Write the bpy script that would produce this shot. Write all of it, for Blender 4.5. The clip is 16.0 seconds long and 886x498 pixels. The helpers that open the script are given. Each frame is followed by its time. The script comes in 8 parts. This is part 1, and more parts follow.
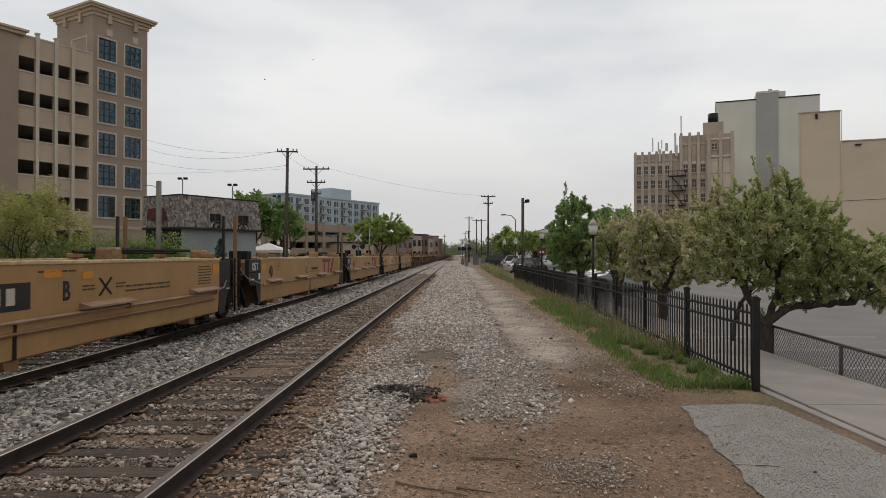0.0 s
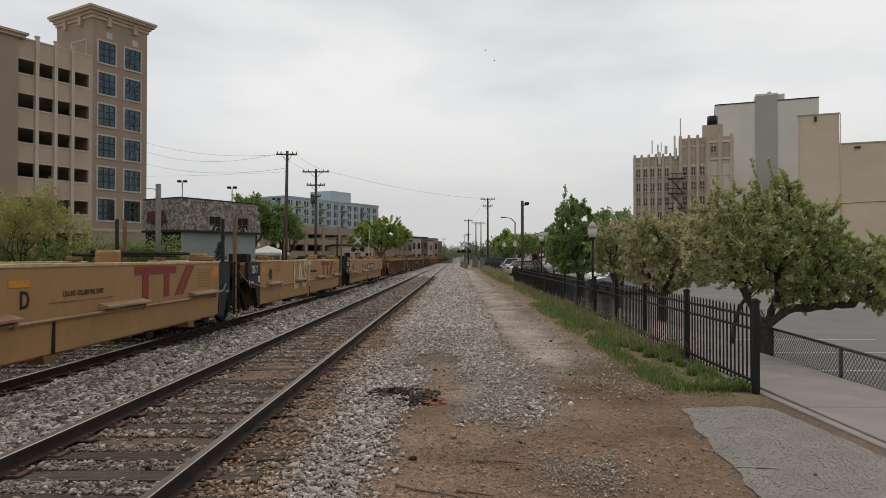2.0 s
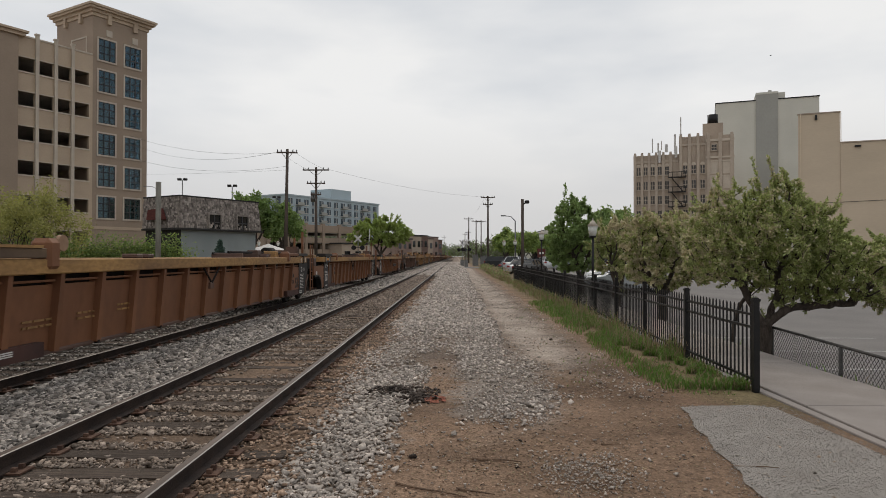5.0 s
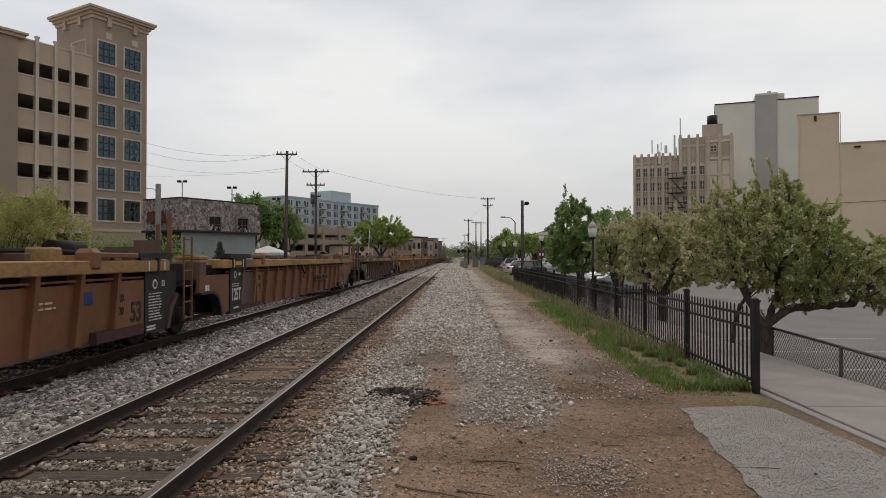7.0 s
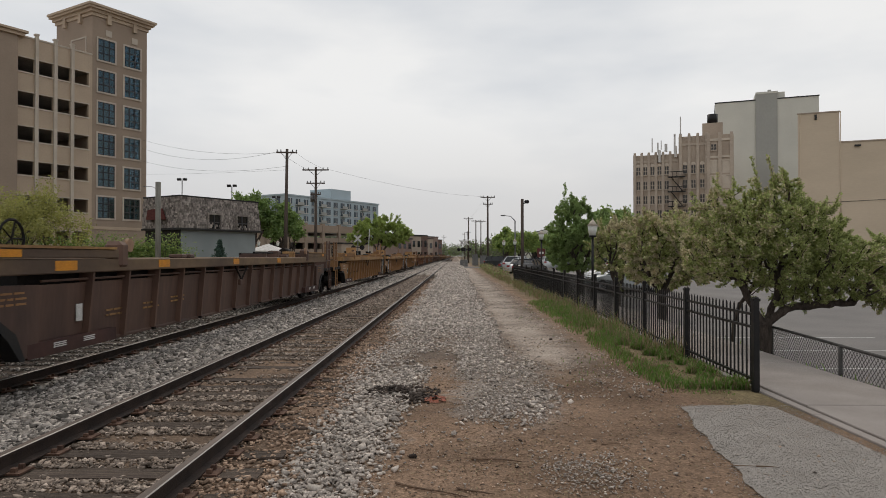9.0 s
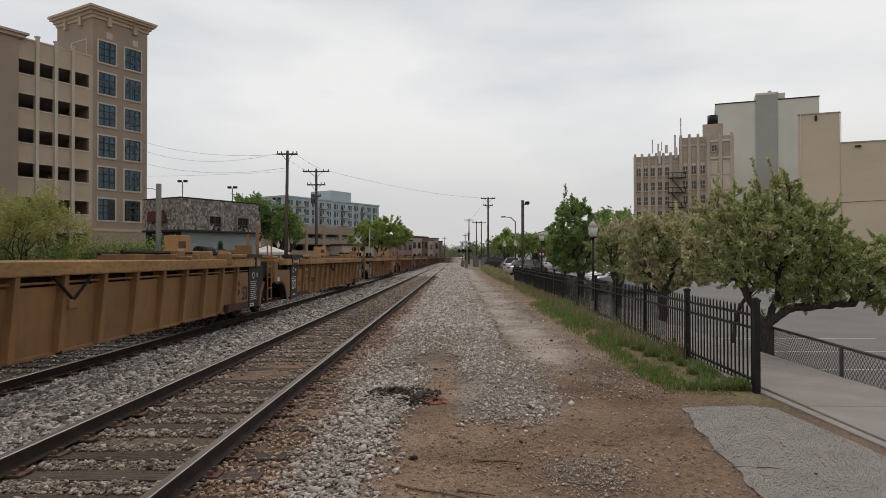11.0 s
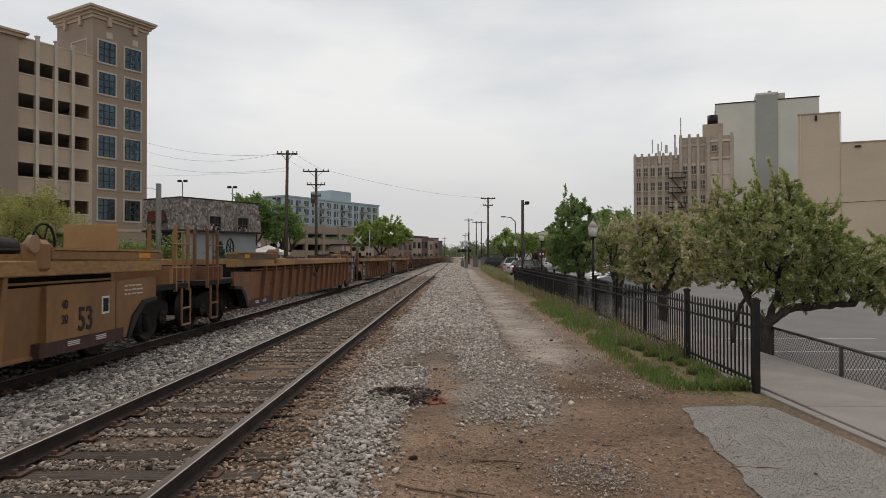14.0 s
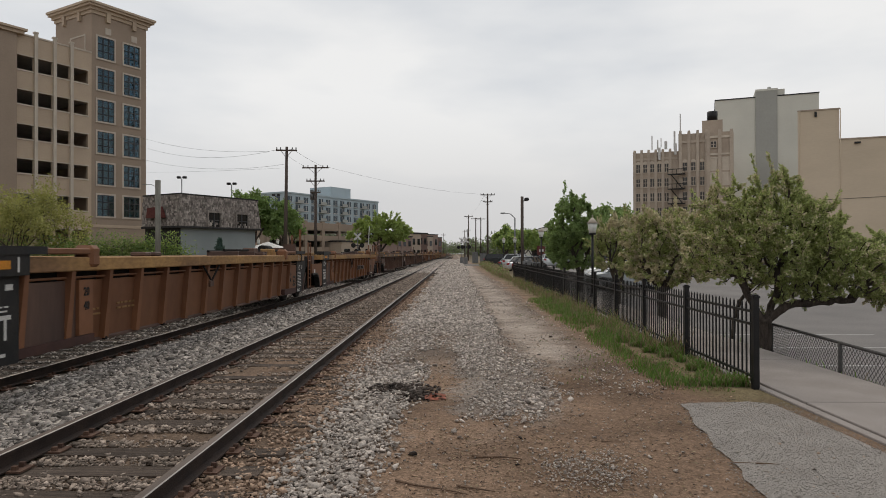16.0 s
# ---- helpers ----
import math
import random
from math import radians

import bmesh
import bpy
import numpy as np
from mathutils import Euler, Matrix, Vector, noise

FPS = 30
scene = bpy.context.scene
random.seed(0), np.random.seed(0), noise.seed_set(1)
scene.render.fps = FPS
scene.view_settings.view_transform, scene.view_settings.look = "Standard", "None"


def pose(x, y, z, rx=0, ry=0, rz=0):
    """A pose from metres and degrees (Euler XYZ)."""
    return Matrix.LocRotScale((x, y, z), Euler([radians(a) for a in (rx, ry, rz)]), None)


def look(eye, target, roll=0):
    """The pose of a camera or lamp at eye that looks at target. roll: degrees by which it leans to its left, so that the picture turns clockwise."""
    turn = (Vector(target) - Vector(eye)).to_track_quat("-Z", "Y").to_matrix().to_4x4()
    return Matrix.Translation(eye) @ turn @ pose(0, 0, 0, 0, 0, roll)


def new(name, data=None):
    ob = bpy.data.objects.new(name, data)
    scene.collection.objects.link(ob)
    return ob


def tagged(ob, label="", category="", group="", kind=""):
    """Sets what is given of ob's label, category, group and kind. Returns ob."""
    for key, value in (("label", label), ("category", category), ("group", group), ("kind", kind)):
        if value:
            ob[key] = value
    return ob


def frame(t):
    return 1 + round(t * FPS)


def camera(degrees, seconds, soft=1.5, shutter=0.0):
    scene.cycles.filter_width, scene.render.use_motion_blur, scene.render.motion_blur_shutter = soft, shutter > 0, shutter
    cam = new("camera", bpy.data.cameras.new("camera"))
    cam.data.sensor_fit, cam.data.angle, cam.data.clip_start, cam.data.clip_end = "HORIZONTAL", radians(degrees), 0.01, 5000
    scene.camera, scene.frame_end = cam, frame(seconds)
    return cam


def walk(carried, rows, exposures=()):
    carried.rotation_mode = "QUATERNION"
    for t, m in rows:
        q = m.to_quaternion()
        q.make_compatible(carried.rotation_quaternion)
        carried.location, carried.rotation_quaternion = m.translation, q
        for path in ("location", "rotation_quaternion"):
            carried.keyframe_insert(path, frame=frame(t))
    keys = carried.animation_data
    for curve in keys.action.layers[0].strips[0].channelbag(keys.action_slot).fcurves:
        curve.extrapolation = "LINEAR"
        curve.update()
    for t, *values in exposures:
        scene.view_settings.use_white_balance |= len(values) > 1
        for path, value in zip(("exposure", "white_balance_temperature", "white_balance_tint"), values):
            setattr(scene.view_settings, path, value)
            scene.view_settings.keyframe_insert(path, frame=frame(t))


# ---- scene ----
# ---- camera ----
cam = camera(67.1, 16.0, soft=0.4, shutter=0.05)
EYE = (0.0, 0.0, 1.69)
# seconds, tilt, turn and lean of a camera held by hand on one spot
HELD = [
    (0.0, 90.530, 1.160, 0.000),
    (0.5, 90.677, 1.086, -0.000),
    (1.0, 90.607, 1.124, -0.031),
    (1.5, 90.745, 1.147, -0.104),
    (2.0, 90.762, 1.125, -0.034),
    (2.5, 90.715, 1.147, 0.008),
    (3.0, 90.721, 1.147, 0.006),
    (3.5, 90.635, 1.163, -0.061),
    (4.0, 90.610, 1.160, -0.003),
    (6.5, 90.686, 1.093, -0.016),
    (7.0, 90.744, 1.127, -0.095),
    (7.5, 90.721, 1.150, 0.062),
    (8.0, 90.616, 1.102, 0.056),
    (8.5, 90.708, 1.116, -0.102),
    (9.0, 90.601, 1.118, -0.027),
    (11.5, 90.747, 1.148, -0.128),
    (12.0, 90.800, 1.094, -0.159),
    (12.5, 90.934, 1.152, -0.199),
    (13.0, 90.907, 1.132, -0.172),
    (13.5, 90.941, 1.146, -0.098),
    (14.0, 90.712, 1.152, -0.083),
    (14.5, 90.604, 1.160, 0.002),
    (15.0, 90.596, 1.172, 0.019),
    (15.5, 90.776, 1.141, -0.117),
    (16.0, 90.404, 1.109, -0.104),
]
PATH = [(t, pose(*EYE, tilt, 0, turn) @ pose(0, 0, 0, 0, 0, lean)) for t, tilt, turn, lean in HELD]
walk(cam, PATH)

# ---- world and sun ----
SUN_ELEVATION, SUN_TURN = radians(48), radians(-12)
world = bpy.data.worlds.new("overcast_sky")
scene.world = world
world.use_nodes = True
wn, wl = world.node_tree.nodes, world.node_tree.links
wn.clear()
w_out, w_bg = wn.new("ShaderNodeOutputWorld"), wn.new("ShaderNodeBackground")
w_sky = wn.new("ShaderNodeTexSky")
w_sky.sky_type, w_sky.sun_disc = "NISHITA", False
w_sky.sun_elevation, w_sky.sun_rotation = SUN_ELEVATION, SUN_TURN
w_co, w_map = wn.new("ShaderNodeTexCoord"), wn.new("ShaderNodeMapping")
w_map.inputs["Scale"].default_value = (1.0, 1.0, 3.2)
w_noise = wn.new("ShaderNodeTexNoise")
w_noise.inputs["Scale"].default_value, w_noise.inputs["Detail"].default_value = 1.6, 5
w_ramp = wn.new("ShaderNodeValToRGB")
w_ramp.color_ramp.elements[0].position, w_ramp.color_ramp.elements[1].position = 0.33, 0.66
w_ramp.color_ramp.elements[0].color = (0.52, 0.56, 0.615, 1)
w_ramp.color_ramp.elements[1].color = (0.87, 0.865, 0.855, 1)
w_mix = wn.new("ShaderNodeMix")
w_mix.data_type = "RGBA"
w_mix.inputs["Factor"].default_value = 0.96
w_scale = wn.new("ShaderNodeVectorMath")
w_scale.operation = "SCALE"
w_scale.inputs["Scale"].default_value = 0.08
wl.new(w_co.outputs["Generated"], w_map.inputs["Vector"])
wl.new(w_map.outputs["Vector"], w_noise.inputs["Vector"])
wl.new(w_noise.outputs["Fac"], w_ramp.inputs["Fac"])
wl.new(w_sky.outputs["Color"], w_scale.inputs[0])
wl.new(w_scale.outputs["Vector"], w_mix.inputs["A"])
wl.new(w_ramp.outputs["Color"], w_mix.inputs["B"])
# haze dims and warms the cloud towards the horizon
w_sep, w_low, w_haze = wn.new("ShaderNodeSeparateXYZ"), wn.new("ShaderNodeMapRange"), wn.new("ShaderNodeMix")
w_low.interpolation_type = "SMOOTHSTEP"
w_low.inputs["From Min"].default_value, w_low.inputs["From Max"].default_value = 0.0, 0.24
w_haze.data_type = "RGBA"
w_haze.inputs["A"].default_value = (0.63, 0.622, 0.62, 1)
wl.new(w_co.outputs["Generated"], w_sep.inputs[0])
wl.new(w_sep.outputs["Z"], w_low.inputs["Value"])
wl.new(w_low.outputs["Result"], w_haze.inputs["Factor"])
wl.new(w_mix.outputs["Result"], w_haze.inputs["B"])
wl.new(w_haze.outputs["Result"], w_bg.inputs["Color"])
wl.new(w_bg.outputs["Background"], w_out.inputs["Surface"])
w_bg.inputs["Strength"].default_value = 1.0
sun_data = bpy.data.lights.new("sun", "SUN")
sun_data.energy, sun_data.angle, sun_data.color = 0.9, radians(28), (1.0, 0.88, 0.74)
sun = new("sun", sun_data)
sun.matrix_world = look((40 * math.sin(-SUN_TURN) * -1, 40, 45), (0, 0, 0))


# ---- materials ----
def material(name, base, dark=None, rough=0.8, metal=0.0, scale=6.0, fine=60.0, bump=0.3, vary=0.0, spec=0.3, mid=0.5, stretch=(1, 1, 1), bump_scale=0.02, third=None, third_at=0.62, grain=0.45):
    """A surface with two scales of mottling, fine relief and, where vary is set, a shift from piece to piece."""
    m = bpy.data.materials.new(name)
    m.use_nodes = True
    n, l = m.node_tree.nodes, m.node_tree.links
    b = n["Principled BSDF"]
    b.inputs["Roughness"].default_value, b.inputs["Metallic"].default_value = rough, metal
    b.inputs["Specular IOR Level"].default_value = spec
    co, mp = n.new("ShaderNodeTexCoord"), n.new("ShaderNodeMapping")
    mp.inputs["Scale"].default_value = stretch
    l.new(co.outputs["Object"], mp.inputs["Vector"])
    dark = dark or tuple(c * 0.6 for c in base)
    big, small = n.new("ShaderNodeTexNoise"), n.new("ShaderNodeTexNoise")
    big.inputs["Scale"].default_value, big.inputs["Detail"].default_value = scale, 6
    small.inputs["Scale"].default_value, small.inputs["Detail"].default_value = fine, 4
    ramp = n.new("ShaderNodeValToRGB")
    ramp.color_ramp.elements[0].position, ramp.color_ramp.elements[1].position = mid - 0.18, mid + 0.15
    ramp.color_ramp.elements[0].color, ramp.color_ramp.elements[1].color = (*dark, 1), (*base, 1)
    if third:
        e = ramp.color_ramp.elements.new(min(0.99, third_at + 0.12))
        e.color = (*third, 1)
    mixed = n.new("ShaderNodeMix")
    mixed.data_type, mixed.blend_type = "RGBA", "OVERLAY"
    mixed.inputs["Factor"].default_value = grain
    for t in (big, small):
        l.new(mp.outputs["Vector"], t.inputs["Vector"])
    l.new(big.outputs["Fac"], ramp.inputs["Fac"])
    l.new(ramp.outputs["Color"], mixed.inputs["A"])
    grey = n.new("ShaderNodeValToRGB")
    grey.color_ramp.elements[0].position, grey.color_ramp.elements[1].position = 0.3, 0.7
    grey.color_ramp.elements[0].color, grey.color_ramp.elements[1].color = (0.25, 0.25, 0.25, 1), (0.75, 0.75, 0.75, 1)
    l.new(small.outputs["Fac"], grey.inputs["Fac"])
    l.new(grey.outputs["Color"], mixed.inputs["B"])
    colour = mixed.outputs["Result"]
    if vary:
        info, geo = n.new("ShaderNodeObjectInfo"), n.new("ShaderNodeNewGeometry")
        add = n.new("ShaderNodeMath")
        add.operation = "ADD"
        l.new(info.outputs["Random"], add.inputs[0])
        l.new(geo.outputs["Random Per Island"], add.inputs[1])
        frac = n.new("ShaderNodeMath")
        frac.operation = "FRACT"
        l.new(add.outputs[0], frac.inputs[0])
        ranged = n.new("ShaderNodeMapRange")
        ranged.inputs["To Min"].default_value, ranged.inputs["To Max"].default_value = 1 - vary, 1 + vary
        l.new(frac.outputs[0], ranged.inputs["Value"])
        hsv = n.new("ShaderNodeHueSaturation")
        l.new(ranged.outputs["Result"], hsv.inputs["Value"])
        l.new(colour, hsv.inputs["Color"])
        colour = hsv.outputs["Color"]
    l.new(colour, b.inputs["Base Color"])
    if bump:
        bp = n.new("ShaderNodeBump")
        bp.inputs["Strength"].default_value, bp.inputs["Distance"].default_value = bump, bump_scale
        l.new(small.outputs["Fac"], bp.inputs["Height"])
        l.new(bp.outputs["Normal"], b.inputs["Normal"])
    return m


def glass_material(name, tint, rough=0.05):
    m = bpy.data.materials.new(name)
    m.use_nodes = True
    b = m.node_tree.nodes["Principled BSDF"]
    b.inputs["Base Color"].default_value = (*tint, 1)
    b.inputs["Roughness"].default_value = rough
    b.inputs["Specular IOR Level"].default_value = 0.4
    return m


M_TIE = material("weathered_tie_wood", (0.12, 0.09, 0.07), (0.05, 0.038, 0.03), 0.95, scale=5, fine=40, bump=0.8, vary=0.3, stretch=(0.4, 6, 3))
M_RAIL = material("rail_steel_rusty", (0.042, 0.027, 0.021), (0.02, 0.014, 0.012), 0.85, 0.0, scale=4, fine=90)
M_RAIL_TOP = material("rail_steel_worn", (0.115, 0.083, 0.066), (0.06, 0.043, 0.034), 0.55, 0.3, scale=3, fine=120, bump=0.1, stretch=(8, 0.3, 1))
# worn corners, with the thin highlight along the head painted in as pale colour
M_RAIL_EDGE = material("polished_rail_corner_glint", (0.42, 0.38, 0.34), (0.28, 0.24, 0.21), 0.35, 0.6, scale=3, fine=90, bump=0.05, stretch=(8, 0.3, 1))
M_PLATE = material("tie_plate_rust", (0.14, 0.08, 0.055), (0.07, 0.04, 0.03), 0.85, 0.2)
M_BALLAST = material("ballast_stone", (0.40, 0.36, 0.32), (0.17, 0.15, 0.134), 0.95, scale=14, fine=60, vary=0.75)
M_TRACK_STONE = material("brown_dusted_stone", (0.37, 0.30, 0.245), (0.16, 0.122, 0.094), 0.95, scale=14, fine=60, vary=0.6)
M_SPREAD = material("pale_spread_stone", (0.56, 0.49, 0.43), (0.31, 0.265, 0.23), 0.95, scale=14, fine=60, vary=0.45)
M_STONE_BROWN = material("brown_stone", (0.40, 0.28, 0.20), (0.24, 0.165, 0.115), 0.95, scale=9, fine=50, vary=0.45)
M_YELLOW = material("yellow_car_paint", (0.375, 0.215, 0.088), (0.315, 0.176, 0.071), 0.5, scale=0.8, fine=9, bump=0.05, third=(0.42, 0.26, 0.125), stretch=(1, 0.7, 0.5), grain=0.14)
M_YELLOW_DIRTY = material("grimy_yellow_paint", (0.28, 0.147, 0.059), (0.175, 0.09, 0.041), 0.65, scale=0.9, fine=9, bump=0.06, stretch=(1, 0.9, 0.5), grain=0.18)
M_MAROON = material("faded_maroon_paint", (0.2, 0.087, 0.041), (0.14, 0.06, 0.031), 0.62, scale=0.9, fine=9, bump=0.06, stretch=(1, 0.9, 0.5), vary=0.12, grain=0.18)
M_MAROON_DARK = material("dark_maroon_paint", (0.125, 0.072, 0.052), (0.07, 0.042, 0.034), 0.62, scale=1.1, fine=9, bump=0.06, stretch=(1, 1.8, 0.4), vary=0.12, grain=0.2)
M_CHORD = material("worn_tan_chord", (0.36, 0.205, 0.075), (0.19, 0.105, 0.05), 0.7, scale=1.2, fine=20, bump=0.1, stretch=(1, 0.4, 1))
M_CHORD_BROWN = material("grimy_brown_chord", (0.19, 0.125, 0.07), (0.09, 0.06, 0.042), 0.7, scale=0.9, fine=12, bump=0.06, stretch=(1, 0.6, 1), grain=0.2)
M_CHORD_PALE = material("sun_bleached_yellow_edge", (0.52, 0.39, 0.22), (0.4, 0.27, 0.13), 0.7, scale=1.2, fine=20, bump=0.1, stretch=(1, 0.4, 1))
M_LEDGE = material("rubbed_tan_ledge", (0.36, 0.23, 0.145), (0.24, 0.14, 0.085), 0.6, scale=2, fine=12, bump=0.05, grain=0.2)
M_OXIDE = material("dark_oxide_patch", (0.075, 0.034, 0.027), (0.04, 0.02, 0.017), 0.7, scale=2, fine=12, bump=0.05, grain=0.2)
M_PRINT = material("faded_stencil_print", (0.1, 0.06, 0.03), (0.07, 0.042, 0.024), 0.8, scale=4, bump=0)
M_BLACK = material("black_paint", (0.012, 0.012, 0.01275), (0.0225, 0.0195, 0.01725), 0.6, scale=3, fine=30, bump=0.1)
# real grime, darkened further, as is the wheel steel, for shade under the cars
M_GRIME_SHADE = material("grimy_shaded_running_gear", (0.0156, 0.0126, 0.0108), (0.0078, 0.0066, 0.006), 0.85, 0.1, scale=6, fine=40, bump=0.3)
M_WHEEL = material("wheel_steel", (0.022, 0.017, 0.014), (0.012, 0.01, 0.009), 0.7, 0.1, scale=5, fine=40)
M_WHITE = material("white_paint", (0.62, 0.60, 0.57), (0.5, 0.48, 0.45), 0.7, scale=4, bump=0.05)
M_RED = material("red_lettering", (0.25, 0.045, 0.03), (0.2, 0.04, 0.03), 0.7, scale=3, bump=0.03)
M_RED_FADED = material("faded_red_mark", (0.17, 0.055, 0.033), (0.13, 0.045, 0.028), 0.7, scale=1.5, fine=9, bump=0.03, grain=0.2)
M_ORANGE = material("orange_reflector", (0.62, 0.25, 0.02), (0.5, 0.2, 0.02), 0.5, bump=0.03)
M_CONCRETE = material("pale_concrete", (0.31, 0.275, 0.25), (0.245, 0.215, 0.195), 0.9, scale=1.5, fine=120, bump=0.2)
M_STUCCO = material("taupe_stucco", (0.34, 0.262, 0.2), (0.295, 0.228, 0.174), 0.9, scale=0.35, fine=8, bump=0.05, grain=0.1)
M_STUCCO_LIGHT = material("beige_stucco", (0.49, 0.385, 0.285), (0.43, 0.335, 0.25), 0.9, scale=0.35, fine=8, bump=0.05, grain=0.1)
M_TRIM = material("pale_trim", (0.52, 0.45, 0.37), (0.45, 0.385, 0.32), 0.85, scale=0.8, bump=0.03, grain=0.15)
M_GLASS = glass_material("dark_blue_glass", (0.01, 0.038, 0.062))
def clear_glass(name, tint):
    """Tinted glazing that lets the view through and mirrors the sky at its surface."""
    m = bpy.data.materials.new(name)
    m.use_nodes = True
    n, l = m.node_tree.nodes, m.node_tree.links
    clear, gloss, mix, fres = n.new("ShaderNodeBsdfTransparent"), n.new("ShaderNodeBsdfGlossy"), n.new("ShaderNodeMixShader"), n.new("ShaderNodeFresnel")
    clear.inputs["Color"].default_value = (*tint, 1)
    gloss.inputs["Color"].default_value, gloss.inputs["Roughness"].default_value = (0.75, 0.92, 1.0, 1), 0.03
    fres.inputs["IOR"].default_value = 1.5
    l.new(fres.outputs[0], mix.inputs["Fac"])
    l.new(clear.outputs[0], mix.inputs[1])
    l.new(gloss.outputs[0], mix.inputs[2])
    l.new(mix.outputs[0], n["Material Output"].inputs["Surface"])
    return m


M_CLEAR = clear_glass("blue_tinted_glazing", (0.62, 0.80, 0.88))
M_DARKGLASS = glass_material("dark_window_glass", (0.012, 0.013, 0.015))
M_MULLION = material("dark_mullion", (0.05, 0.05, 0.052), (0.035, 0.035, 0.036), 0.6, bump=0)
M_VOID = material("unlit_garage_interior", (0.46, 0.43, 0.40), (0.36, 0.335, 0.31), 0.95, scale=0.5)
M_BARK = material("rough_bark", (0.095, 0.075, 0.062), (0.04, 0.032, 0.027), 0.95, scale=8, fine=40, bump=0.8, stretch=(2, 2, 0.5))
M_IRON = material("black_iron", (0.012, 0.012, 0.013), (0.02, 0.018, 0.017), 0.45, 0.2, scale=6, bump=0.05)
M_GALV = material("galvanised_steel", (0.22, 0.22, 0.22), (0.14, 0.14, 0.14), 0.5, 0.7, scale=6)
M_POLE = material("creosoted_pole", (0.11, 0.085, 0.07), (0.06, 0.047, 0.04), 0.95, scale=4, fine=30, stretch=(3, 3, 0.3))
M_ORANGE_CLOTH = material("faded_orange_plastic", (0.52, 0.19, 0.12), (0.3, 0.11, 0.075), 0.7)


# ---- mesh helpers ----
def part(name, bm, mat, parent=None, label=""):
    me = bpy.data.meshes.new(name)
    bm.to_mesh(me)
    bm.free()
    return mesh_part(name, me, mat, parent, label)


def mesh_part(name, me, mat, parent=None, label=""):
    ob = new(name, me)
    for m in (mat if isinstance(mat, (list, tuple)) else (mat,)):
        if len(me.materials) < (len(mat) if isinstance(mat, (list, tuple)) else 1):
            me.materials.append(m)
    if parent:
        ob.parent = parent
    return tagged(ob, label=label)


def thing(name, label, category, group="", kind="", m=None):
    ob = new(name)
    ob.empty_display_size = 0.2
    if m is not None:
        ob.matrix_basis = m
    return tagged(ob, label, category, group, kind)


def box(bm, x0, x1, y0, y1, z0, z1, m=None, bevel=0.0):
    vs = [bm.verts.new((x, y, z)) for x in (x0, x1) for y in (y0, y1) for z in (z0, z1)]
    if m is not None:
        for v in vs:
            v.co = m @ v.co
    fs = [bm.faces.new([vs[i] for i in q]) for q in ((0, 1, 3, 2), (4, 6, 7, 5), (0, 4, 5, 1), (2, 3, 7, 6), (0, 2, 6, 4), (1, 5, 7, 3))]
    if bevel:
        bmesh.ops.bevel(bm, geom=list({e for f in fs for e in f.edges}), offset=bevel, segments=1, affect="EDGES")
    return bm


def boxes(*rows, m=None, bevel=0.0):
    bm = bmesh.new()
    for r in rows:
        box(bm, *r, m=m, bevel=bevel)
    return bm


def tube(bm, a, b, r0, r1=None, sides=8, caps=True):
    a, b = Vector(a), Vector(b)
    r1 = r0 if r1 is None else r1
    q = (b - a).to_track_quat("Z", "Y")
    rings = []
    for p, r in ((a, r0), (b, r1)):
        rings.append([bm.verts.new(p + q @ Vector((r * math.cos(2 * math.pi * i / sides), r * math.sin(2 * math.pi * i / sides), 0))) for i in range(sides)])
    for i in range(sides):
        f = bm.faces.new((rings[0][i], rings[0][(i + 1) % sides], rings[1][(i + 1) % sides], rings[1][i]))
        f.smooth = sides > 6
    if caps:
        bm.faces.new(rings[0][::-1])
        bm.faces.new(rings[1])
    return bm


def tubes(*rows, sides=8):
    bm = bmesh.new()
    for a, b, r in rows:
        tube(bm, a, b, r, sides=sides)
    return bm


def prism(profile, y0, y1, axis="y"):
    """A profile of (across, up) pairs pushed along an axis."""
    bm = bmesh.new()
    ends = []
    for d in (y0, y1):
        ends.append([bm.verts.new((p, d, q) if axis == "y" else (d, p, q)) for p, q in profile])
    n = len(profile)
    for i in range(n):
        bm.faces.new((ends[0][i], ends[0][(i + 1) % n], ends[1][(i + 1) % n], ends[1][i]))
    bm.faces.new(ends[0][::-1])
    bm.faces.new(ends[1])
    bmesh.ops.recalc_face_normals(bm, faces=bm.faces)
    return bm


def prism_side(profile, x0, x1):
    return prism(profile, x0, x1, "x")


def writing(name, text, size, m, mat, parent, extrude=0.004, width=1.0):
    """Lettering as a mesh of its own, from the built-in font."""
    cu = bpy.data.curves.new(name, "FONT")
    cu.body, cu.size, cu.extrude, cu.resolution_u = text, size, extrude, 3
    cu.offset = size * 0.022
    cu.align_x, cu.align_y = "CENTER", "CENTER"
    tmp = bpy.data.objects.new(name + "_outline", cu)
    me = bpy.data.meshes.new_from_object(tmp)
    bpy.data.objects.remove(tmp)
    me.transform(Matrix.Diagonal((width, 1, 1, 1)))
    ob = mesh_part(name, me, mat, parent)
    ob.matrix_basis = m
    return ob


# ---- ground ----
RAIL_TOP = 0.17
NEAR_TRACK, TRAIN_TRACK = -2.74, -6.70
GAUGE_HALF = 0.753
BED_DROP = 0.09


def lot_height(y):
    s = min(1.0, max(0.0, (y - 20) / 28))
    return -0.75 + 0.70 * s * s * (3 - 2 * s)


def ground_height(x, y):
    if x <= -4.5:
        return -BED_DROP * min(1.0, (-4.5 - x) / 0.7)
    if x <= 5.35:
        return 0.0
    s = min(1.0, (x - 5.35) / 0.9)
    return lot_height(y) * s


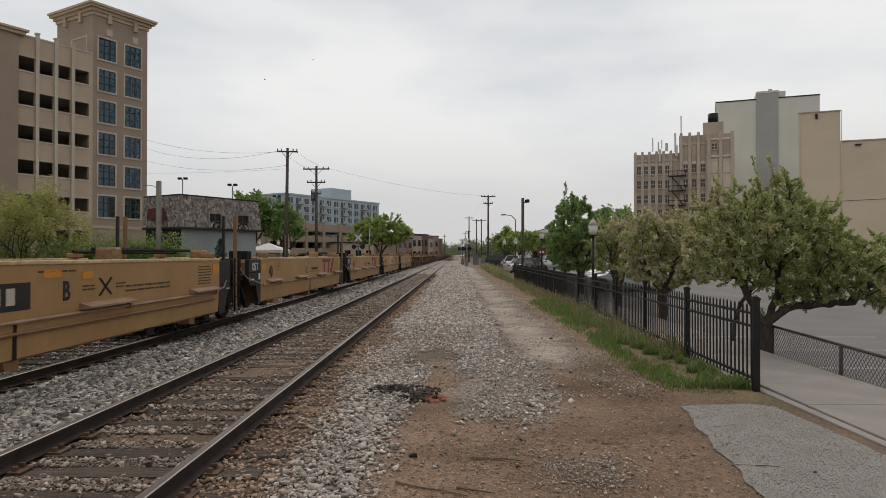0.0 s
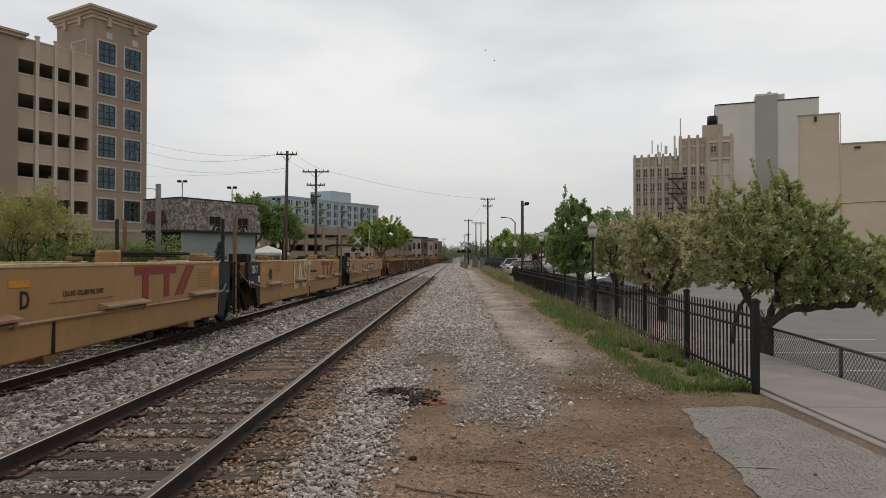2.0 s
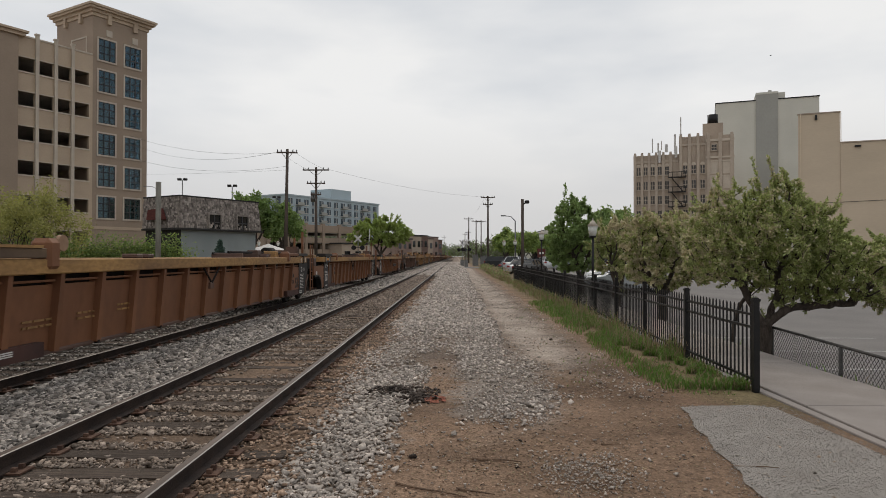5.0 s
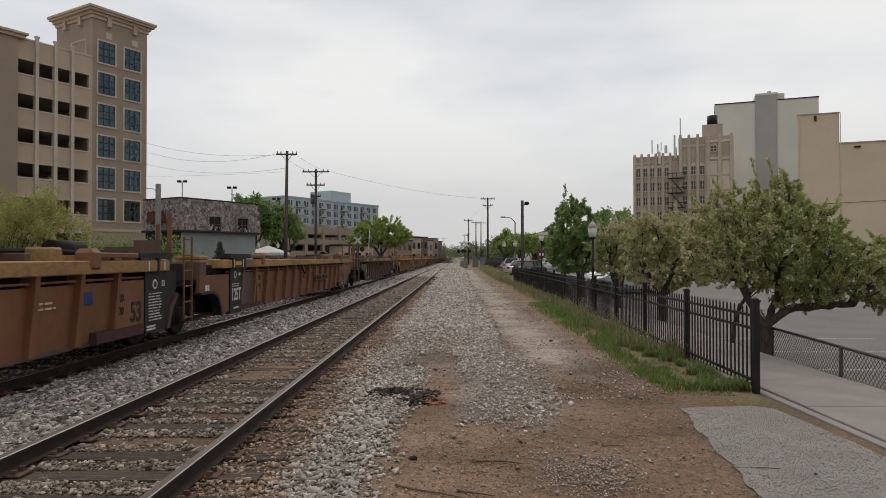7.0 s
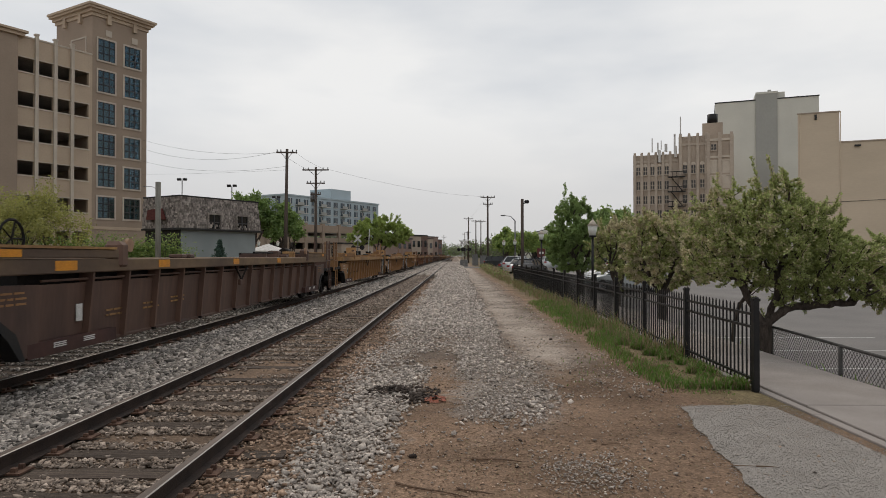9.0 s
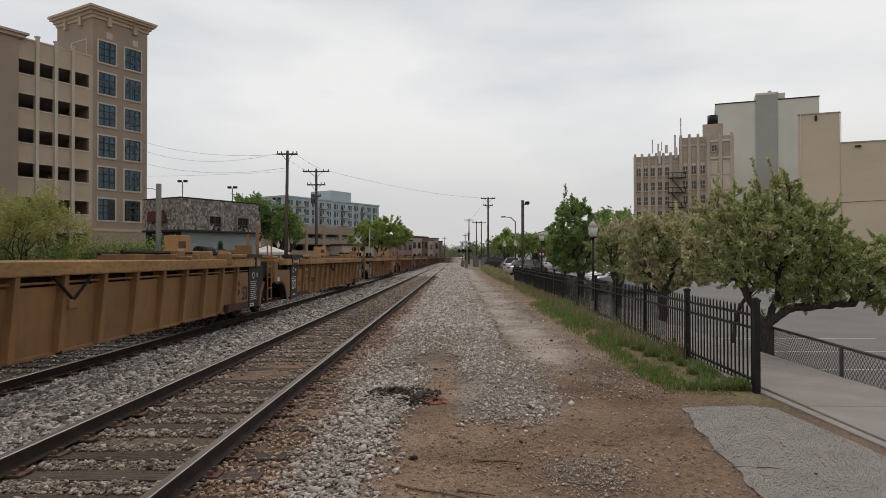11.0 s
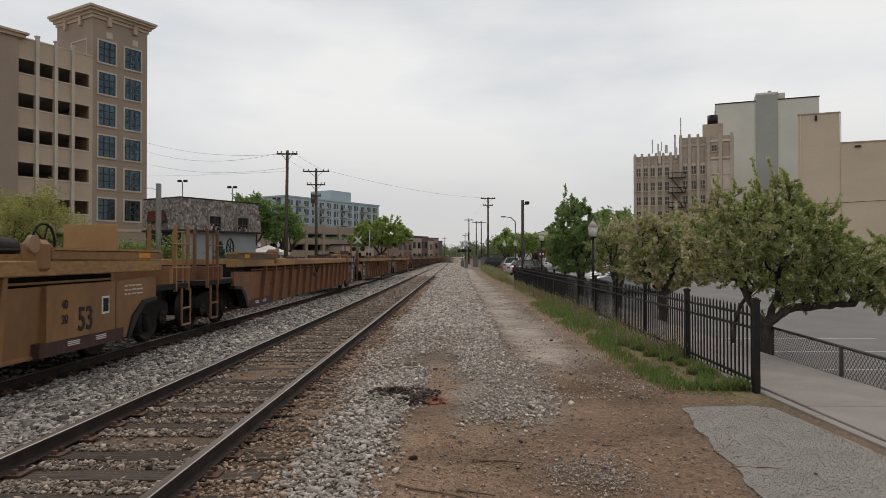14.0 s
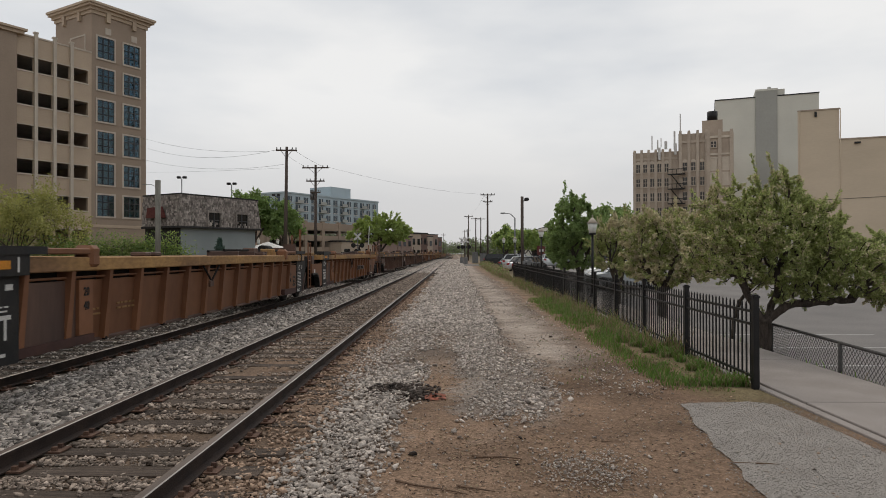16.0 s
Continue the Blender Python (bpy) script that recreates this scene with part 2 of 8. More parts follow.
def ground_material():
    m = bpy.data.materials.new("trackside_ground")
    m.use_nodes = True
    n, l = m.node_tree.nodes, m.node_tree.links
    b = n["Principled BSDF"]
    b.inputs["Roughness"].default_value, b.inputs["Specular IOR Level"].default_value = 0.95, 0.15
    co, sep = n.new("ShaderNodeTexCoord"), n.new("ShaderNodeSeparateXYZ")
    l.new(co.outputs["Object"], sep.inputs[0])

    def noise_at(scale, detail=5.0):
        t = n.new("ShaderNodeTexNoise")
        t.inputs["Scale"].default_value, t.inputs["Detail"].default_value = scale, detail
        l.new(co.outputs["Object"], t.inputs["Vector"])
        return t.outputs["Fac"]

    def calc(op, a, c=0.0, d=None):
        t = n.new("ShaderNodeMath")
        t.operation = op
        for k, v in enumerate((a, c, d)):
            if v is None:
                continue
            if isinstance(v, (int, float)):
                t.inputs[k].default_value = v
            else:
                l.new(v, t.inputs[k])
        return t.outputs[0]

    def ramp_of(fac, stops):
        r = n.new("ShaderNodeValToRGB")
        while len(r.color_ramp.elements) < len(stops):
            r.color_ramp.elements.new(0.5)
        for e, (p, c) in zip(r.color_ramp.elements, stops):
            e.position, e.color = p, (*c, 1)
        l.new(fac, r.inputs["Fac"])
        return r.outputs["Color"]

    def blend(fac, a, c, mode="MIX"):
        t = n.new("ShaderNodeMix")
        t.data_type, t.blend_type = "RGBA", mode
        if isinstance(fac, (int, float)):
            t.inputs["Factor"].default_value = fac
        else:
            l.new(fac, t.inputs["Factor"])
        l.new(a, t.inputs["A"])
        l.new(c, t.inputs["B"])
        return t.outputs["Result"]

    patches, grain, clod = noise_at(1.3), noise_at(45, 6), noise_at(9, 4)
    wob = calc("MULTIPLY_ADD", patches, 0.9, -0.45)
    wob2 = calc("MULTIPLY_ADD", clod, 0.7, -0.35)
    x_w = calc("ADD", calc("ADD", sep.outputs["X"], wob), wob2)
    across = calc("MULTIPLY_ADD", x_w, 1 / 16.0, 10 / 16.0)

    def at(x):
        return (x + 10) / 16
    # stone is kept very dark: painted shade for the gaps in the ballast
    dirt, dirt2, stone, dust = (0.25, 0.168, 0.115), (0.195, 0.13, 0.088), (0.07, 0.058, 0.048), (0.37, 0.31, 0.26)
    soil, verge, earth = (0.20, 0.13, 0.088), (0.17, 0.135, 0.075), (0.15, 0.12, 0.08)
    cinder = (0.165, 0.118, 0.085)
    gravel, wash = (0.275, 0.235, 0.203), (0.235, 0.185, 0.148)
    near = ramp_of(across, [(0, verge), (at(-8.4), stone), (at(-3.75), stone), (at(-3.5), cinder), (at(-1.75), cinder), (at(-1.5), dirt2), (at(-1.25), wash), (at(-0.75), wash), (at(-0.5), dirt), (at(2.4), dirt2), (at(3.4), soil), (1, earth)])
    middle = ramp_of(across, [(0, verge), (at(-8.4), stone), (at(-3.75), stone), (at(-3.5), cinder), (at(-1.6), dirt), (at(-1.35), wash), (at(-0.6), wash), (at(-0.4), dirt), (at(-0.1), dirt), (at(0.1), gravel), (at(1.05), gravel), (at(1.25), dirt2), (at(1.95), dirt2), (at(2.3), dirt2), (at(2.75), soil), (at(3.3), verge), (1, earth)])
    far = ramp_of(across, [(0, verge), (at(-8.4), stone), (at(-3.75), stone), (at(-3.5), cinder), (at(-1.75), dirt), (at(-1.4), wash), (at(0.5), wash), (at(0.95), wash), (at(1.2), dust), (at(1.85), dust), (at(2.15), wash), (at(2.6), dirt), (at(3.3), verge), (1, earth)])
    depth = n.new("ShaderNodeMapRange")
    depth.interpolation_type = "SMOOTHSTEP"
    depth.inputs["From Min"].default_value, depth.inputs["From Max"].default_value = 6.3, 8.2
    reach = calc("MULTIPLY_ADD", patches, 4.0, calc("ADD", sep.outputs["Y"], -2.0))
    l.new(reach, depth.inputs["Value"])
    beyond = n.new("ShaderNodeMapRange")
    beyond.interpolation_type = "SMOOTHSTEP"
    beyond.inputs["From Min"].default_value, beyond.inputs["From Max"].default_value = 8.8, 11.5
    l.new(reach, beyond.inputs["Value"])
    cover = blend(beyond.outputs["Result"], blend(depth.outputs["Result"], near, middle), far)
    # scattered pale chips and darker clods
    chips = n.new("ShaderNodeTexVoronoi")
    chips.inputs["Scale"].default_value = 26
    l.new(co.outputs["Object"], chips.inputs["Vector"])
    chip_tone = ramp_of(chips.outputs["Color"], [(0, (0.62, 0.62, 0.62)), (0.5, (0.95, 0.95, 0.95)), (1, (1.55, 1.55, 1.55))])
    cover = blend(0.55, cover, chip_tone, "MULTIPLY")
    speck = ramp_of(grain, [(0.3, (0.55, 0.55, 0.55)), (0.5, (1, 1, 1)), (0.75, (1.35, 1.33, 1.3))])
    cover = blend(0.8, cover, speck, "MULTIPLY")
    bits = n.new("ShaderNodeTexVoronoi")
    bits.inputs["Scale"].default_value = 75
    l.new(co.outputs["Object"], bits.inputs["Vector"])
    bit_tone = ramp_of(bits.outputs["Color"], [(0, (0.5, 0.48, 0.46)), (0.35, (0.95, 0.95, 0.95)), (0.8, (1.1, 1.1, 1.1)), (1, (1.75, 1.7, 1.65))])
    cover = blend(0.6, cover, bit_tone, "MULTIPLY")
    stain = ramp_of(noise_at(0.75, 8), [(0.34, (0.6, 0.58, 0.57)), (0.5, (0.98, 0.97, 0.96)), (0.66, (1.22, 1.22, 1.22))])
    cover = blend(0.85, cover, stain, "MULTIPLY")
    l.new(cover, b.inputs["Base Color"])
    bp = n.new("ShaderNodeBump")
    bp.inputs["Strength"].default_value, bp.inputs["Distance"].default_value = 0.9, 0.03
    l.new(calc("ADD", calc("MULTIPLY", grain, 0.6), clod), bp.inputs["Height"])
    l.new(bp.outputs["Normal"], b.inputs["Normal"])
    return m


def build_ground():
    xs = [-2500, -700, -200, -80, -40, -20, -12, -9, -8.4, -7, -5.2, -4.85, -4.5, -3.5, -2, -1, 0, 1, 2, 3, 3.7, 4.5, 5.35, 5.8, 6.25, 9, 15, 25, 60, 150, 500, 2500]
    ys = [-2500, -300, -60, -10, 0, 5, 10, 15, 20, 24, 28, 32, 36, 40, 44, 48, 60, 90, 150, 300, 700, 3000]
    verts = [(x, y, ground_height(x, y)) for y in ys for x in xs]
    w = len(xs)
    faces = [(j * w + i, j * w + i + 1, (j + 1) * w + i + 1, (j + 1) * w + i) for j in range(len(ys) - 1) for i in range(w - 1)]
    me = bpy.data.meshes.new("ground")
    me.from_pydata(verts, [], faces)
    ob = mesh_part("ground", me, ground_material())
    tagged(ob, "brown dirt and pale gravel ground beside the tracks", "ground", kind="structure")


build_ground()
M_ASPHALT = material("worn_asphalt", (0.165, 0.155, 0.145), (0.12, 0.112, 0.106), 0.92, scale=0.8, fine=60, bump=0.3)
M_PATCH = material("gravelly_asphalt", (0.33, 0.30, 0.27), (0.27, 0.244, 0.218), 0.95, scale=3.2, fine=90, bump=0.9, grain=0.9)
M_LOT = material("grey_lot_asphalt", (0.205, 0.19, 0.178), (0.16, 0.148, 0.14), 0.9, scale=0.4, fine=40, bump=0.2, grain=0.2)


def sheet(name, xs, ys, lift, mat, label, category, thick=0.0):
    verts = [(x, y, ground_height(x, y) + lift) for y in ys for x in xs]
    w = len(xs)
    faces = [(j * w + i, j * w + i + 1, (j + 1) * w + i + 1, (j + 1) * w + i) for j in range(len(ys) - 1) for i in range(w - 1)]
    me = bpy.data.meshes.new(name)
    me.from_pydata(verts, [], faces)
    return tagged(mesh_part(name, me, mat), label, category, kind="structure")


sheet("parking_lot", [6.3, 9, 15, 25, 60, 110], [-20, 0, 10, 20, 24, 28, 32, 36, 40, 44, 48, 60, 92], 0.012, M_LOT, "grey asphalt parking lot with faded white lines", "parking lot")
tagged(part("crossing_road", boxes((-70, 110, 94, 105, -0.1, 0.02)), M_ASPHALT), "grey asphalt road crossing the tracks", "road", kind="structure")
tagged(part("far_crossing_road", boxes((-90, 110, 190, 200, -0.1, 0.02)), M_ASPHALT), "asphalt road crossing the tracks further away", "road", kind="structure")


# ---- tracks ----
def rail_profile():
    return [(-0.07, 0), (0.07, 0), (0.07, 0.012), (0.012, 0.03), (0.012, 0.12), (0.036, 0.13), (0.036, 0.158), (0.028, 0.166), (-0.028, 0.166), (-0.036, 0.158), (-0.036, 0.13), (-0.012, 0.12), (-0.012, 0.03), (-0.07, 0.012)]


TIE_ROWS = {}


def build_track(name, x, label, top_mat, near_ties):
    track = thing(name, label, "railway track", kind="structure", m=pose(x, 0, ground_height(x, 0)))
    for side in (-1, 1):
        bm = prism([(p, q * 0.83) for p, q in rail_profile()], -30, 900)
        for f in bm.faces:
            high = f.calc_center_median().z > 0.115
            f.material_index = 1 if f.normal.z > 0.9 and high else (2 if 0.2 < f.normal.z <= 0.9 and high else 0)
        ob = part("rail", bm, (M_RAIL, top_mat, M_RAIL_EDGE), track)
        ob.matrix_basis = pose(side * GAUGE_HALF, 0, 0.034)
    rnd = random.Random(7 + int(x * 10))
    variants = []
    for k in range(5):
        bm = boxes((-1.3, 1.3, -0.115, 0.115, -0.16, 0.0))
        bmesh.ops.subdivide_edges(bm, edges=[e for e in bm.edges if abs(e.verts[0].co.x - e.verts[1].co.x) > 1], cuts=5)
        for v in bm.verts:
            v.co += Vector((rnd.uniform(-0.03, 0.03), rnd.uniform(-0.016, 0.016), rnd.uniform(-0.012, 0.004)))
        bm.normal_update()
        me = bpy.data.meshes.new("tie")
        bm.to_mesh(me)
        bm.free()
        me.materials.append(M_TIE)
        variants.append(me)
    plate = bpy.data.meshes.new("tie_plate")
    bm = boxes((-0.18, 0.18, -0.09, 0.09, 0, 0.014), (-0.13, -0.09, -0.06, -0.03, 0.014, 0.05), (0.09, 0.13, 0.03, 0.06, 0.014, 0.05), (0.09, 0.13, -0.06, -0.03, 0.014, 0.045))
    bm.to_mesh(plate)
    bm.free()
    plate.materials.append(M_PLATE)
    y, k = 2.6, 0
    rows = TIE_ROWS[name] = []
    while k < near_ties:
        ob = new("tie", variants[rnd.randrange(5)])
        ob.parent = track
        ob.matrix_basis = pose(rnd.uniform(-0.05, 0.05), y, 0.016 + rnd.uniform(-0.02, 0.008), 0, 0, rnd.uniform(-1.2, 1.2))
        rows.append(y)
        if k < 90:
            for side in (-1, 1):
                p = new("tie_plate", plate)
                p.parent = track
                p.matrix_basis = pose(side * GAUGE_HALF, y, 0.024)
        y += 0.5 + rnd.uniform(-0.03, 0.03)
        k += 1
    bm = bmesh.new()
    while y < 320:
        box(bm, -1.3 + rnd.uniform(-0.05, 0.05), 1.3, y - 0.115, y + 0.115, -0.16, rnd.uniform(0.012, 0.03))
        y += 0.5
    tagged(part("far_ties", bm, M_TIE, track), kind="stuff")
    return track


build_track("near_track", NEAR_TRACK, "single railway track with weathered timber ties", M_RAIL_TOP, 190)
build_track("train_track", TRAIN_TRACK, "railway track under the passing freight train", M_RAIL_TOP, 150)

# ---- walk, kerb and asphalt patch ----


# ---- buildings ----
def front(x, y, turn):
    """Local x runs along the front, local y into the building."""
    return pose(x, y, 0, 0, 0, turn)


def window_unit(parent, x0, x1, z0, z1, cols, rows, trim=0.16, frame_w=0.05, glass=None, y=0.0, trim_mat=None):
    glass = glass or M_GLASS
    rows_t = [(x0 - trim, x0, y - 0.08, y + 0.06, z0 - trim, z1 + trim), (x1, x1 + trim, y - 0.08, y + 0.06, z0 - trim, z1 + trim), (x0, x1, y - 0.08, y + 0.06, z1, z1 + trim), (x0, x1, y - 0.1, y + 0.06, z0 - trim, z0)]
    w = part("window", boxes(*rows_t), trim_mat or M_TRIM, parent)
    part("pane", boxes((x0, x1, y - 0.03, y + 0.05, z0, z1)), glass, w).visible_shadow = glass is not M_CLEAR
    bm = bmesh.new()
    for i in range(cols + 1):
        cx = x0 + (x1 - x0) * i / cols
        box(bm, cx - frame_w, cx + frame_w, y - 0.06, y - 0.02, z0, z1)
    for j in range(rows + 1):
        cz = z0 + (z1 - z0) * j / rows
        box(bm, x0, x1, y - 0.055, y - 0.018, cz - frame_w, cz + frame_w)
    part("window_frame", bm, M_MULLION, w)
    return w


def build_garage():
    g = thing("parking_garage", "taupe stucco parking garage with blue-glazed stair tower", "parking garage", m=front(-36.4, 66.0, 60.3))
    # stair tower
    sills = [21.55 - 3.2 * k for k in range(6)]
    face, flank = bmesh.new(), bmesh.new()
    for x0, x1 in ((0, 0.58), (2.4, 3.46), (5.28, 6.1)):
        box(face, x0, x1, 0, 0.25, 0, 25.9)
    for y0, y1 in ((0.252, 0.9), (2.7, 3.3), (5.2, 6.4)):
        box(flank, 5.85, 6.1, y0, y1, 0, 25.9)
    for lo, hi in zip([0.0] + [z + 2.15 for z in reversed(sills)], list(reversed(sills)) + [25.9]):
        for x0, x1 in ((0.58, 2.4), (3.46, 5.28)):
            box(face, x0, x1, 0.003, 0.247, lo, hi)
        for y0, y1 in ((0.9, 2.7), (3.3, 5.2)):
            box(flank, 5.853, 6.097, y0, y1, lo, hi)
    part("tower_wall", face, M_STUCCO, g)
    part("tower_wall", flank, M_STUCCO, g)
    part("tower_wall", boxes((0, 0.25, 0.252, 6.4, 0, 25.9)), M_STUCCO, g)
    part("tower_wall", boxes((0.252, 5.848, 6.15, 6.4, 0, 25.9)), M_STUCCO, g)
    part("tower_roof", boxes((0.252, 5.848, 0.252, 6.148, 25.6, 25.85)), M_STUCCO, g)
    for z in sills:
        part("landing", boxes((0.252, 5.848, 0.6, 6.148, z - 0.55, z - 0.3)), M_VOID, g)
        part("stair_flight", prism_side([(2.0, z - 0.3), (2.3, z - 0.3), (5.4, z + 1.5), (5.1, z + 1.5)], 0.4, 2.6), M_VOID, g)
        for y0, y1 in ((0.9, 2.7), (3.3, 5.2)):
            part("side_pane", boxes((5.95, 5.98, y0, y1, z, z + 2.15)), M_CLEAR, g).visible_shadow = False
            part("side_mullion", boxes((5.93, 6.0, (y0 + y1) / 2 - 0.05, (y0 + y1) / 2 + 0.05, z, z + 2.15), (5.93, 6.0, y0, y1, z + 0.7, z + 0.78), (5.93, 6.0, y0, y1, z + 1.4, z + 1.48)), M_MULLION, g)
    part("flank_panel", boxes((-0.05, 0, 1.0, 1.15, 22.2, 23.9), (-0.05, 0, 3.6, 3.75, 22.2, 23.9), (-0.05, 0, 1.15, 3.6, 23.75, 23.9)), M_TRIM, g)
    part("cornice", boxes((-0.72, 6.82, -0.72, 7.0, 26.72, 26.95), (-0.58, 6.68, -0.58, 6.9, 26.5, 26.73), (-0.3, 6.4, -0.3, 6.7, 26.2, 26.51), (-0.12, 6.22, -0.12, 6.5, 25.86, 26.21)), M_STUCCO_LIGHT, g)
    for bx in (1.45, 4.35):
        part("bracket", boxes((bx, bx + 0.4, -0.3, 0, 25.3, 26.21)), M_STUCCO_LIGHT, g)
        part("panel", boxes((bx - 0.05, bx + 0.6, -0.06, 0, 24.1, 24.75)), M_TRIM, g)
    for by in (1.7, 4.4):
        part("bracket", boxes((-0.3, 0, by, by + 0.4, 25.3, 26.21)), M_STUCCO_LIGHT, g)
    for k in range(6):
        z = 21.55 - 3.2 * k
        for x0 in (0.58, 3.46):
            window_unit(g, x0, x0 + 1.82, z, z + 2.15, 3, 3, frame_w=0.05, glass=M_CLEAR)
    part("trim_band", boxes((-0.04, 6.14, -0.05, 6.4, 4.4, 4.7)), M_STUCCO_LIGHT, g)
    # deck front with open bays
    xs = [-7.08, -5.54, -5.3, -3.83, -3.57, -2.18, -1.95, -0.36]
    bays = [(xs[i], xs[i + 1]) for i in (0, 2, 4, 6)]
    tops = [19.93 - 3.16 * k for k in range(6)]
    solid = bmesh.new()
    edges = [-7.2] + [v for b in bays for v in b] + [0.0]
    for i in range(0, len(edges), 2):
        box(solid, edges[i], edges[i + 1], 0, 0.3, 0, 21.8)
    for a, b in bays:
        z_top = 21.8
        for t in tops:
            box(solid, a, b, 0.004, 0.296, t, z_top)
            z_top = t - 1.28
        box(solid, a, b, 0.004, 0.296, 0, z_top)
    part("deck_wall", solid, M_STUCCO_LIGHT, g)
    part("coping", boxes((-7.2, 0, -0.06, 0.36, 21.8, 21.95)), M_TRIM, g)
    for cx in (-5.43, -3.7, -2.07):
        part("pilaster", boxes((cx - 0.15, cx + 0.15, -0.22, 0, 4.0, 22.2), (cx - 0.19, cx + 0.19, -0.26, 0.1, 22.2, 22.35)), M_TRIM, g)
    for t in tops:
        for a, b in bays:
            part("sill", boxes((a - 0.06, b + 0.06, -0.07, 0, t - 1.42, t - 1.28)), M_TRIM, g)
            part("lintel", boxes((a - 0.06, b + 0.06, -0.05, 0, t, t + 0.1)), M_TRIM, g)
    # decks behind the openings
    for t in tops:
        part("deck_slab", boxes((-30, 0.1, 0.31, 22, t + 0.06, t + 0.4)), M_VOID, g)
    for t in tops + [22.4]:
        part("rear_spandrel", boxes((-30, 6.1, 22, 22.4, t - 2.3, t - 0.9)), M_STUCCO, g)
    for k in range(7):
        part("rear_column", boxes((-30 + 6 * k, -29.4 + 6 * k, 21.4, 21.98, 0, 21.8)), M_STUCCO, g)
    part("tower_rear", boxes((0.05, 6.05, 6.42, 22, 0, 21.8)), M_STUCCO, g)
    # end bay with its own cornice
    part("end_bay_wall", boxes((-30, -7.2, -0.35, 0.3, 0, 21.9)), M_STUCCO, g)
    part("end_bay_cornice", boxes((-30, -6.5, -0.8, 0.6, 22.0, 22.2), (-30, -6.7, -0.6, 0.5, 21.7, 22.01)), M_STUCCO_LIGHT, g)
    for k in range(6):
        z = 17.7 - 3.12 * k
        window_unit(g, -10.9, -9.0, z, z + 2.1, 3, 3, y=-0.35)


build_garage()

M_SHINGLE = material("split_wood_shingle", (0.32, 0.28, 0.25), (0.18, 0.155, 0.14), 0.95, scale=2.5, fine=14, vary=0.5, bump=0.6)
M_GREYWALL = material("blue_grey_painted_wall", (0.275, 0.30, 0.30), (0.235, 0.26, 0.26), 0.85, scale=0.5, bump=0.02, grain=0.1)
M_DARKROOF = material("dark_eave", (0.04, 0.038, 0.037), (0.025, 0.024, 0.024), 0.8)
M_REDAWN = material("faded_red_paint", (0.13, 0.04, 0.033), (0.08, 0.025, 0.022), 0.8)


def build_shop():
    s = thing("shop_building", "low shop with grey-brown shingled mansard roof and grey walls", "building", m=front(-21.64, 52.0, 60.0))
    deep = 4.8
    part("wall", boxes((0.35, 8.1, 0.35, deep, 0, 3.78)), M_GREYWALL, s)
    part("eave", boxes((-0.1, 8.5, -0.1, deep, 3.78, 3.92)), M_DARKROOF, s)
    roof = bmesh.new()
    lo = [roof.verts.new((x, y, 3.925)) for x, y in ((0, 0), (8.44, 0), (8.44, deep), (0, deep))]
    hi = [roof.verts.new((x, y, 6.42)) for x, y in ((0.15, 0.25), (8.2, 0.25), (8.2, deep), (0.15, deep))]
    for i in range(4):
        roof.faces.new((lo[i], lo[(i + 1) % 4], hi[(i + 1) % 4], hi[i]))
    roof.faces.new(hi)
    mansard = part("mansard", roof, M_SHINGLE, s)
    part("coping", boxes((0.05, 8.3, 0.14, deep, 6.42, 6.53)), M_DARKROOF, s)
    rnd = random.Random(3)
    sh = bmesh.new()
    for r in range(15):
        z = 3.95 + r * 0.163
        q = (z - 3.92) / 2.5
        x = 0.0
        while x < 8.3:
            w = rnd.uniform(0.1, 0.24)
            y = 0.25 * q
            box(sh, x, min(x + w - 0.015, 8.4 - 0.2 * q), y - rnd.uniform(0.02, 0.1), y + 0.05, z + rnd.uniform(-0.03, 0.03), z + 0.19)
            x += w
        y = 0.0
        while y < deep - 0.1:
            w = rnd.uniform(0.1, 0.24)
            x = 0.15 * q
            box(sh, x - rnd.uniform(0.02, 0.1), x + 0.05, y, min(y + w - 0.015, deep), z + rnd.uniform(-0.03, 0.03), z + 0.19)
            y += w
    tagged(part("shingles", sh, M_SHINGLE, mansard), kind="stuff")
    for x0 in (2.66, 5.62):
        w = part("window", boxes((x0 - 0.1, x0 + 1.25, -0.16, 0.2, 5.1, 5.25), (x0 - 0.1, x0, -0.16, 0.2, 3.95, 5.1), (x0 + 1.15, x0 + 1.25, -0.16, 0.2, 3.95, 5.1)), M_SHINGLE, s)
        part("pane", boxes((x0, x0 + 1.15, -0.05, 0.18, 3.95, 5.1)), M_DARKGLASS, w)
        part("window_frame", boxes((x0 + 0.52, x0 + 0.62, -0.09, -0.04, 3.95, 5.1), (x0, x0 + 1.15, -0.09, -0.04, 4.45, 4.52)), M_MULLION, w)
    part("side_wall", boxes((0.3, 0.348, 0.4, deep, 0, 3.78)), M_DARKROOF, s)
    # made-up canopy, standing in for an unclear red-brown tree-like shape
    part("canopy", prism([(1.6, 4.6), (3.6, 4.6), (3.4, 5.4), (2.0, 5.5)], -0.5, -0.1, "x"), M_REDAWN, s)


build_shop()

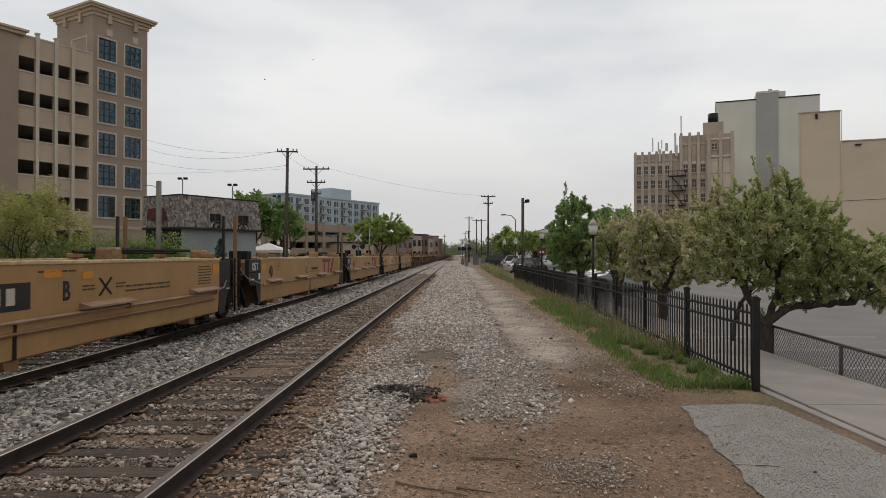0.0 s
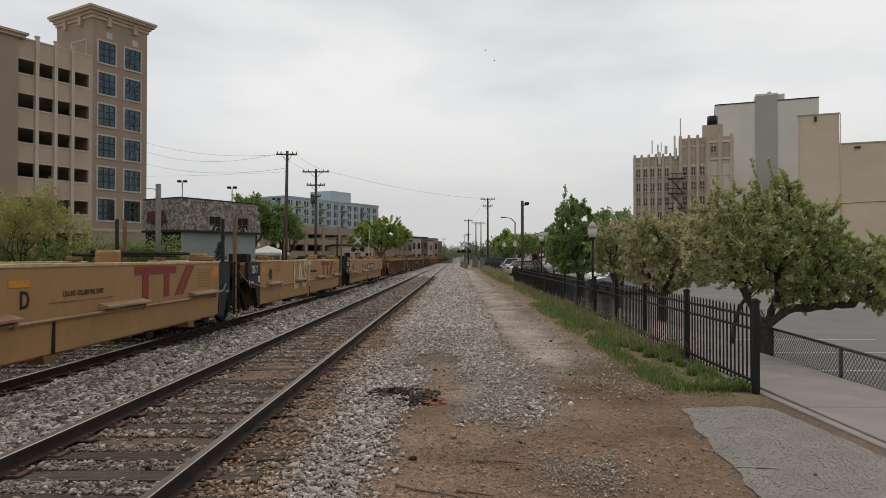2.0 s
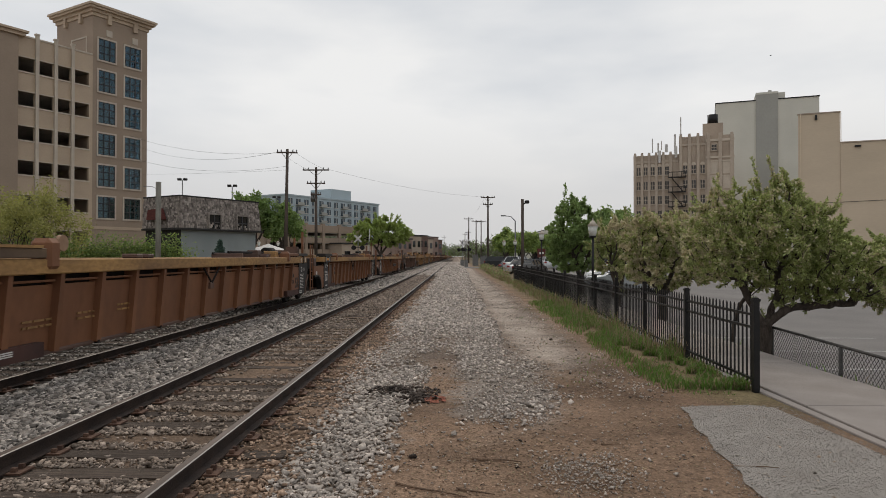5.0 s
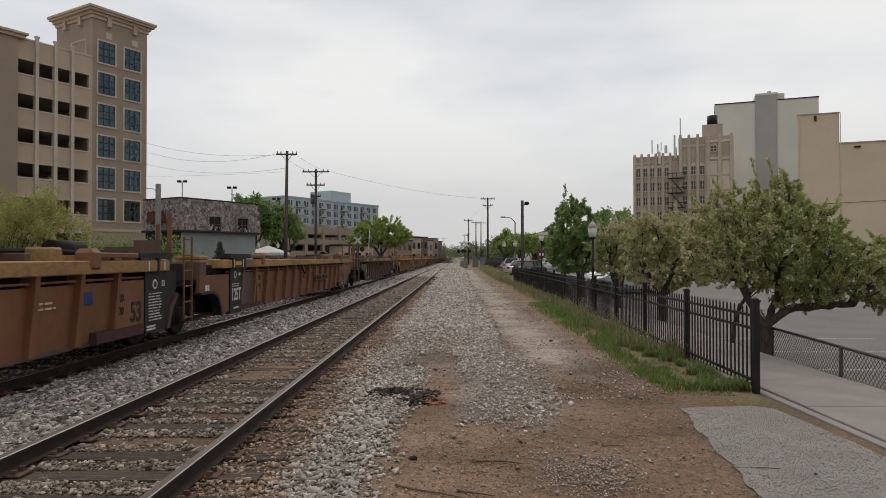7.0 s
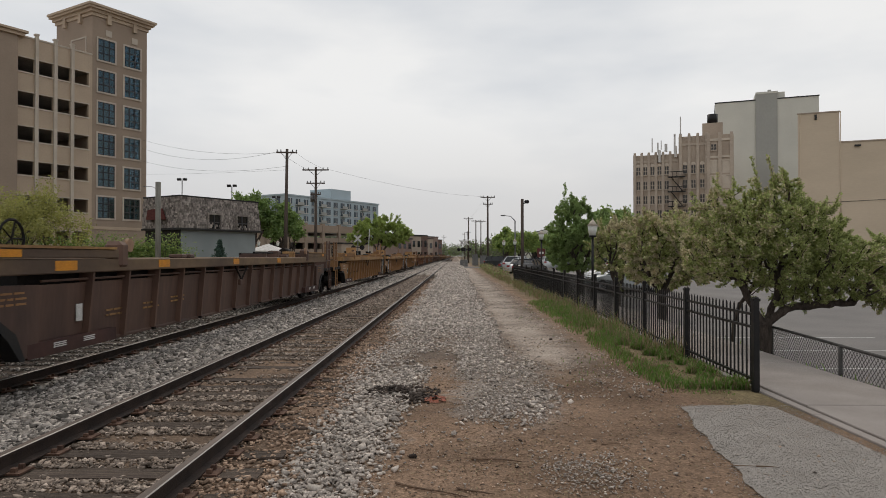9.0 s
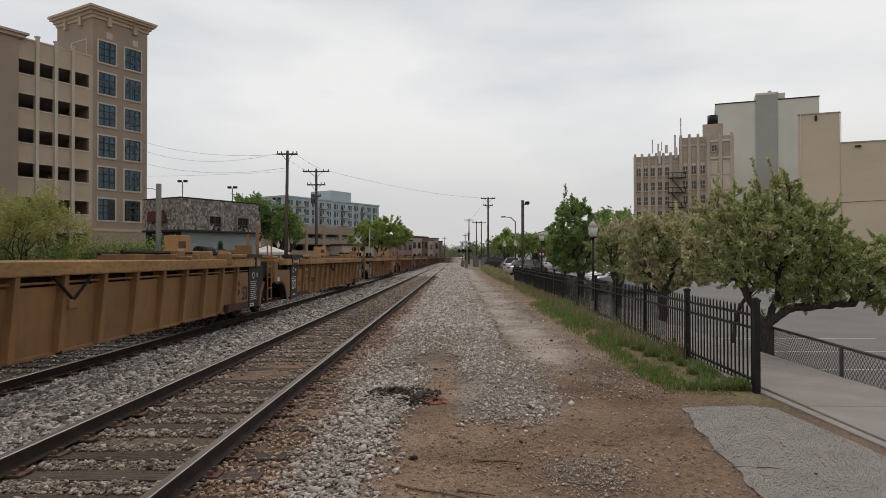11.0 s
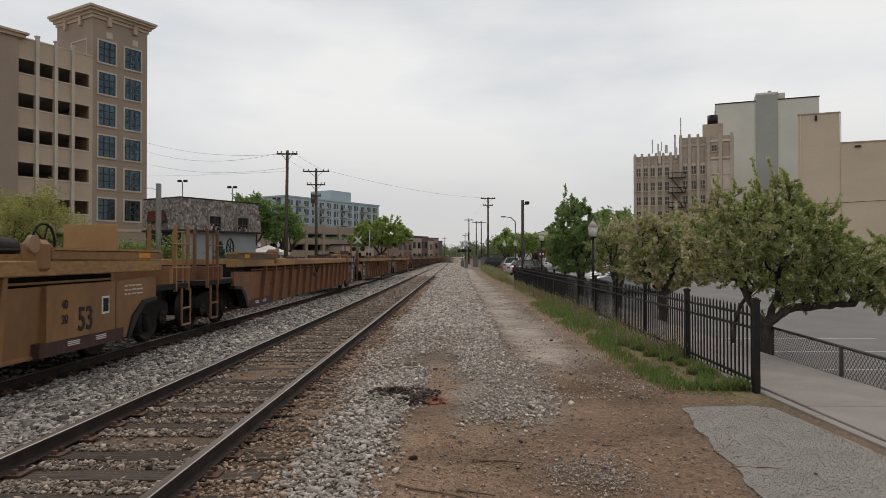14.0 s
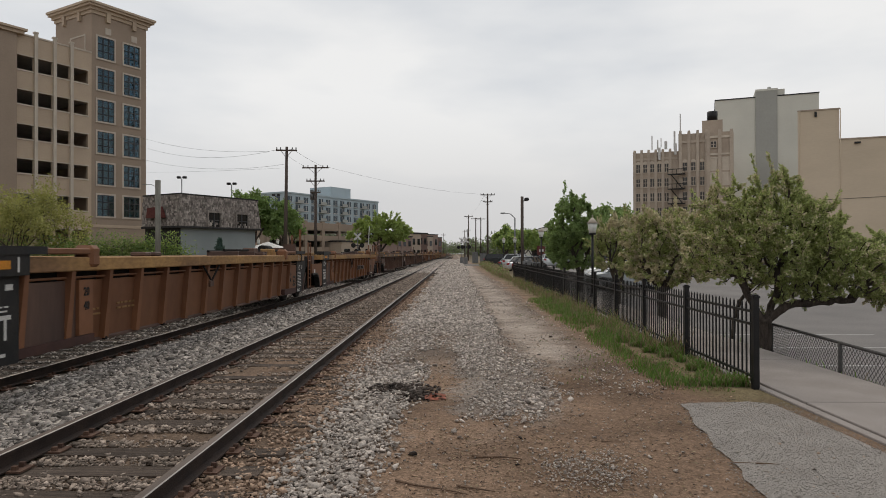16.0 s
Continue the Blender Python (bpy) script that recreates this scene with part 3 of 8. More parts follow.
M_APT = material("pale_blue_panel", (0.40, 0.465, 0.495), (0.35, 0.415, 0.445), 0.8, scale=0.1, bump=0, grain=0.08)
M_APT_GLASS = glass_material("apartment_glass", (0.05, 0.07, 0.085))
M_TANBRICK = material("tan_brick", (0.44, 0.36, 0.285), (0.36, 0.29, 0.23), 0.9, scale=0.3, fine=6, bump=0.02, grain=0.15)
M_TANSTONE = material("pale_limestone", (0.50, 0.42, 0.34), (0.42, 0.345, 0.28), 0.9, scale=0.4, fine=6, bump=0.02, grain=0.15)
M_STONE_CREAM = material("cream_terracotta", (0.60, 0.52, 0.43), (0.5, 0.43, 0.35), 0.85, scale=0.5, fine=6, bump=0.02, grain=0.15)
M_DECO_GLASS = glass_material("dusty_office_glass", (0.06, 0.055, 0.05), 0.2)
M_GREYPANEL = material("pale_grey_render", (0.66, 0.64, 0.565), (0.58, 0.565, 0.50), 0.85, scale=0.12, fine=3, bump=0, grain=0.06)
M_GREYDARK = material("mid_grey_render", (0.385, 0.38, 0.345), (0.33, 0.325, 0.30), 0.85, scale=0.12, fine=3, bump=0, grain=0.06)
M_BEIGE = material("beige_render", (0.63, 0.512, 0.38), (0.56, 0.455, 0.335), 0.88, scale=0.15, fine=3, bump=0, grain=0.06, stretch=(0.6, 0.6, 2))


def build_apartments():
    a = thing("apartment_building", "pale blue apartment block with rows of windows", "apartment building", m=front(-66.96, 260, 60.0))
    part("wall", boxes((0, 61, 0, 25, 0, 25.6)), M_APT, a)
    part("parapet", boxes((-0.3, 61.3, -0.3, 25.3, 25.6, 26.2)), M_APT, a)
    part("penthouse", boxes((32, 45.5, 4, 16, 26.2, 31.0)), M_APT, a)
    for i in range(13):
        for k in range(6):
            x, z = 1.5 + i * 4.6, 22.4 - 3.35 * k
            w = part("window", boxes((x, x + 2.3, -0.25, 0.0, z, z + 2.2)), M_APT_GLASS, a)
            part("window_frame", boxes((x + 1.1, x + 1.25, -0.35, -0.25, z, z + 2.2), (x - 0.2, x + 2.5, -0.4, -0.0, z - 0.25, z)), M_WHITE, w)
            if i % 3 == 1:
                part("balcony", boxes((x - 0.4, x + 3.2, -1.6, -0.02, z - 0.4, z - 0.2), (x - 0.4, x + 3.2, -1.6, -1.5, z - 0.2, z + 0.85)), M_GREYDARK, a)
    for j in range(4):
        for k in range(6):
            y, z = 2.5 + j * 5.5, 22.4 - 3.35 * k
            part("window", boxes((-0.25, 0, y, y + 2.4, z, z + 2.2)), M_APT_GLASS, a)


def build_low_garage():
    g = thing("low_parking_deck", "low brown concrete parking deck with open levels", "parking deck", m=front(-29.88, 120, 60.0))
    for z0, z1 in ((6.2, 7.6), (4.2, 5.2), (1.8, 3.0)):
        part("spandrel", boxes((-6, 24, 0, 0.3, z0, z1)), M_STUCCO, g)
    for i in range(7):
        part("column", boxes((-5.9 + i * 4.8, -5.2 + i * 4.8, -0.1, 0.5, 0, 7.9)), M_STUCCO, g)
    for z in (6.4, 4.4, 2.0, 0.05):
        part("deck_slab", boxes((-6, 24, 0.31, 18, z - 0.3, z)), M_VOID, g)
    part("rear_wall", boxes((-6, 24, 18, 18.3, 0, 7.6)), M_VOID, g)
    part("side_wall", boxes((-6.3, -6.0, 0, 18.3, 0, 7.6)), M_STUCCO, g)


def build_deco():
    d = thing("art_deco_office", "tan brick art deco office block with stepped top", "office building", m=front(39.63, 150, -20.4))
    part("wall", boxes((0, 9.6, 0, 18, 0, 24.0)), M_TANBRICK, d)
    part("tall_wall", boxes((9.6, 20.6, -0.3, 18, 0, 27.6)), M_TANBRICK, d)
    part("corner_bay", boxes((15.2, 20.6, -0.8, -0.3, 0, 27.2)), M_TANBRICK, d)
    for i in range(7):
        x = 0.35 + i * 1.5
        if x < 9.3:
            part("pier", boxes((x - 0.28, x + 0.28, -0.3, 0, 0, 24.3), (x - 0.24, x + 0.24, -0.25, 0.3, 24.3, 24.6)), M_TANSTONE, d)
    for i in range(4):
        x = 10.0 + i * 1.75
        part("pier", boxes((x - 0.3, x + 0.3, -0.6, -0.3, 0, 27.9), (x - 0.25, x + 0.25, -0.55, 0.2, 27.9, 28.25)), M_TANSTONE, d)
    for x in (15.6, 17.9, 20.2):
        part("pier", boxes((x - 0.35, x + 0.35, -1.05, -0.8, 0, 27.5), (x - 0.3, x + 0.3, -1.0, 0.2, 27.5, 28.0)), M_TANSTONE, d)
    def deco_window(x, y, z, w=0.4, h=1.75, head=False):
        f = part("window", boxes((x - w - 0.1, x - w, y - 0.1, y + 0.02, z, z + h), (x + w, x + w + 0.1, y - 0.1, y + 0.02, z, z + h), (x - w - 0.1, x + w + 0.1, y - 0.1, y + 0.02, z + h, z + h + 0.12)), M_TANSTONE, d)
        part("pane", boxes((x - w, x + w, y - 0.05, y + 0.02, z, z + h)), M_DECO_GLASS, f)
        part("window_frame", boxes((x - 0.05, x + 0.05, y - 0.09, y - 0.05, z, z + h), (x - w, x + w, y - 0.088, y - 0.05, z + h * 0.5 - 0.05, z + h * 0.5 + 0.05)), M_TANSTONE, f)
        part("sill", boxes((x - w - 0.15, x + w + 0.15, y - 0.2, y, z - 0.22, z)), M_TANSTONE, f)
        if head:
            pts = [(x + (w + 0.1) * math.cos(q * math.pi / 8), z + h + 0.12 + 0.6 * math.sin(q * math.pi / 8)) for q in range(9)]
            part("arch_head", prism(pts, y - 0.14, y), M_STONE_CREAM, f)

    for k in range(7):
        z = 19.6 - 3.2 * k
        for x in (1.1, 2.6, 4.1, 5.6, 7.1):
            deco_window(x, 0.0, z, head=k == 0)
        for x in (10.9, 12.6, 14.4):
            deco_window(x, -0.3, z, 0.42, head=k == 0)
        for x in (16.7, 19.1):
            part("blind_bay", boxes((x - 0.75, x + 0.75, -0.86, -0.8, z - 0.3, z + 2.3)), M_STONE_CREAM if k < 2 else M_TANBRICK, d)
            part("ledge", boxes((x - 0.8, x + 0.8, -0.95, -0.8, z + 2.3, z + 2.55)), M_STONE_CREAM, d)
    deco_window(16.7, -0.82, 24.3, 0.5, 1.2)
    part("cornice_band", boxes((15.1, 20.7, -1.0, -0.8, 26.2, 26.7)), M_STONE_CREAM, d)
    part("cornice_band", boxes((15.1, 20.7, -0.98, -0.8, 22.6, 23.0)), M_STONE_CREAM, d)
    part("arched_band", boxes((0.2, 9.4, -0.12, 0, 22.3, 22.8), (9.7, 15.2, -0.45, -0.3, 25.6, 26.1)), M_TANSTONE, d)
    # iron fire escape
    for k in range(7):
        z = 18.9 - 3.2 * k
        part("fire_escape", boxes((7.4, 11.0, -2.0, -0.72, z - 0.18, z), (7.4, 11.0, -2.04, -1.94, z + 0.9, z + 1.05), (7.4, 7.52, -2.02, -1.92, z, z + 1.05), (10.88, 11.0, -2.02, -1.92, z, z + 1.05), (9.2, 9.3, -2.02, -1.92, z, z + 1.05), (8.3, 8.4, -2.02, -1.92, z, z + 1.05), (10.1, 10.2, -2.02, -1.92, z, z + 1.05)), M_IRON, d)
        bm = bmesh.new()
        tube(bm, (8.0, -1.7, z), (10.4, -1.7, z - 3.2), 0.09, sides=4)
        tube(bm, (8.0, -1.1, z), (10.4, -1.1, z - 3.2), 0.09, sides=4)
        part("escape_stair", bm, M_IRON, d)
    part("roof_house", boxes((14.4, 18.6, 4, 10, 27.6, 31.0)), M_TANBRICK, d)
    part("roof_tank", tubes(((16.5, 5, 31.0), (16.5, 5, 33.0), 1.1)), M_IRON, d)
    # aerials along the parapet
    for x, z0, z1, r in ((4.1, 24.5, 27.6, 0.12), (6.0, 25, 27.0, 0.1), (7.0, 24.5, 26.2, 0.3), (8.8, 24.2, 28.3, 0.2), (5.3, 24.4, 26.6, 0.16), (10.0, 28, 32, 0.12), (9.0, 23.2, 25.6, 0.3), (5.6, 22.2, 24.9, 0.3)):
        part("aerial", tubes(((x, -0.5, z0), (x, -0.5, z1), r), sides=6), M_WHITE, d)


def build_grey_block():
    g = thing("grey_slab_building", "pale grey windowless slab building with darker central strip", "building", m=front(64.86, 168, -20.4) @ Matrix.Translation((0, 0, -0.34)) @ Matrix.Scale(1.2, 4))
    part("wall", boxes((0, 19, 0, 16, 0, 33.4)), M_GREYPANEL, g)
    part("strip", boxes((7.6, 11.6, -0.25, 8, 0, 34.6)), M_GREYDARK, g)
    part("lift_house", boxes((7.6, 11.7, -0.3, 7.9, 34.6, 35.0), (7.55, 13.0, 0.5, 8, 33.4, 34.9)), M_GREYPANEL, g)
    part("coping", boxes((-0.1, 7.6, -0.12, 16, 33.4, 33.6), (11.65, 19.1, -0.12, 16, 33.4, 33.6)), M_DARKROOF, g)
    part("roof_pipe", tubes(((10.4, 3, 34.9), (10.4, 3, 36.0), 0.35)), M_GREYDARK, g)
    part("side_window", boxes((-0.06, 0.02, 1.0, 2.6, 30.4, 32.4)), M_GLASS, g)


def build_beige_block():
    b = thing("beige_warehouse", "tall plain beige rendered building with stepped roofline", "building", m=front(48.19, 95, -20.4))
    plan = bmesh.new()
    foot = [(0, 0), (5.14, 0), (9.7, 30), (3.7, 30)]
    lo, hi = [plan.verts.new((x, y, 0)) for x, y in foot], [plan.verts.new((x, y, 21.6)) for x, y in foot]
    for i in range(4):
        plan.faces.new((lo[i], lo[(i + 1) % 4], hi[(i + 1) % 4], hi[i]))
    plan.faces.new(hi)
    part("wall", plan, M_BEIGE, b)
    part("low_wall", boxes((5.15, 60, 0.02, 14, 0, 17.35)), M_BEIGE, b)
    part("coping", boxes((-0.05, 5.2, -0.1, 0.3, 21.6, 21.76), (5.2, 60, -0.1, 14, 17.35, 17.5)), M_TANBRICK, b)
    for px in (5.25, 0.3):
        part("downpipe", tubes(((px, -0.08, 0), (px, -0.08, 21.7), 0.05)), M_BEIGE, b)
    part("light", boxes((2.1, 2.35, -0.3, 0, 20.7, 21.4)), M_DARKROOF, b)
    part("light", boxes((6.9, 7.6, -0.4, 0, 16.7, 16.9)), M_DARKROOF, b)
    part("cable", tubes(((0.3, -0.1, 9.0), (20, -0.1, 9.6), 0.03), sides=4), M_DARKROOF, b)


build_apartments()
build_low_garage()
build_deco()
build_grey_block()
build_beige_block()


# ---- freight train ----
SPEED = 15.1
UNITS, WHEELS = [], []


def mesh_of(name, bm, mat):
    bmesh.ops.recalc_face_normals(bm, faces=bm.faces)
    me = bpy.data.meshes.new(name)
    bm.to_mesh(me)
    bm.free()
    me.materials.append(mat)
    return me


def wheelset_mesh():
    bm = bmesh.new()
    for sx in (-1, 1):
        prof = [(0.0, 0.10), (0.0, 0.44), (0.02, 0.485), (0.10, 0.47), (0.125, 0.46), (0.135, 0.41), (0.06, 0.36), (0.05, 0.2), (0.1, 0.15), (0.1, 0.10)]
        rings = []
        for a in range(24):
            c, s = math.cos(a * math.pi / 12), math.sin(a * math.pi / 12)
            rings.append([bm.verts.new((sx * (0.68 + p), q * c, q * s)) for p, q in prof])
        for a in range(24):
            for i in range(len(prof) - 1):
                f = bm.faces.new((rings[a][i], rings[a][i + 1], rings[(a + 1) % 24][i + 1], rings[(a + 1) % 24][i]))
                f.smooth = True
        tube(bm, (sx * 0.7, 0, 0), (sx * 1.06, 0, 0), 0.09, sides=10)
        tube(bm, (sx * 1.06, 0, 0), (sx * 1.12, 0, 0), 0.14, sides=10)
        for k in range(3):
            a = k * 2 * math.pi / 3
            tube(bm, (sx * 1.12, 0.08 * math.cos(a), 0.08 * math.sin(a)), (sx * 1.14, 0.08 * math.cos(a), 0.08 * math.sin(a)), 0.025, sides=6)
    tube(bm, (-0.7, 0, 0), (0.7, 0, 0), 0.09, sides=10)
    return mesh_of("wheelset", bm, M_WHEEL)


def truck_mesh():
    bm = bmesh.new()
    for sx in (-1, 1):
        prof = [(-1.2, 0.52), (-1.2, 0.74), (-1.0, 0.80), (-0.5, 0.86), (0.5, 0.86), (1.0, 0.80), (1.2, 0.74), (1.2, 0.52), (0.78, 0.50), (0.5, 0.30), (0.28, 0.24), (-0.28, 0.24), (-0.5, 0.30), (-0.78, 0.50)]
        ends = [[bm.verts.new((sx * x, p, q)) for p, q in prof] for x in (0.92, 1.08)]
        n = len(prof)
        for i in range(n):
            bm.faces.new((ends[0][i], ends[0][(i + 1) % n], ends[1][(i + 1) % n], ends[1][i]))
        bm.faces.new(ends[0])
        bm.faces.new(ends[1])
        for k in (-0.14, 0.14):
            tube(bm, (sx * 1.1, k, 0.3), (sx * 1.1, k, 0.62), 0.1, sides=8)
    box(bm, -1.1, 1.1, -0.2, 0.2, 0.5, 0.84)
    box(bm, -0.9, 0.9, -1.0, -0.92, 0.42, 0.55)
    box(bm, -0.5, 0.5, -1.1, 1.1, 0.86, 0.93)
    box(bm, -0.9, 0.9, 0.92, 1.0, 0.42, 0.55)
    return mesh_of("truck", bm, M_GRIME_SHADE)


WHEELSET, TRUCK = wheelset_mesh(), truck_mesh()
BRAKE_BEAM = mesh_of("brake_beam", boxes((-0.95, 0.95, -0.05, 0.05, 0.3, 0.44), (-0.82, -0.68, -0.1, 0.1, 0.28, 0.62), (0.68, 0.82, -0.1, 0.1, 0.28, 0.62)), M_GRIME_SHADE)


def add_truck(unit, y):
    t = mesh_part("truck", TRUCK, M_GRIME_SHADE, unit)
    t.matrix_basis = pose(0, y, RAIL_TOP - BED_DROP)
    for dy in (-0.34, 0.34):
        mesh_part("brake_beam", BRAKE_BEAM, M_GRIME_SHADE, t).matrix_basis = pose(0, dy, 0)
    for dy in (-0.915, 0.915):
        w = mesh_part("wheelset", WHEELSET, M_WHEEL, t, "dark steel wheelset")
        w.matrix_basis = pose(0, dy, 0.485)
        WHEELS.append((w, dy))
    return t


SIDE_TURN = Matrix(((0, 0, 1, 0), (1, 0, 0, 0), (0, 1, 0, 0), (0, 0, 0, 1)))


def side_text(unit, text, size, y, z, mat, x=1.505, width=0.85):
    """Lettering on the side, reading along +y."""
    return writing("lettering", text, size, Matrix.Translation((x, y, z)) @ SIDE_TURN, mat, unit, width=width)


def side_bars(unit, name, mat, x, *rows):
    """Plain raised marks (y0, y1, z0, z1) on the side; reflector patches are pieces of their own."""
    if name == "orange_patch":
        for a, b, c, d in rows:
            part(name, boxes((x - 0.002, x + 0.006, a, b, c, d)), mat, unit)
        return None
    return part(name, boxes(*[(x - 0.002, x + 0.006, a, b, c, d) for a, b, c, d in rows]), mat, unit)


def fine_print(unit, mat, x, y0, y1, z0, z1, lines, seed):
    rnd, rows = random.Random(seed), []
    step = (z1 - z0) / lines
    for k in range(lines):
        y = y0
        while y < y1 - 0.05:
            w = rnd.uniform(0.06, 0.25)
            rows.append((y, min(y + w, y1), z0 + k * step, z0 + k * step + step * 0.38))
            y += w + 0.04
    return side_bars(unit, "small_print", mat, x, *rows)


def sx_box(sx, x0, x1, *rest, bevel=0.0):
    a, b = sorted((sx * x0, sx * x1))
    return boxes((a, b, *rest), bevel=bevel)


def open_floor(u, a, b, half, z0, z1, mat):
    """Only end plates and bearers cross the well, so daylight falls through to the track."""
    for y0, y1 in ((a, a + 1.1), (b - 1.1, b)):
        part("floor_plate", boxes((-half, half, y0, y1, z0, z1)), mat, u)
    n = int((b - a) / 3.0)
    for k in range(1, n):
        y = a + (b - a) * k / n
        part("floor_bearer", boxes((-half, half, y - 0.12, y + 0.12, z0, z1)), mat, u)
    for sx in (-1, 1):
        part("floor_ledge", sx_box(sx, half - 0.2, half, a + 1.102, b - 1.102, z0 + 0.003, z1 - 0.003), mat, u)


def ladder(u, y, x, z0, z1, mat, half=0.2, rungs=4):
    rows = [((x, y - half, z0), (x, y - half, z1), 0.022), ((x, y + half, z0), (x, y + half, z1), 0.022)]
    rows += [((x, y - half, z0 + 0.05 + k * (z1 - z0 - 0.1) / (rungs - 1)), (x, y + half, z0 + 0.05 + k * (z1 - z0 - 0.1) / (rungs - 1)), 0.016) for k in range(rungs)]
    part("ladder", tubes(*rows, sides=6), mat, u)


def hose(u, pts, r, mat, name="air_hose"):
    bm = bmesh.new()
    for a, b in zip(pts, pts[1:]):
        tube(bm, a, b, r, sides=6)
    part(name, bm, mat, u)


def smooth_unit(length, end_front, end_rear, label, letter):
    """A smooth-sided forty-foot well; its front joint is at local y = 0."""
    u = thing("well_car", label, "rail car", "units of the freight train")
    a, b = (1.75 if not end_front else 2.6), length - (1.35 if not end_rear else 2.6)
    mid = (a + b) / 2
    for sx in (-1, 1):
        part("side_panel", sx_box(sx, 1.45, 1.5, a, b, 0.92, 1.57), M_YELLOW, u)
        low = [(1.5, 0.918), (1.5, 0.90), (1.48, 0.46), (1.2, 0.40), (1.2, 0.5), (1.42, 0.918)]
        part("side_sill", prism([(sx * p, q) for p, q in low], a + 0.02, b - 0.02), M_YELLOW, u)
        part("top_chord", sx_box(sx, 1.41, 1.52, a, b, 1.57, 1.625, bevel=0.01), M_CHORD_PALE, u)
        part("air_pipe", tubes(((sx * 1.535, a + 0.1, 0.90), (sx * 1.535, b - 0.2, 0.90), 0.026), sides=6), M_LEDGE, u)
        if end_front or end_rear:
            part("air_pipe", tubes(((sx * 1.53, a + 0.1, 0.76), (sx * 1.53, b - 0.4, 0.76), 0.024), sides=6), M_YELLOW_DIRTY, u)
        for k in range(4):
            y = a + 0.55 + k * (b - a - 2.2) / 3
            part("ledge", prism([(sx * 1.5, 0.93), (sx * 1.5, 1.03), (sx * 1.66, 0.985), (sx * 1.66, 0.955)], y, y + 1.35), M_LEDGE, u)
            part("pipe_clamp", sx_box(sx, 1.5, 1.57, y + 1.3, y + 1.38, 0.86, 0.99), M_YELLOW_DIRTY, u)
        for k, y in enumerate((a + 0.55, a + 1.5, a + 3.4, mid, b - 3.2, b - 1.4, b - 0.6)):
            part("bracket", prism_side([(y - 0.16, 0.46), (y - 0.1, 0.33), (y + 0.13, 0.31), (y + 0.16, 0.46)], sx * 1.33 - 0.12, sx * 1.33 + 0.12), M_YELLOW_DIRTY if k % 2 else M_GRIME_SHADE, u)
        part("seam", sx_box(sx, 1.49, 1.503, mid - 0.03, mid + 0.03, 0.45, 0.915), M_GRIME_SHADE, u)
        for y in (a + 0.5, b - 0.5):
            part("casting", sx_box(sx, 1.3, 1.54, y - 0.13, y + 0.13, 1.622, 1.74, bevel=0.025), M_YELLOW_DIRTY, u)
    open_floor(u, a, b, 1.42, 0.42, 0.5, M_YELLOW_DIRTY)
    part("top_rod", tubes(((1.0, b - 4.2, 1.78), (1.0, b - 0.4, 1.78), 0.035), ((0.7, b - 4.2, 1.74), (0.7, b - 0.4, 1.74), 0.03), sides=6), M_GRIME_SHADE, u)
    part("top_bracket", boxes((1.05, 1.38, b - 4.25, b - 4.0, 1.5, 1.82), bevel=0.04), M_CHORD, u)
    part("top_bracket", boxes((1.05, 1.38, b - 0.55, b - 0.3, 1.5, 1.8), bevel=0.04), M_CHORD, u)
    part("bulkhead", boxes((-1.45, 1.45, a - 0.06, a + 0.06, 0.5, 1.5)), M_YELLOW_DIRTY, u)
    part("bulkhead", boxes((-1.45, 1.45, b - 0.06, b + 0.06, 0.5, 1.5)), M_YELLOW_DIRTY, u)
    # front end
    if not end_front:
        for sx in (-1, 1):
            x0, x1 = sorted((sx * 1.40, sx * 1.495))
            part("end_panel", prism_side([(a, 0.40), (a, 1.58), (a - 1.0, 1.58), (a - 1.0, 1.05), (a - 0.85, 0.92), (a - 0.42, 0.92), (a - 0.2, 0.48), (a - 0.25, 0.40)], x0, x1), M_BLACK, u)
            part("strut", prism_side([(a - 0.9, 0.92), (a - 0.75, 0.92), (a - 0.1, 0.36), (a - 0.4, 0.33)], sx * 1.2 - 0.04, sx * 1.2 + 0.04), M_BLACK, u)
            part("post", sx_box(sx, 1.31, 1.38, 0.12, 0.2, 0.35, 2.62), M_YELLOW_DIRTY, u)
        part("end_deck", boxes((-1.35, 1.35, a - 1.55, a, 1.08, 1.2), (-0.4, 0.4, 0.0, a, 0.72, 1.08)), M_GRIME_SHADE, u)
        part("end_box", boxes((0.5, 1.3, a - 1.7, a - 1.0, 1.2, 1.6), bevel=0.02), M_GRIME_SHADE, u)
        part("end_box", boxes((0.9, 1.36, a - 0.75, a - 0.35, 1.58, 1.8), bevel=0.02), M_GRIME_SHADE, u)
        side_text(u, "125 T", 0.27, a - 0.5, 1.385, M_WHITE, 1.5)
        side_bars(u, "stencil", M_WHITE, 1.5, (a - 0.2, a - 0.05, 1.05, 1.22), (a - 0.95, a - 0.6, 1.06, 1.09), (a - 0.95, a - 0.93, 1.02, 1.14))
        hose(u, [(1.4, 0.3, 1.4), (1.45, 0.5, 1.22), (1.48, 0.75, 1.1), (1.52, 1.0, 1.04), (1.53, 1.3, 1.0), (1.54, 1.75, 0.92)], 0.014, M_LEDGE)
        part("seam", sx_box(1, 1.49, 1.5, a - 0.98, a - 0.02, 1.24, 1.265), M_GRIME_SHADE, u)
    # rear end
    if not end_rear:
        e = length
        for sx in (-1, 1):
            x0, x1 = sorted((sx * 1.40, sx * 1.495))
            part("end_panel", prism_side([(b, 0.40), (b, 1.58), (b + 0.72, 1.58), (b + 0.72, 0.95), (b + 0.5, 0.8), (b + 0.35, 0.40)], x0, x1), M_BLACK, u)
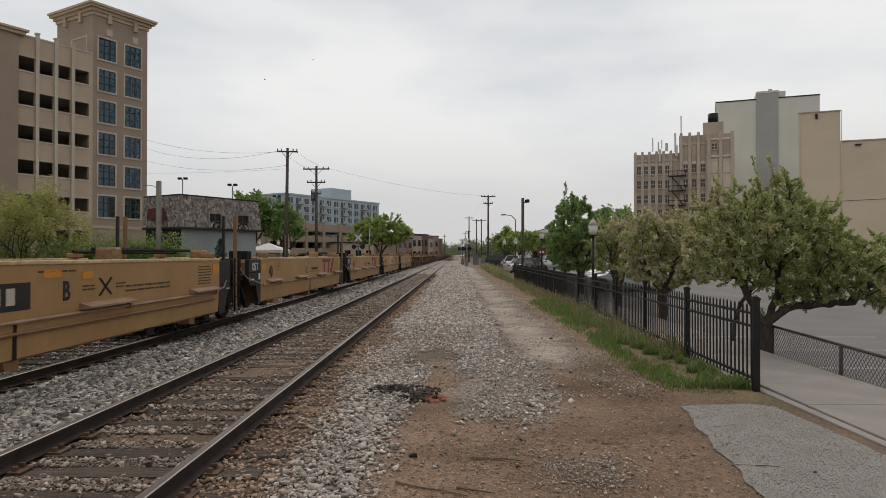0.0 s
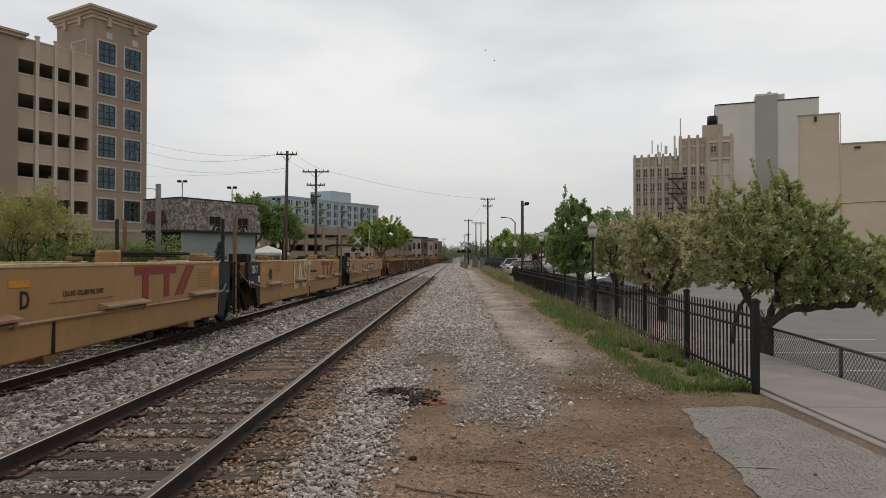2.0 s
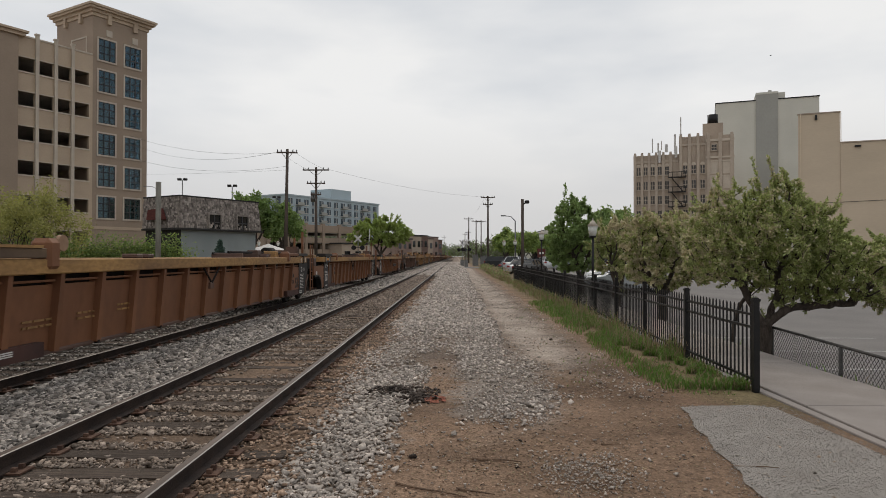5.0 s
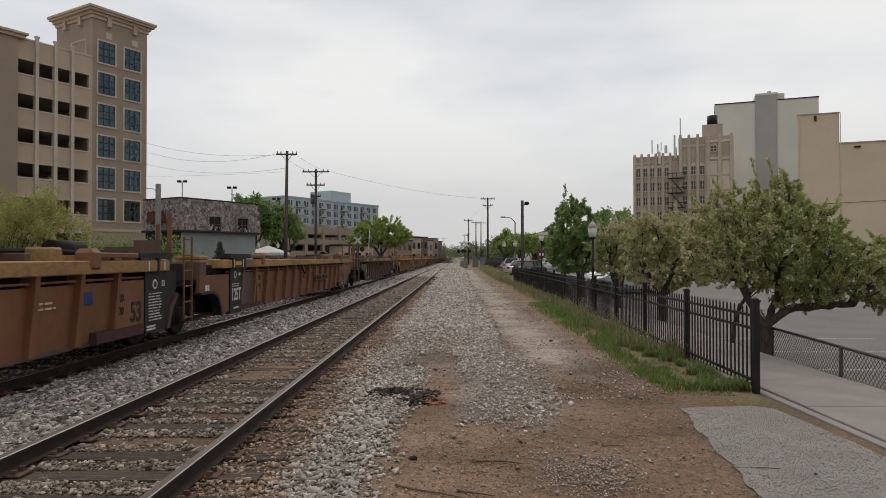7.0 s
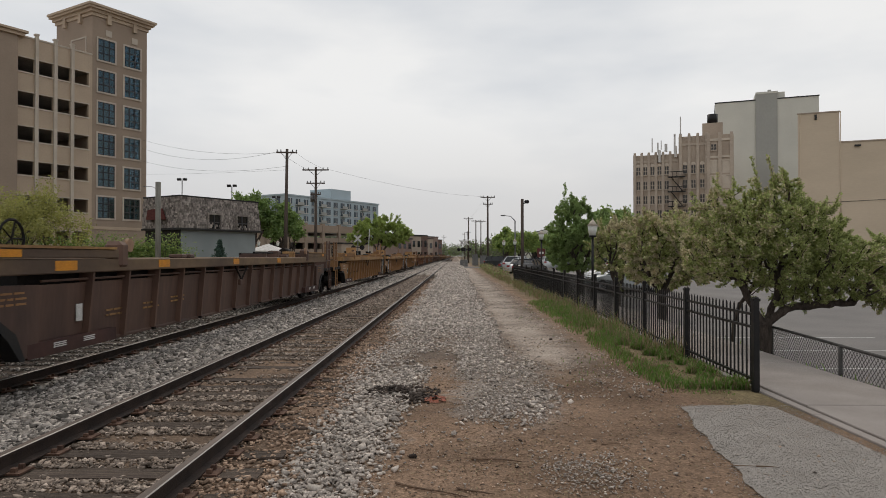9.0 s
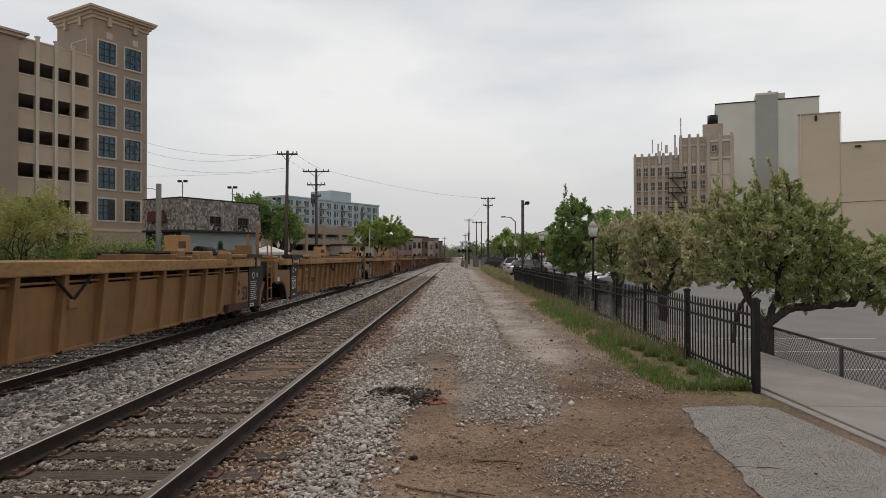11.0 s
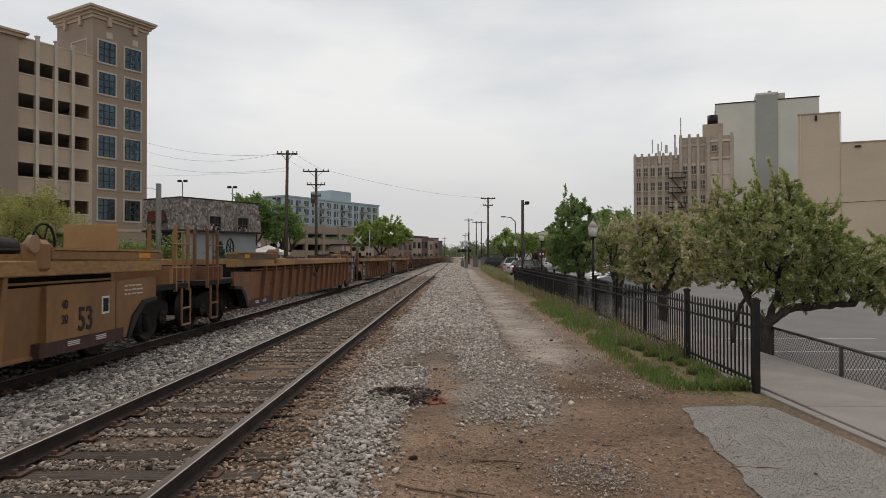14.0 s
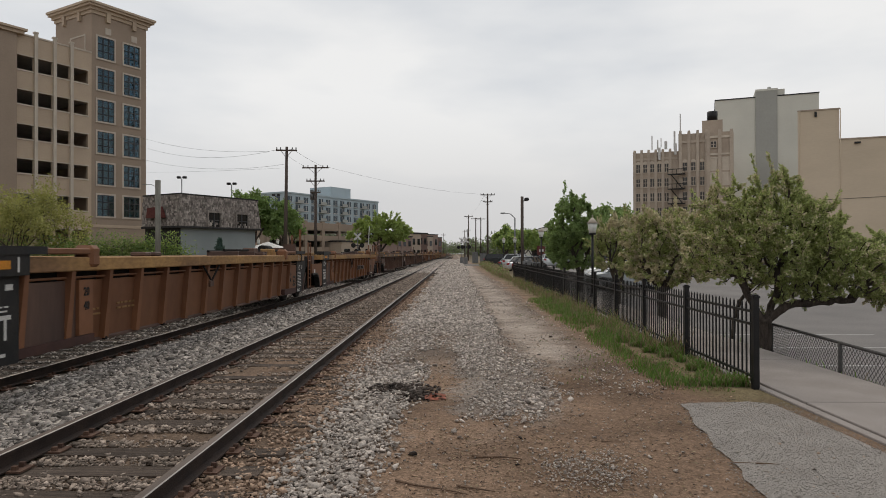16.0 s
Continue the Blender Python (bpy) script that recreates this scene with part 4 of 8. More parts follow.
            part("post", sx_box(sx, 1.22, 1.28, e - 0.42, e - 0.36, 0.9, 2.6), M_BLACK, u)
        part("end_deck", boxes((-1.35, 1.35, b, b + 1.0, 1.08, 1.2), (-0.4, 0.4, b, e, 0.72, 1.08)), M_GRIME_SHADE, u)
        ladder(u, e - 0.18, 1.5, 0.38, 1.62, M_GRIME_SHADE, 0.16, 5)
        hose(u, [(1.53, b - 0.3, 0.92), (1.55, b + 0.15, 0.98), (1.52, b + 0.35, 1.1), (1.4, b + 0.8, 1.12)], 0.018, M_GALV)
        side_bars(u, "stencil", M_WHITE, 1.5, (b + 0.45, b + 0.65, 0.93, 0.95))
        hose(u, [(1.2, e - 0.35, 1.75), (1.15, e - 0.8, 1.5), (1.1, e - 1.0, 1.45)], 0.03, M_GRIME_SHADE, "brace")
    for y, o, c in ((a, -1, end_front), (b, 1, end_rear)):
        if not c:
            continue
        for sx in (-1, 1):
            part("end_panel", prism_side([(y, 0.42), (y, 1.58), (y + o * 1.1, 1.6), (y + o * 1.1, 1.02), (y + o * 0.5, 0.98), (y + o * 0.25, 0.42)], *sorted((sx * 1.40, sx * 1.49))), M_YELLOW, u)
        y0, y1 = sorted((y, y + o * 2.0))
        part("end_deck", boxes((-1.4, 1.4, y0, y1, 1.08, 1.2), (-0.4, 0.4, y0, y1, 0.72, 1.08)), M_MAROON, u)
        c0, c1 = sorted((y + o * 1.9, y + o * 2.62))
        part("coupler", boxes((-0.14, 0.14, c0, c1, 0.74, 1.0)), M_GRIME_SHADE, u)
        for q in (1.3, 1.9):
            part("hand_rail", tubes(((1.38, y + o * q, 1.2), (1.38, y + o * q, 2.2), 0.022), ((1.0, y + o * q, 1.2), (1.0, y + o * q, 2.2), 0.022), ((1.0, y + o * q, 2.2), (1.38, y + o * q, 2.2), 0.022), sides=6), M_MAROON, u)
        ladder(u, y + o * 1.6, 1.48, 0.4, 1.2, M_MAROON, 0.2, 3)
        part("brake_cylinder", tubes(((0.4, y - o * 3.2, 1.76), (0.4, y - o * 1.9, 1.76), 0.17), ((0.9, y - o * 1.55, 1.84), (0.98, y - o * 1.55, 1.84), 0.2), sides=14), M_YELLOW_DIRTY, u)
        part("platform", boxes((-0.2, 1.4, min(y, y - o * 3.6), max(y, y - o * 3.6), 1.52, 1.56)), M_GRIME_SHADE, u)
    # marks
    side_bars(u, "orange_patch", M_ORANGE, 1.502, (a + 0.1, a + 0.45, 1.28, 1.46), (mid - 0.9, mid - 0.5, 1.34, 1.42), (b - 0.42, b - 0.06, 1.3, 1.5))
    if letter in "CDE":
        side_text(u, "40", 0.42, a + 0.95, 1.22, M_BLACK)
        side_text(u, letter, 0.3, mid - 0.6, 1.17, M_BLACK)
        side_text(u, "LD LMT 123,400 PER UNIT", 0.1, mid + 0.7, 1.21, M_PRINT, 1.504, 0.9)
        fine_print(u, M_YELLOW_DIRTY, 1.502, mid - 0.1, mid + 1.5, 1.1, 1.15, 1, 5)
        fine_print(u, M_YELLOW_DIRTY, 1.502, a + 1.45, a + 1.95, 1.27, 1.47, 5, 6)
        fine_print(u, M_YELLOW_DIRTY, 1.502, b - 1.2, b - 0.5, 1.1, 1.5, 7, 8)
        y = b - 3.6
        side_bars(u, "red_mark", M_RED, 1.503, (y - 0.25, y + 1.35, 1.41, 1.55), (y + 0.02, y + 0.24, 1.0, 1.41), (y + 0.84, y + 1.06, 1.0, 1.41))
        for q in (0.0, 0.22):
            part("red_mark", prism_side([(y + 1.28 + q, 1.0), (y + 1.46 + q, 1.0), (y + 2.0 + q, 1.55), (y + 1.82 + q, 1.55)], 1.5, 1.506), M_RED, u)
        if letter == "E":
            side_text(u, "LAST", 1.25, mid - 1.1, 1.1, M_CHALK, 1.512, 0.95)
    else:
        if letter == "A":
            side_text(u, "40", 0.42, a + 0.95, 1.22, M_BLACK)
        big = b - 5.75 if letter == "B" else 7.4
        side_text(u, letter, 0.36, big, 1.2, M_BLACK)
        part("number_board", boxes((1.5, 1.505, big - 3.9 if letter == "B" else big + 0.72, big - 0.75 if letter == "B" else big + 3.85, 1.03, 1.36)), M_BLACK, u)
        y = big - 3.7 if letter == "B" else big + 0.92
        rows = [(y + 0.25 * k, y + 0.25 * k + 0.15, 1.1, 1.3) for k in range(11) if k != 4]
        side_bars(u, "number_bars", M_TRIM, 1.506, *rows)
        fine_print(u, M_PRINT, 1.502, big - 0.6, big + 0.3, 1.47, 1.53, 1, 11)
        fine_print(u, M_PRINT, 1.502, big + 1.6, big + 3.2, 1.12, 1.26, 2, 12)
        xc = big + 1.0 if letter == "B" else big - 1.4
        for o in (-1, 1):
            part("cross_mark", prism_side([(xc - o * 0.2, 1.1), (xc - o * 0.14, 1.1), (xc + o * 0.2, 1.36), (xc + o * 0.14, 1.36)], 1.5, 1.506 + 0.001 * o), M_GRIME_SHADE, u)
        fine_print(u, M_PRINT, 1.502, xc - 0.6, xc - 0.3, 1.2, 1.3, 2, 14)
        fine_print(u, M_PRINT, 1.502, xc + 0.3, xc + 0.6, 1.2, 1.3, 2, 15)
        side_bars(u, "orange_patch", M_ORANGE, 1.502, (big - 0.5, big - 0.1, 1.4, 1.5), (big + 0.38, big + 0.66, 1.36, 1.46))
        fine_print(u, M_PRINT, 1.502, b - 1.2, b - 0.5, 1.1, 1.5, 7, 18)
    return u


M_BLUE_SMEAR = material("blue_spray", (0.03, 0.055, 0.17), (0.02, 0.035, 0.1), 0.8, scale=5, fine=20, bump=0)
M_CHALK = material("faded_white_spray", (0.60, 0.52, 0.40), (0.43, 0.29, 0.15), 0.8, scale=2.2, fine=9, bump=0, grain=0.15)


def ribbed_unit(length, end_front, end_rear, mat, dirty, label, black_ends=True, marks=""):
    """A rib-sided fifty-three-foot well; its front joint is at local y = 0."""
    u = thing("well_car", label, "rail car", "units of the freight train")
    a, b = (1.9 if not end_front else 3.3), length - (1.15 if not end_rear else 3.3)
    for sx in (-1, 1):
        part("side_panel", prism([(sx * 1.34, 0.43), (sx * 1.395, 1.32), (sx * 1.35, 1.32), (sx * 1.3, 0.43)], a, b), mat, u)
        # near-black web puts the top chord's shade into its colour
        part("upper_web", prism([(sx * 1.29, 1.31), (sx * 1.29, 1.47), (sx * 1.26, 1.47), (sx * 1.26, 1.31)], a, b), M_GRIME_SHADE, u)
        e0, e1 = a - (0.3 if not end_front else 1.3), b + (0.0 if not end_rear else 1.3)
        part("top_chord", sx_box(sx, 1.28, 1.54, e0, e1, 1.46, 1.655, bevel=0.015), M_CHORD_BROWN if mat is M_MAROON_DARK else M_CHORD, u)
        part("bottom_chord", prism([(sx * 1.28, 0.405), (sx * 1.375, 0.41), (sx * 1.375, 0.44), (sx * 1.345, 0.46), (sx * 1.28, 0.46)], a + 0.05, b - 0.05), dirty, u)
        part("air_pipe", tubes(((sx * 1.42, a + 0.2, 1.37), (sx * 1.42, b - 0.2, 1.37), 0.018), sides=6), mat, u)
    rib = bmesh.new()
    wide = 0.028 if mat is M_MAROON_DARK else 0.055
    lo = [(1.3, -wide * 1.35), (1.425, -wide * 1.3), (1.425, wide), (1.3, wide * 1.1)]
    hi = [(1.3, -wide), (1.51, -wide * 0.9), (1.51, wide * 0.7), (1.3, wide * 0.8)]
    vl, vh = [rib.verts.new((x, y, 0.44)) for x, y in lo], [rib.verts.new((x, y, 1.462)) for x, y in hi]
    for i in range(4):
        rib.faces.new((vl[i], vl[(i + 1) % 4], vh[(i + 1) % 4], vh[i]))
    rib.faces.new(vl)
    rib.faces.new(vh)
    rib_me = mesh_of("rib", rib, mat)
    count = int((b - a - 1.6) / 1.02) + 1
    for side in (0, 180):
        for k in range(count):
            y = a + 1.3 + (b - a - 2.0) * k / (count - 1)
            if not side and black_ends and ((not end_rear and y > b - 1.1) or (end_rear and y > b - 1.85) or (not end_front and y < a + 1.3)):
                continue
            r = mesh_part("rib", rib_me, mat, u)
            r.matrix_basis = pose(0, y, 0, 0, 0, side)
    foot = mesh_of("rib_foot", boxes((1.3, 1.432, -0.04, 0.02, 0.41, 0.46), bevel=0.008), M_GRIME_SHADE)
    for k in range(0, count, 2):
        ft = mesh_part("rib_foot", foot, M_GRIME_SHADE, u)
        ft.matrix_basis = pose(0, a + 1.3 + (b - a - 2.0) * k / (count - 1), 0)
    open_floor(u, a, b, 1.29, 0.43, 0.47, dirty)
    # hinged latch hanging under the chord
    part("latch_arm", tubes(((1.5, (a + b) / 2 - 1.0, 1.44), (1.5, (a + b) / 2 - 0.55, 1.12), 0.022), ((1.5, (a + b) / 2 - 0.55, 1.12), (1.5, (a + b) / 2 - 0.1, 1.44), 0.022), sides=6), M_GRIME_SHADE, u)
    part("latch_block", boxes((1.38, 1.52, (a + b) / 2 - 0.66, (a + b) / 2 - 0.46, 1.0, 1.14), bevel=0.015), dirty, u)
    chord_top = 1.655
    for y in (a + 4.5, a + 4.9, b - 4.6):
        part("casting", boxes((1.24, 1.5, y - 0.12, y + 0.12, chord_top, 1.73), bevel=0.02), dirty, u)
    part("guide_box", boxes((0.95, 1.35, b - 3.2, b - 2.95, 1.5, 1.84), bevel=0.03), M_CHORD, u)
    part("top_platform", boxes((-1.2, 1.2, b - 2.6, b + 0.3, 1.6, 1.64), (0.8, 1.0, b - 2.4, b - 0.6, 1.64, 1.74)), M_CHORD, u)
    # brake rigging above the inner edge near the rear
    part("brake_rod", tubes(((0.95, b - 6.2, 1.79), (0.95, b - 0.4, 1.79), 0.035), sides=6), M_GRIME_SHADE, u)
    part("brake_rod", tubes(((0.55, b - 6.2, 1.76), (0.55, b - 0.4, 1.76), 0.03), sides=6), M_GRIME_SHADE, u)
    for q in (6.1, 4.75, 3.6, 1.5, 0.6):
        part("rod_support", boxes((0.5, 1.28, b - q - 0.06, b - q + 0.06, 1.5, 1.76), bevel=0.01), dirty, u)
    part("brake_cylinder", tubes(((0.75, b - 2.3, 1.83), (0.75, b - 1.5, 1.83), 0.13), sides=12), M_GRIME_SHADE, u)
    part("valve_box", boxes((0.8, 1.12, b - 4.3, b - 3.9, 1.5, 1.86), bevel=0.03), dirty, u)
    if mat is M_YELLOW_DIRTY and black_ends:
        # a raised yellow screen with a hand hole on the far side of the rear end
        if not end_rear:
            sc = part("end_screen", boxes((-1.25, -0.55, b + 0.45, b + 0.51, 1.2, 2.3), bevel=0.01), M_YELLOW, u)
            part("hand_hole", boxes((-0.85, -0.65, b + 0.44, b + 0.52, 1.96, 2.14)), M_MAROON_DARK, sc)
    for y in (a, b):
        # bulkheads and end decks coloured near black for the shade behind the arches
        part("bulkhead", boxes((-1.29, 1.29, y - 0.06, y + 0.06, 0.474, 1.5)), M_GRIME_SHADE, u)
    if not end_front:
        # swan-neck with wheel arch, then a dark data panel
        for sx in (-1, 1):
            part("end_panel", prism_side([(a + 0.3, 0.47), (a + 0.3, 1.32), (0.45, 1.32), (0.45, 0.98), (1.2, 0.98), (1.5, 0.86), (1.68, 0.6), (1.72, 0.43)], *sorted((sx * 1.38, sx * 1.46))), mat, u)
            part("arch_lip", prism_side([(0.45, 0.98), (0.45, 0.93), (1.16, 0.93), (1.44, 0.82), (1.61, 0.58), (1.65, 0.42), (1.73, 0.42), (1.69, 0.61), (1.51, 0.87), (1.2, 0.985)], *sorted((sx * 1.3, sx * 1.49))), M_BLACK, u)
        part("end_deck", boxes((-1.35, 1.35, 0.4, a, 1.14, 1.24), (-0.4, 0.4, 0.0, a, 0.75, 1.14)), M_GRIME_SHADE, u)
        part("end_box", boxes((0.8, 1.45, 0.5, 0.85, 1.2, 1.62), bevel=0.02), dirty, u)
        part("end_box", boxes((0.9, 1.4, 0.55, 1.1, 1.655, 1.74), bevel=0.02), M_CHORD, u)
        side_bars(u, "stencil", M_WHITE, 1.462, (0.75, 0.97, 1.0, 1.12))
        if black_ends:
            part("data_panel", boxes((1.36, 1.47, a + 0.38, a + 1.2, 0.40, 1.47)), M_BLACK, u)
            part("end_cap", boxes((1.26, 1.55, a + 0.3, a + 1.28, 1.44, 1.69), (1.24, 1.57, a + 0.15, a + 1.6, 1.69, 1.79)), M_BLACK, u)
            part("cap_rail", sx_box(1, 1.26, 1.555, a + 1.55, a + 2.75, 1.69, 1.775, bevel=0.015), mat, u)
            part("cap_hook", boxes((1.3, 1.58, a + 2.6, a + 2.85, 1.5, 1.82), bevel=0.05), mat, u)
            side_text(u, "25T" if marks != "B" else "125T", 0.4, a + 0.79, 0.82, M_WHITE, 1.472, 0.8)
            fine_print(u, M_WHITE, 1.471, a + 0.5, a + 1.0, 1.02, 1.12, 2, 3)
            part("emblem", prism_side([(a + 0.72 + 0.09 * math.cos(q * 0.7854), 1.3 + 0.09 * math.sin(q * 0.7854)) for q in range(8)], 1.468, 1.476), M_WHITE, u)
            part("emblem_heart", prism_side([(a + 0.72 + 0.055 * math.cos(q * 0.7854), 1.3 + 0.055 * math.sin(q * 0.7854)) for q in range(8)], 1.47, 1.479), M_BLACK, u)
            side_bars(u, "stencil", M_WHITE, 1.471, (a + 0.95, a + 1.08, 1.27, 1.34), (a + 0.6, a + 0.95, 0.5, 0.54))
            side_bars(u, "white_mark", M_WHITE, 1.552, (a + 0.4, a + 0.43, 1.48, 1.66), (a + 1.05, a + 1.08, 1.48, 1.66))
            side_bars(u, "yellow_reflector", M_ORANGE, 1.552, (a + 0.48, a + 0.92, 1.52, 1.62))
            part("patch", boxes((1.25, 1.455, a + 1.22, a + 2.9, 0.43, 0.55)), M_OXIDE, u)
            if mat is M_MAROON:
                part("dark_bay", boxes((1.3, 1.412, a + 1.2, a + 2.49, 0.55, 1.33)), M_MAROON_DARK, u)
            part("number_backing", boxes((1.3, 1.46, a + 2.5, a + 2.85, 0.56, 1.33)), mat, u)
            side_text(u, "20", 0.17, a + 2.68, 1.16, M_BLACK, 1.463)
            side_text(u, "40", 0.17, a + 2.68, 0.96, M_BLACK, 1.463)
    if not end_rear:
        e = length
        for sx in (-1, 1):
            part("end_panel", prism_side([(b - 0.8, 0.43), (b - 0.8, 1.46), (b + 0.43, 1.46), (b + 0.43, 1.1), (b + 0.1, 0.85), (b - 0.02, 0.43)], *sorted((sx * 1.38, sx * 1.47))), M_BLACK if black_ends else mat, u)
            part("fender", prism_side([(b + 0.02, 0.42), (b + 0.12, 0.42), (b + 0.26, 0.75), (b + 0.5, 1.0), (b + 0.47, 1.05), (b + 0.12, 0.8)], *sorted((sx * 1.2, sx * 1.49))), dirty, u)
        part("end_deck", boxes((-1.35, 1.35, b, e - 0.1, 1.14, 1.24), (-0.4, 0.4, b, e, 0.75, 1.14)), M_GRIME_SHADE, u)
        part("end_box", boxes((0.7, 1.45, b + 0.15, e - 0.25, 1.24, 1.6), bevel=0.02), M_GRIME_SHADE, u)
        part("end_cap", sx_box(1, 1.26, 1.56, b - 1.2, b + 0.05, 1.69, 1.78), M_BLACK if black_ends else dirty, u)
        part("cap_rail", sx_box(1, 1.26, 1.555, b - 2.5, b - 1.2, 1.69, 1.775, bevel=0.015), mat, u)
        part("cap_hook", boxes((1.3, 1.58, b - 2.65, b - 2.35, 1.5, 1.83), bevel=0.06), mat, u)
        part("cap_column", boxes((1.5, 1.555, b - 0.5, b - 0.43, 1.44, 1.69)), M_BLACK if black_ends else dirty, u)
        ladder(u, e - 0.3, 1.52, 0.5, 2.1, mat, 0.19, 6)
        part("brake_stand", boxes((0.75, 1.15, e - 0.9, e - 0.65, 1.6, 2.02), (0.2, 0.77, e - 0.88, e - 0.67, 1.6, 1.9)), dirty, u)
        part("post", boxes((1.2, 1.27, e - 0.5, e - 0.43, 1.2, 2.55)), mat, u)
        part("post", boxes((0.85, 0.91, e - 0.2, e - 0.14, 1.2, 2.35)), mat, u)
        if black_ends:
            fine_print(u, M_WHITE, 1.472, b - 0.68, b - 0.2, 0.62, 1.12, 10, 21)
            part("emblem", prism_side([(b - 0.45 + 0.09 * math.cos(q * 0.7854), 1.24 + 0.09 * math.sin(q * 0.7854)) for q in range(8)], 1.468, 1.476), M_WHITE, u)
            part("emblem_heart", prism_side([(b - 0.45 + 0.055 * math.cos(q * 0.7854), 1.24 + 0.055 * math.sin(q * 0.7854)) for q in range(8)], 1.47, 1.479), M_BLACK, u)
            side_text(u, "53", 0.14, b - 0.12, 1.24, M_WHITE, 1.472)
            side_text(u, "53", 0.46, b - 1.1, 0.8, M_BLACK, 1.458)
            side_text(u, "40", 0.17, b - 1.58, 1.06, M_BLACK, 1.458)
            side_text(u, "20", 0.17, b - 1.58, 0.86, M_BLACK, 1.458)
            side_bars(u, "divider", M_BLACK, 1.456, (b - 1.7, b - 1.46, 1.02, 1.035))
            part("patch", boxes((1.25, 1.46, b - 2.3, b - 0.82, 0.43, 0.6)), M_OXIDE, u)
            part("number_backing", boxes((1.27, 1.455, b - 1.75, b - 0.82, 0.5, 1.33)), mat, u)
            side_bars(u, "stencil", M_WHITE, 1.472, (b - 0.75, b - 0.43, 0.46, 0.49), (b - 0.75, b - 0.43, 0.51, 0.54))
            side_bars(u, "white_mark", M_WHITE, 1.545, (b - 0.85, b - 0.81, 1.48, 1.64), (b - 0.25, b - 0.21, 1.48, 1.64))
    for y, o, c in ((a, -1, end_front), (b, 1, end_rear)):
        if not c:
            continue
        for sx in (-1, 1):
            part("end_panel", prism_side([(y - o * 0.1, 0.47), (y - o * 0.1, 1.33), (y + o * 1.25, 1.36), (y + o * 1.25, 1.02), (y + o * 0.75, 0.98), (y + o * 0.4, 0.75), (y + o * 0.22, 0.43)], *sorted((sx * 1.38, sx * 1.46))), mat, u)
            part("arch_lip", prism_side([(y + o * 1.25, 1.02), (y + o * 1.25, 0.96), (y + o * 0.8, 0.92), (y + o * 0.53, 0.7), (y + o * 0.3, 0.42), (y + o * 0.2, 0.42), (y + o * 0.38, 0.76), (y + o * 0.74, 0.99)], *sorted((sx * 1.3, sx * 1.49))), M_BLACK, u)
            part("side_step", tubes(*[((sx * 1.46, y + o * 2.35, z0), (sx * 1.46, y + o * 2.35, z1), 0.022) for z0, z1 in ((0.4, 1.1),)], ((sx * 1.46, y + o * 2.75, 0.4), (sx * 1.46, y + o * 2.75, 1.1), 0.022), ((sx * 1.46, y + o * 2.35, 0.4), (sx * 1.46, y + o * 2.75, 0.4), 0.022), ((sx * 1.46, y + o * 2.35, 0.72), (sx * 1.46, y + o * 2.75, 0.72), 0.022), sides=6), mat, u)
        y0, y1 = sorted((y, y + o * 2.8))
        part("end_deck", boxes((-1.42, 1.42, y0, y1, 1.1, 1.2), (-0.4, 0.4, y0, y1, 0.75, 1.1)), M_GRIME_SHADE, u)
        c0, c1 = sorted((y + o * 2.7, y + o * 3.32))
        part("coupler", boxes((-0.14, 0.14, c0, c1, 0.74, 1.0)), M_GRIME_SHADE, u)
        part("end_beam", boxes((-1.42, 1.42, *sorted((y + o * 1.9, y + o * 2.05)), 1.2, 1.5)), mat, u)
        for q, x in ((2.2, 1.4), (2.78, 1.4), (2.2, 0.9)):
            part("post", boxes((x - 0.03, x + 0.025, y + o * q - 0.03, y + o * q + 0.03, 1.05, 2.3)), mat, u)
        part("hand_rail", tubes(*[((1.42, y + o * 2.0, z), (1.42, y + o * 2.85, z), 0.018) for z in (1.5, 1.95)], ((1.42, y + o * 2.5, 1.2), (1.42, y + o * 2.5, 2.2), 0.018), ((1.1, y + o * 2.78, 1.2), (1.1, y + o * 2.78, 2.2), 0.018), ((1.1, y + o * 2.78, 2.2), (1.42, y + o * 2.78, 2.2), 0.018), sides=6), mat, u)
        # raised cap over the chord, its hook with a pale wheel, and a hand brake wheel
        k0, k1 = sorted((y - o * 1.9, y + o * 1.3))
        part("cap_rail", boxes((1.3, 1.56, k0, k1, 1.662, 1.79), bevel=0.012), M_CHORD_BROWN if mat is not M_YELLOW_DIRTY else mat, u)
        part("cap_plate", boxes((1.24, 1.58, k0 + 0.05, k1 - 0.1, 1.79, 1.825)), M_CHORD, u)
        part("cap_hook", boxes((1.3, 1.58, y - o * 2.05 - 0.14, y - o * 2.05 + 0.14, 1.5, 1.92), bevel=0.06), mat, u)
        part("hook_wheel", tubes(((1.5, y - o * 2.25, 1.86), (1.56, y - o * 2.25, 1.86), 0.11), sides=14), M_LEDGE, u)
        ring = bmesh.new()
        for q in range(14):
            a0, a1 = q * math.tau / 14, (q + 1) * math.tau / 14
            tube(ring, (0.7, y - o * 0.7 + 0.26 * math.cos(a0), 1.93 + 0.26 * math.sin(a0)), (0.7, y - o * 0.7 + 0.26 * math.cos(a1), 1.93 + 0.26 * math.sin(a1)), 0.02, sides=5)
        for q in range(5):
            tube(ring, (0.7, y - o * 0.7, 1.93), (0.7, y - o * 0.7 + 0.26 * math.cos(q * 1.257), 1.93 + 0.26 * math.sin(q * 1.257)), 0.013, sides=4)
        part("brake_wheel", ring, M_GRIME_SHADE, u)
        p0, p1 = sorted((y - o * 2.0, y + o * 0.12))
        part("patch", boxes((1.3, 1.462, p0, p1, 0.415, 0.6)), M_OXIDE, u)
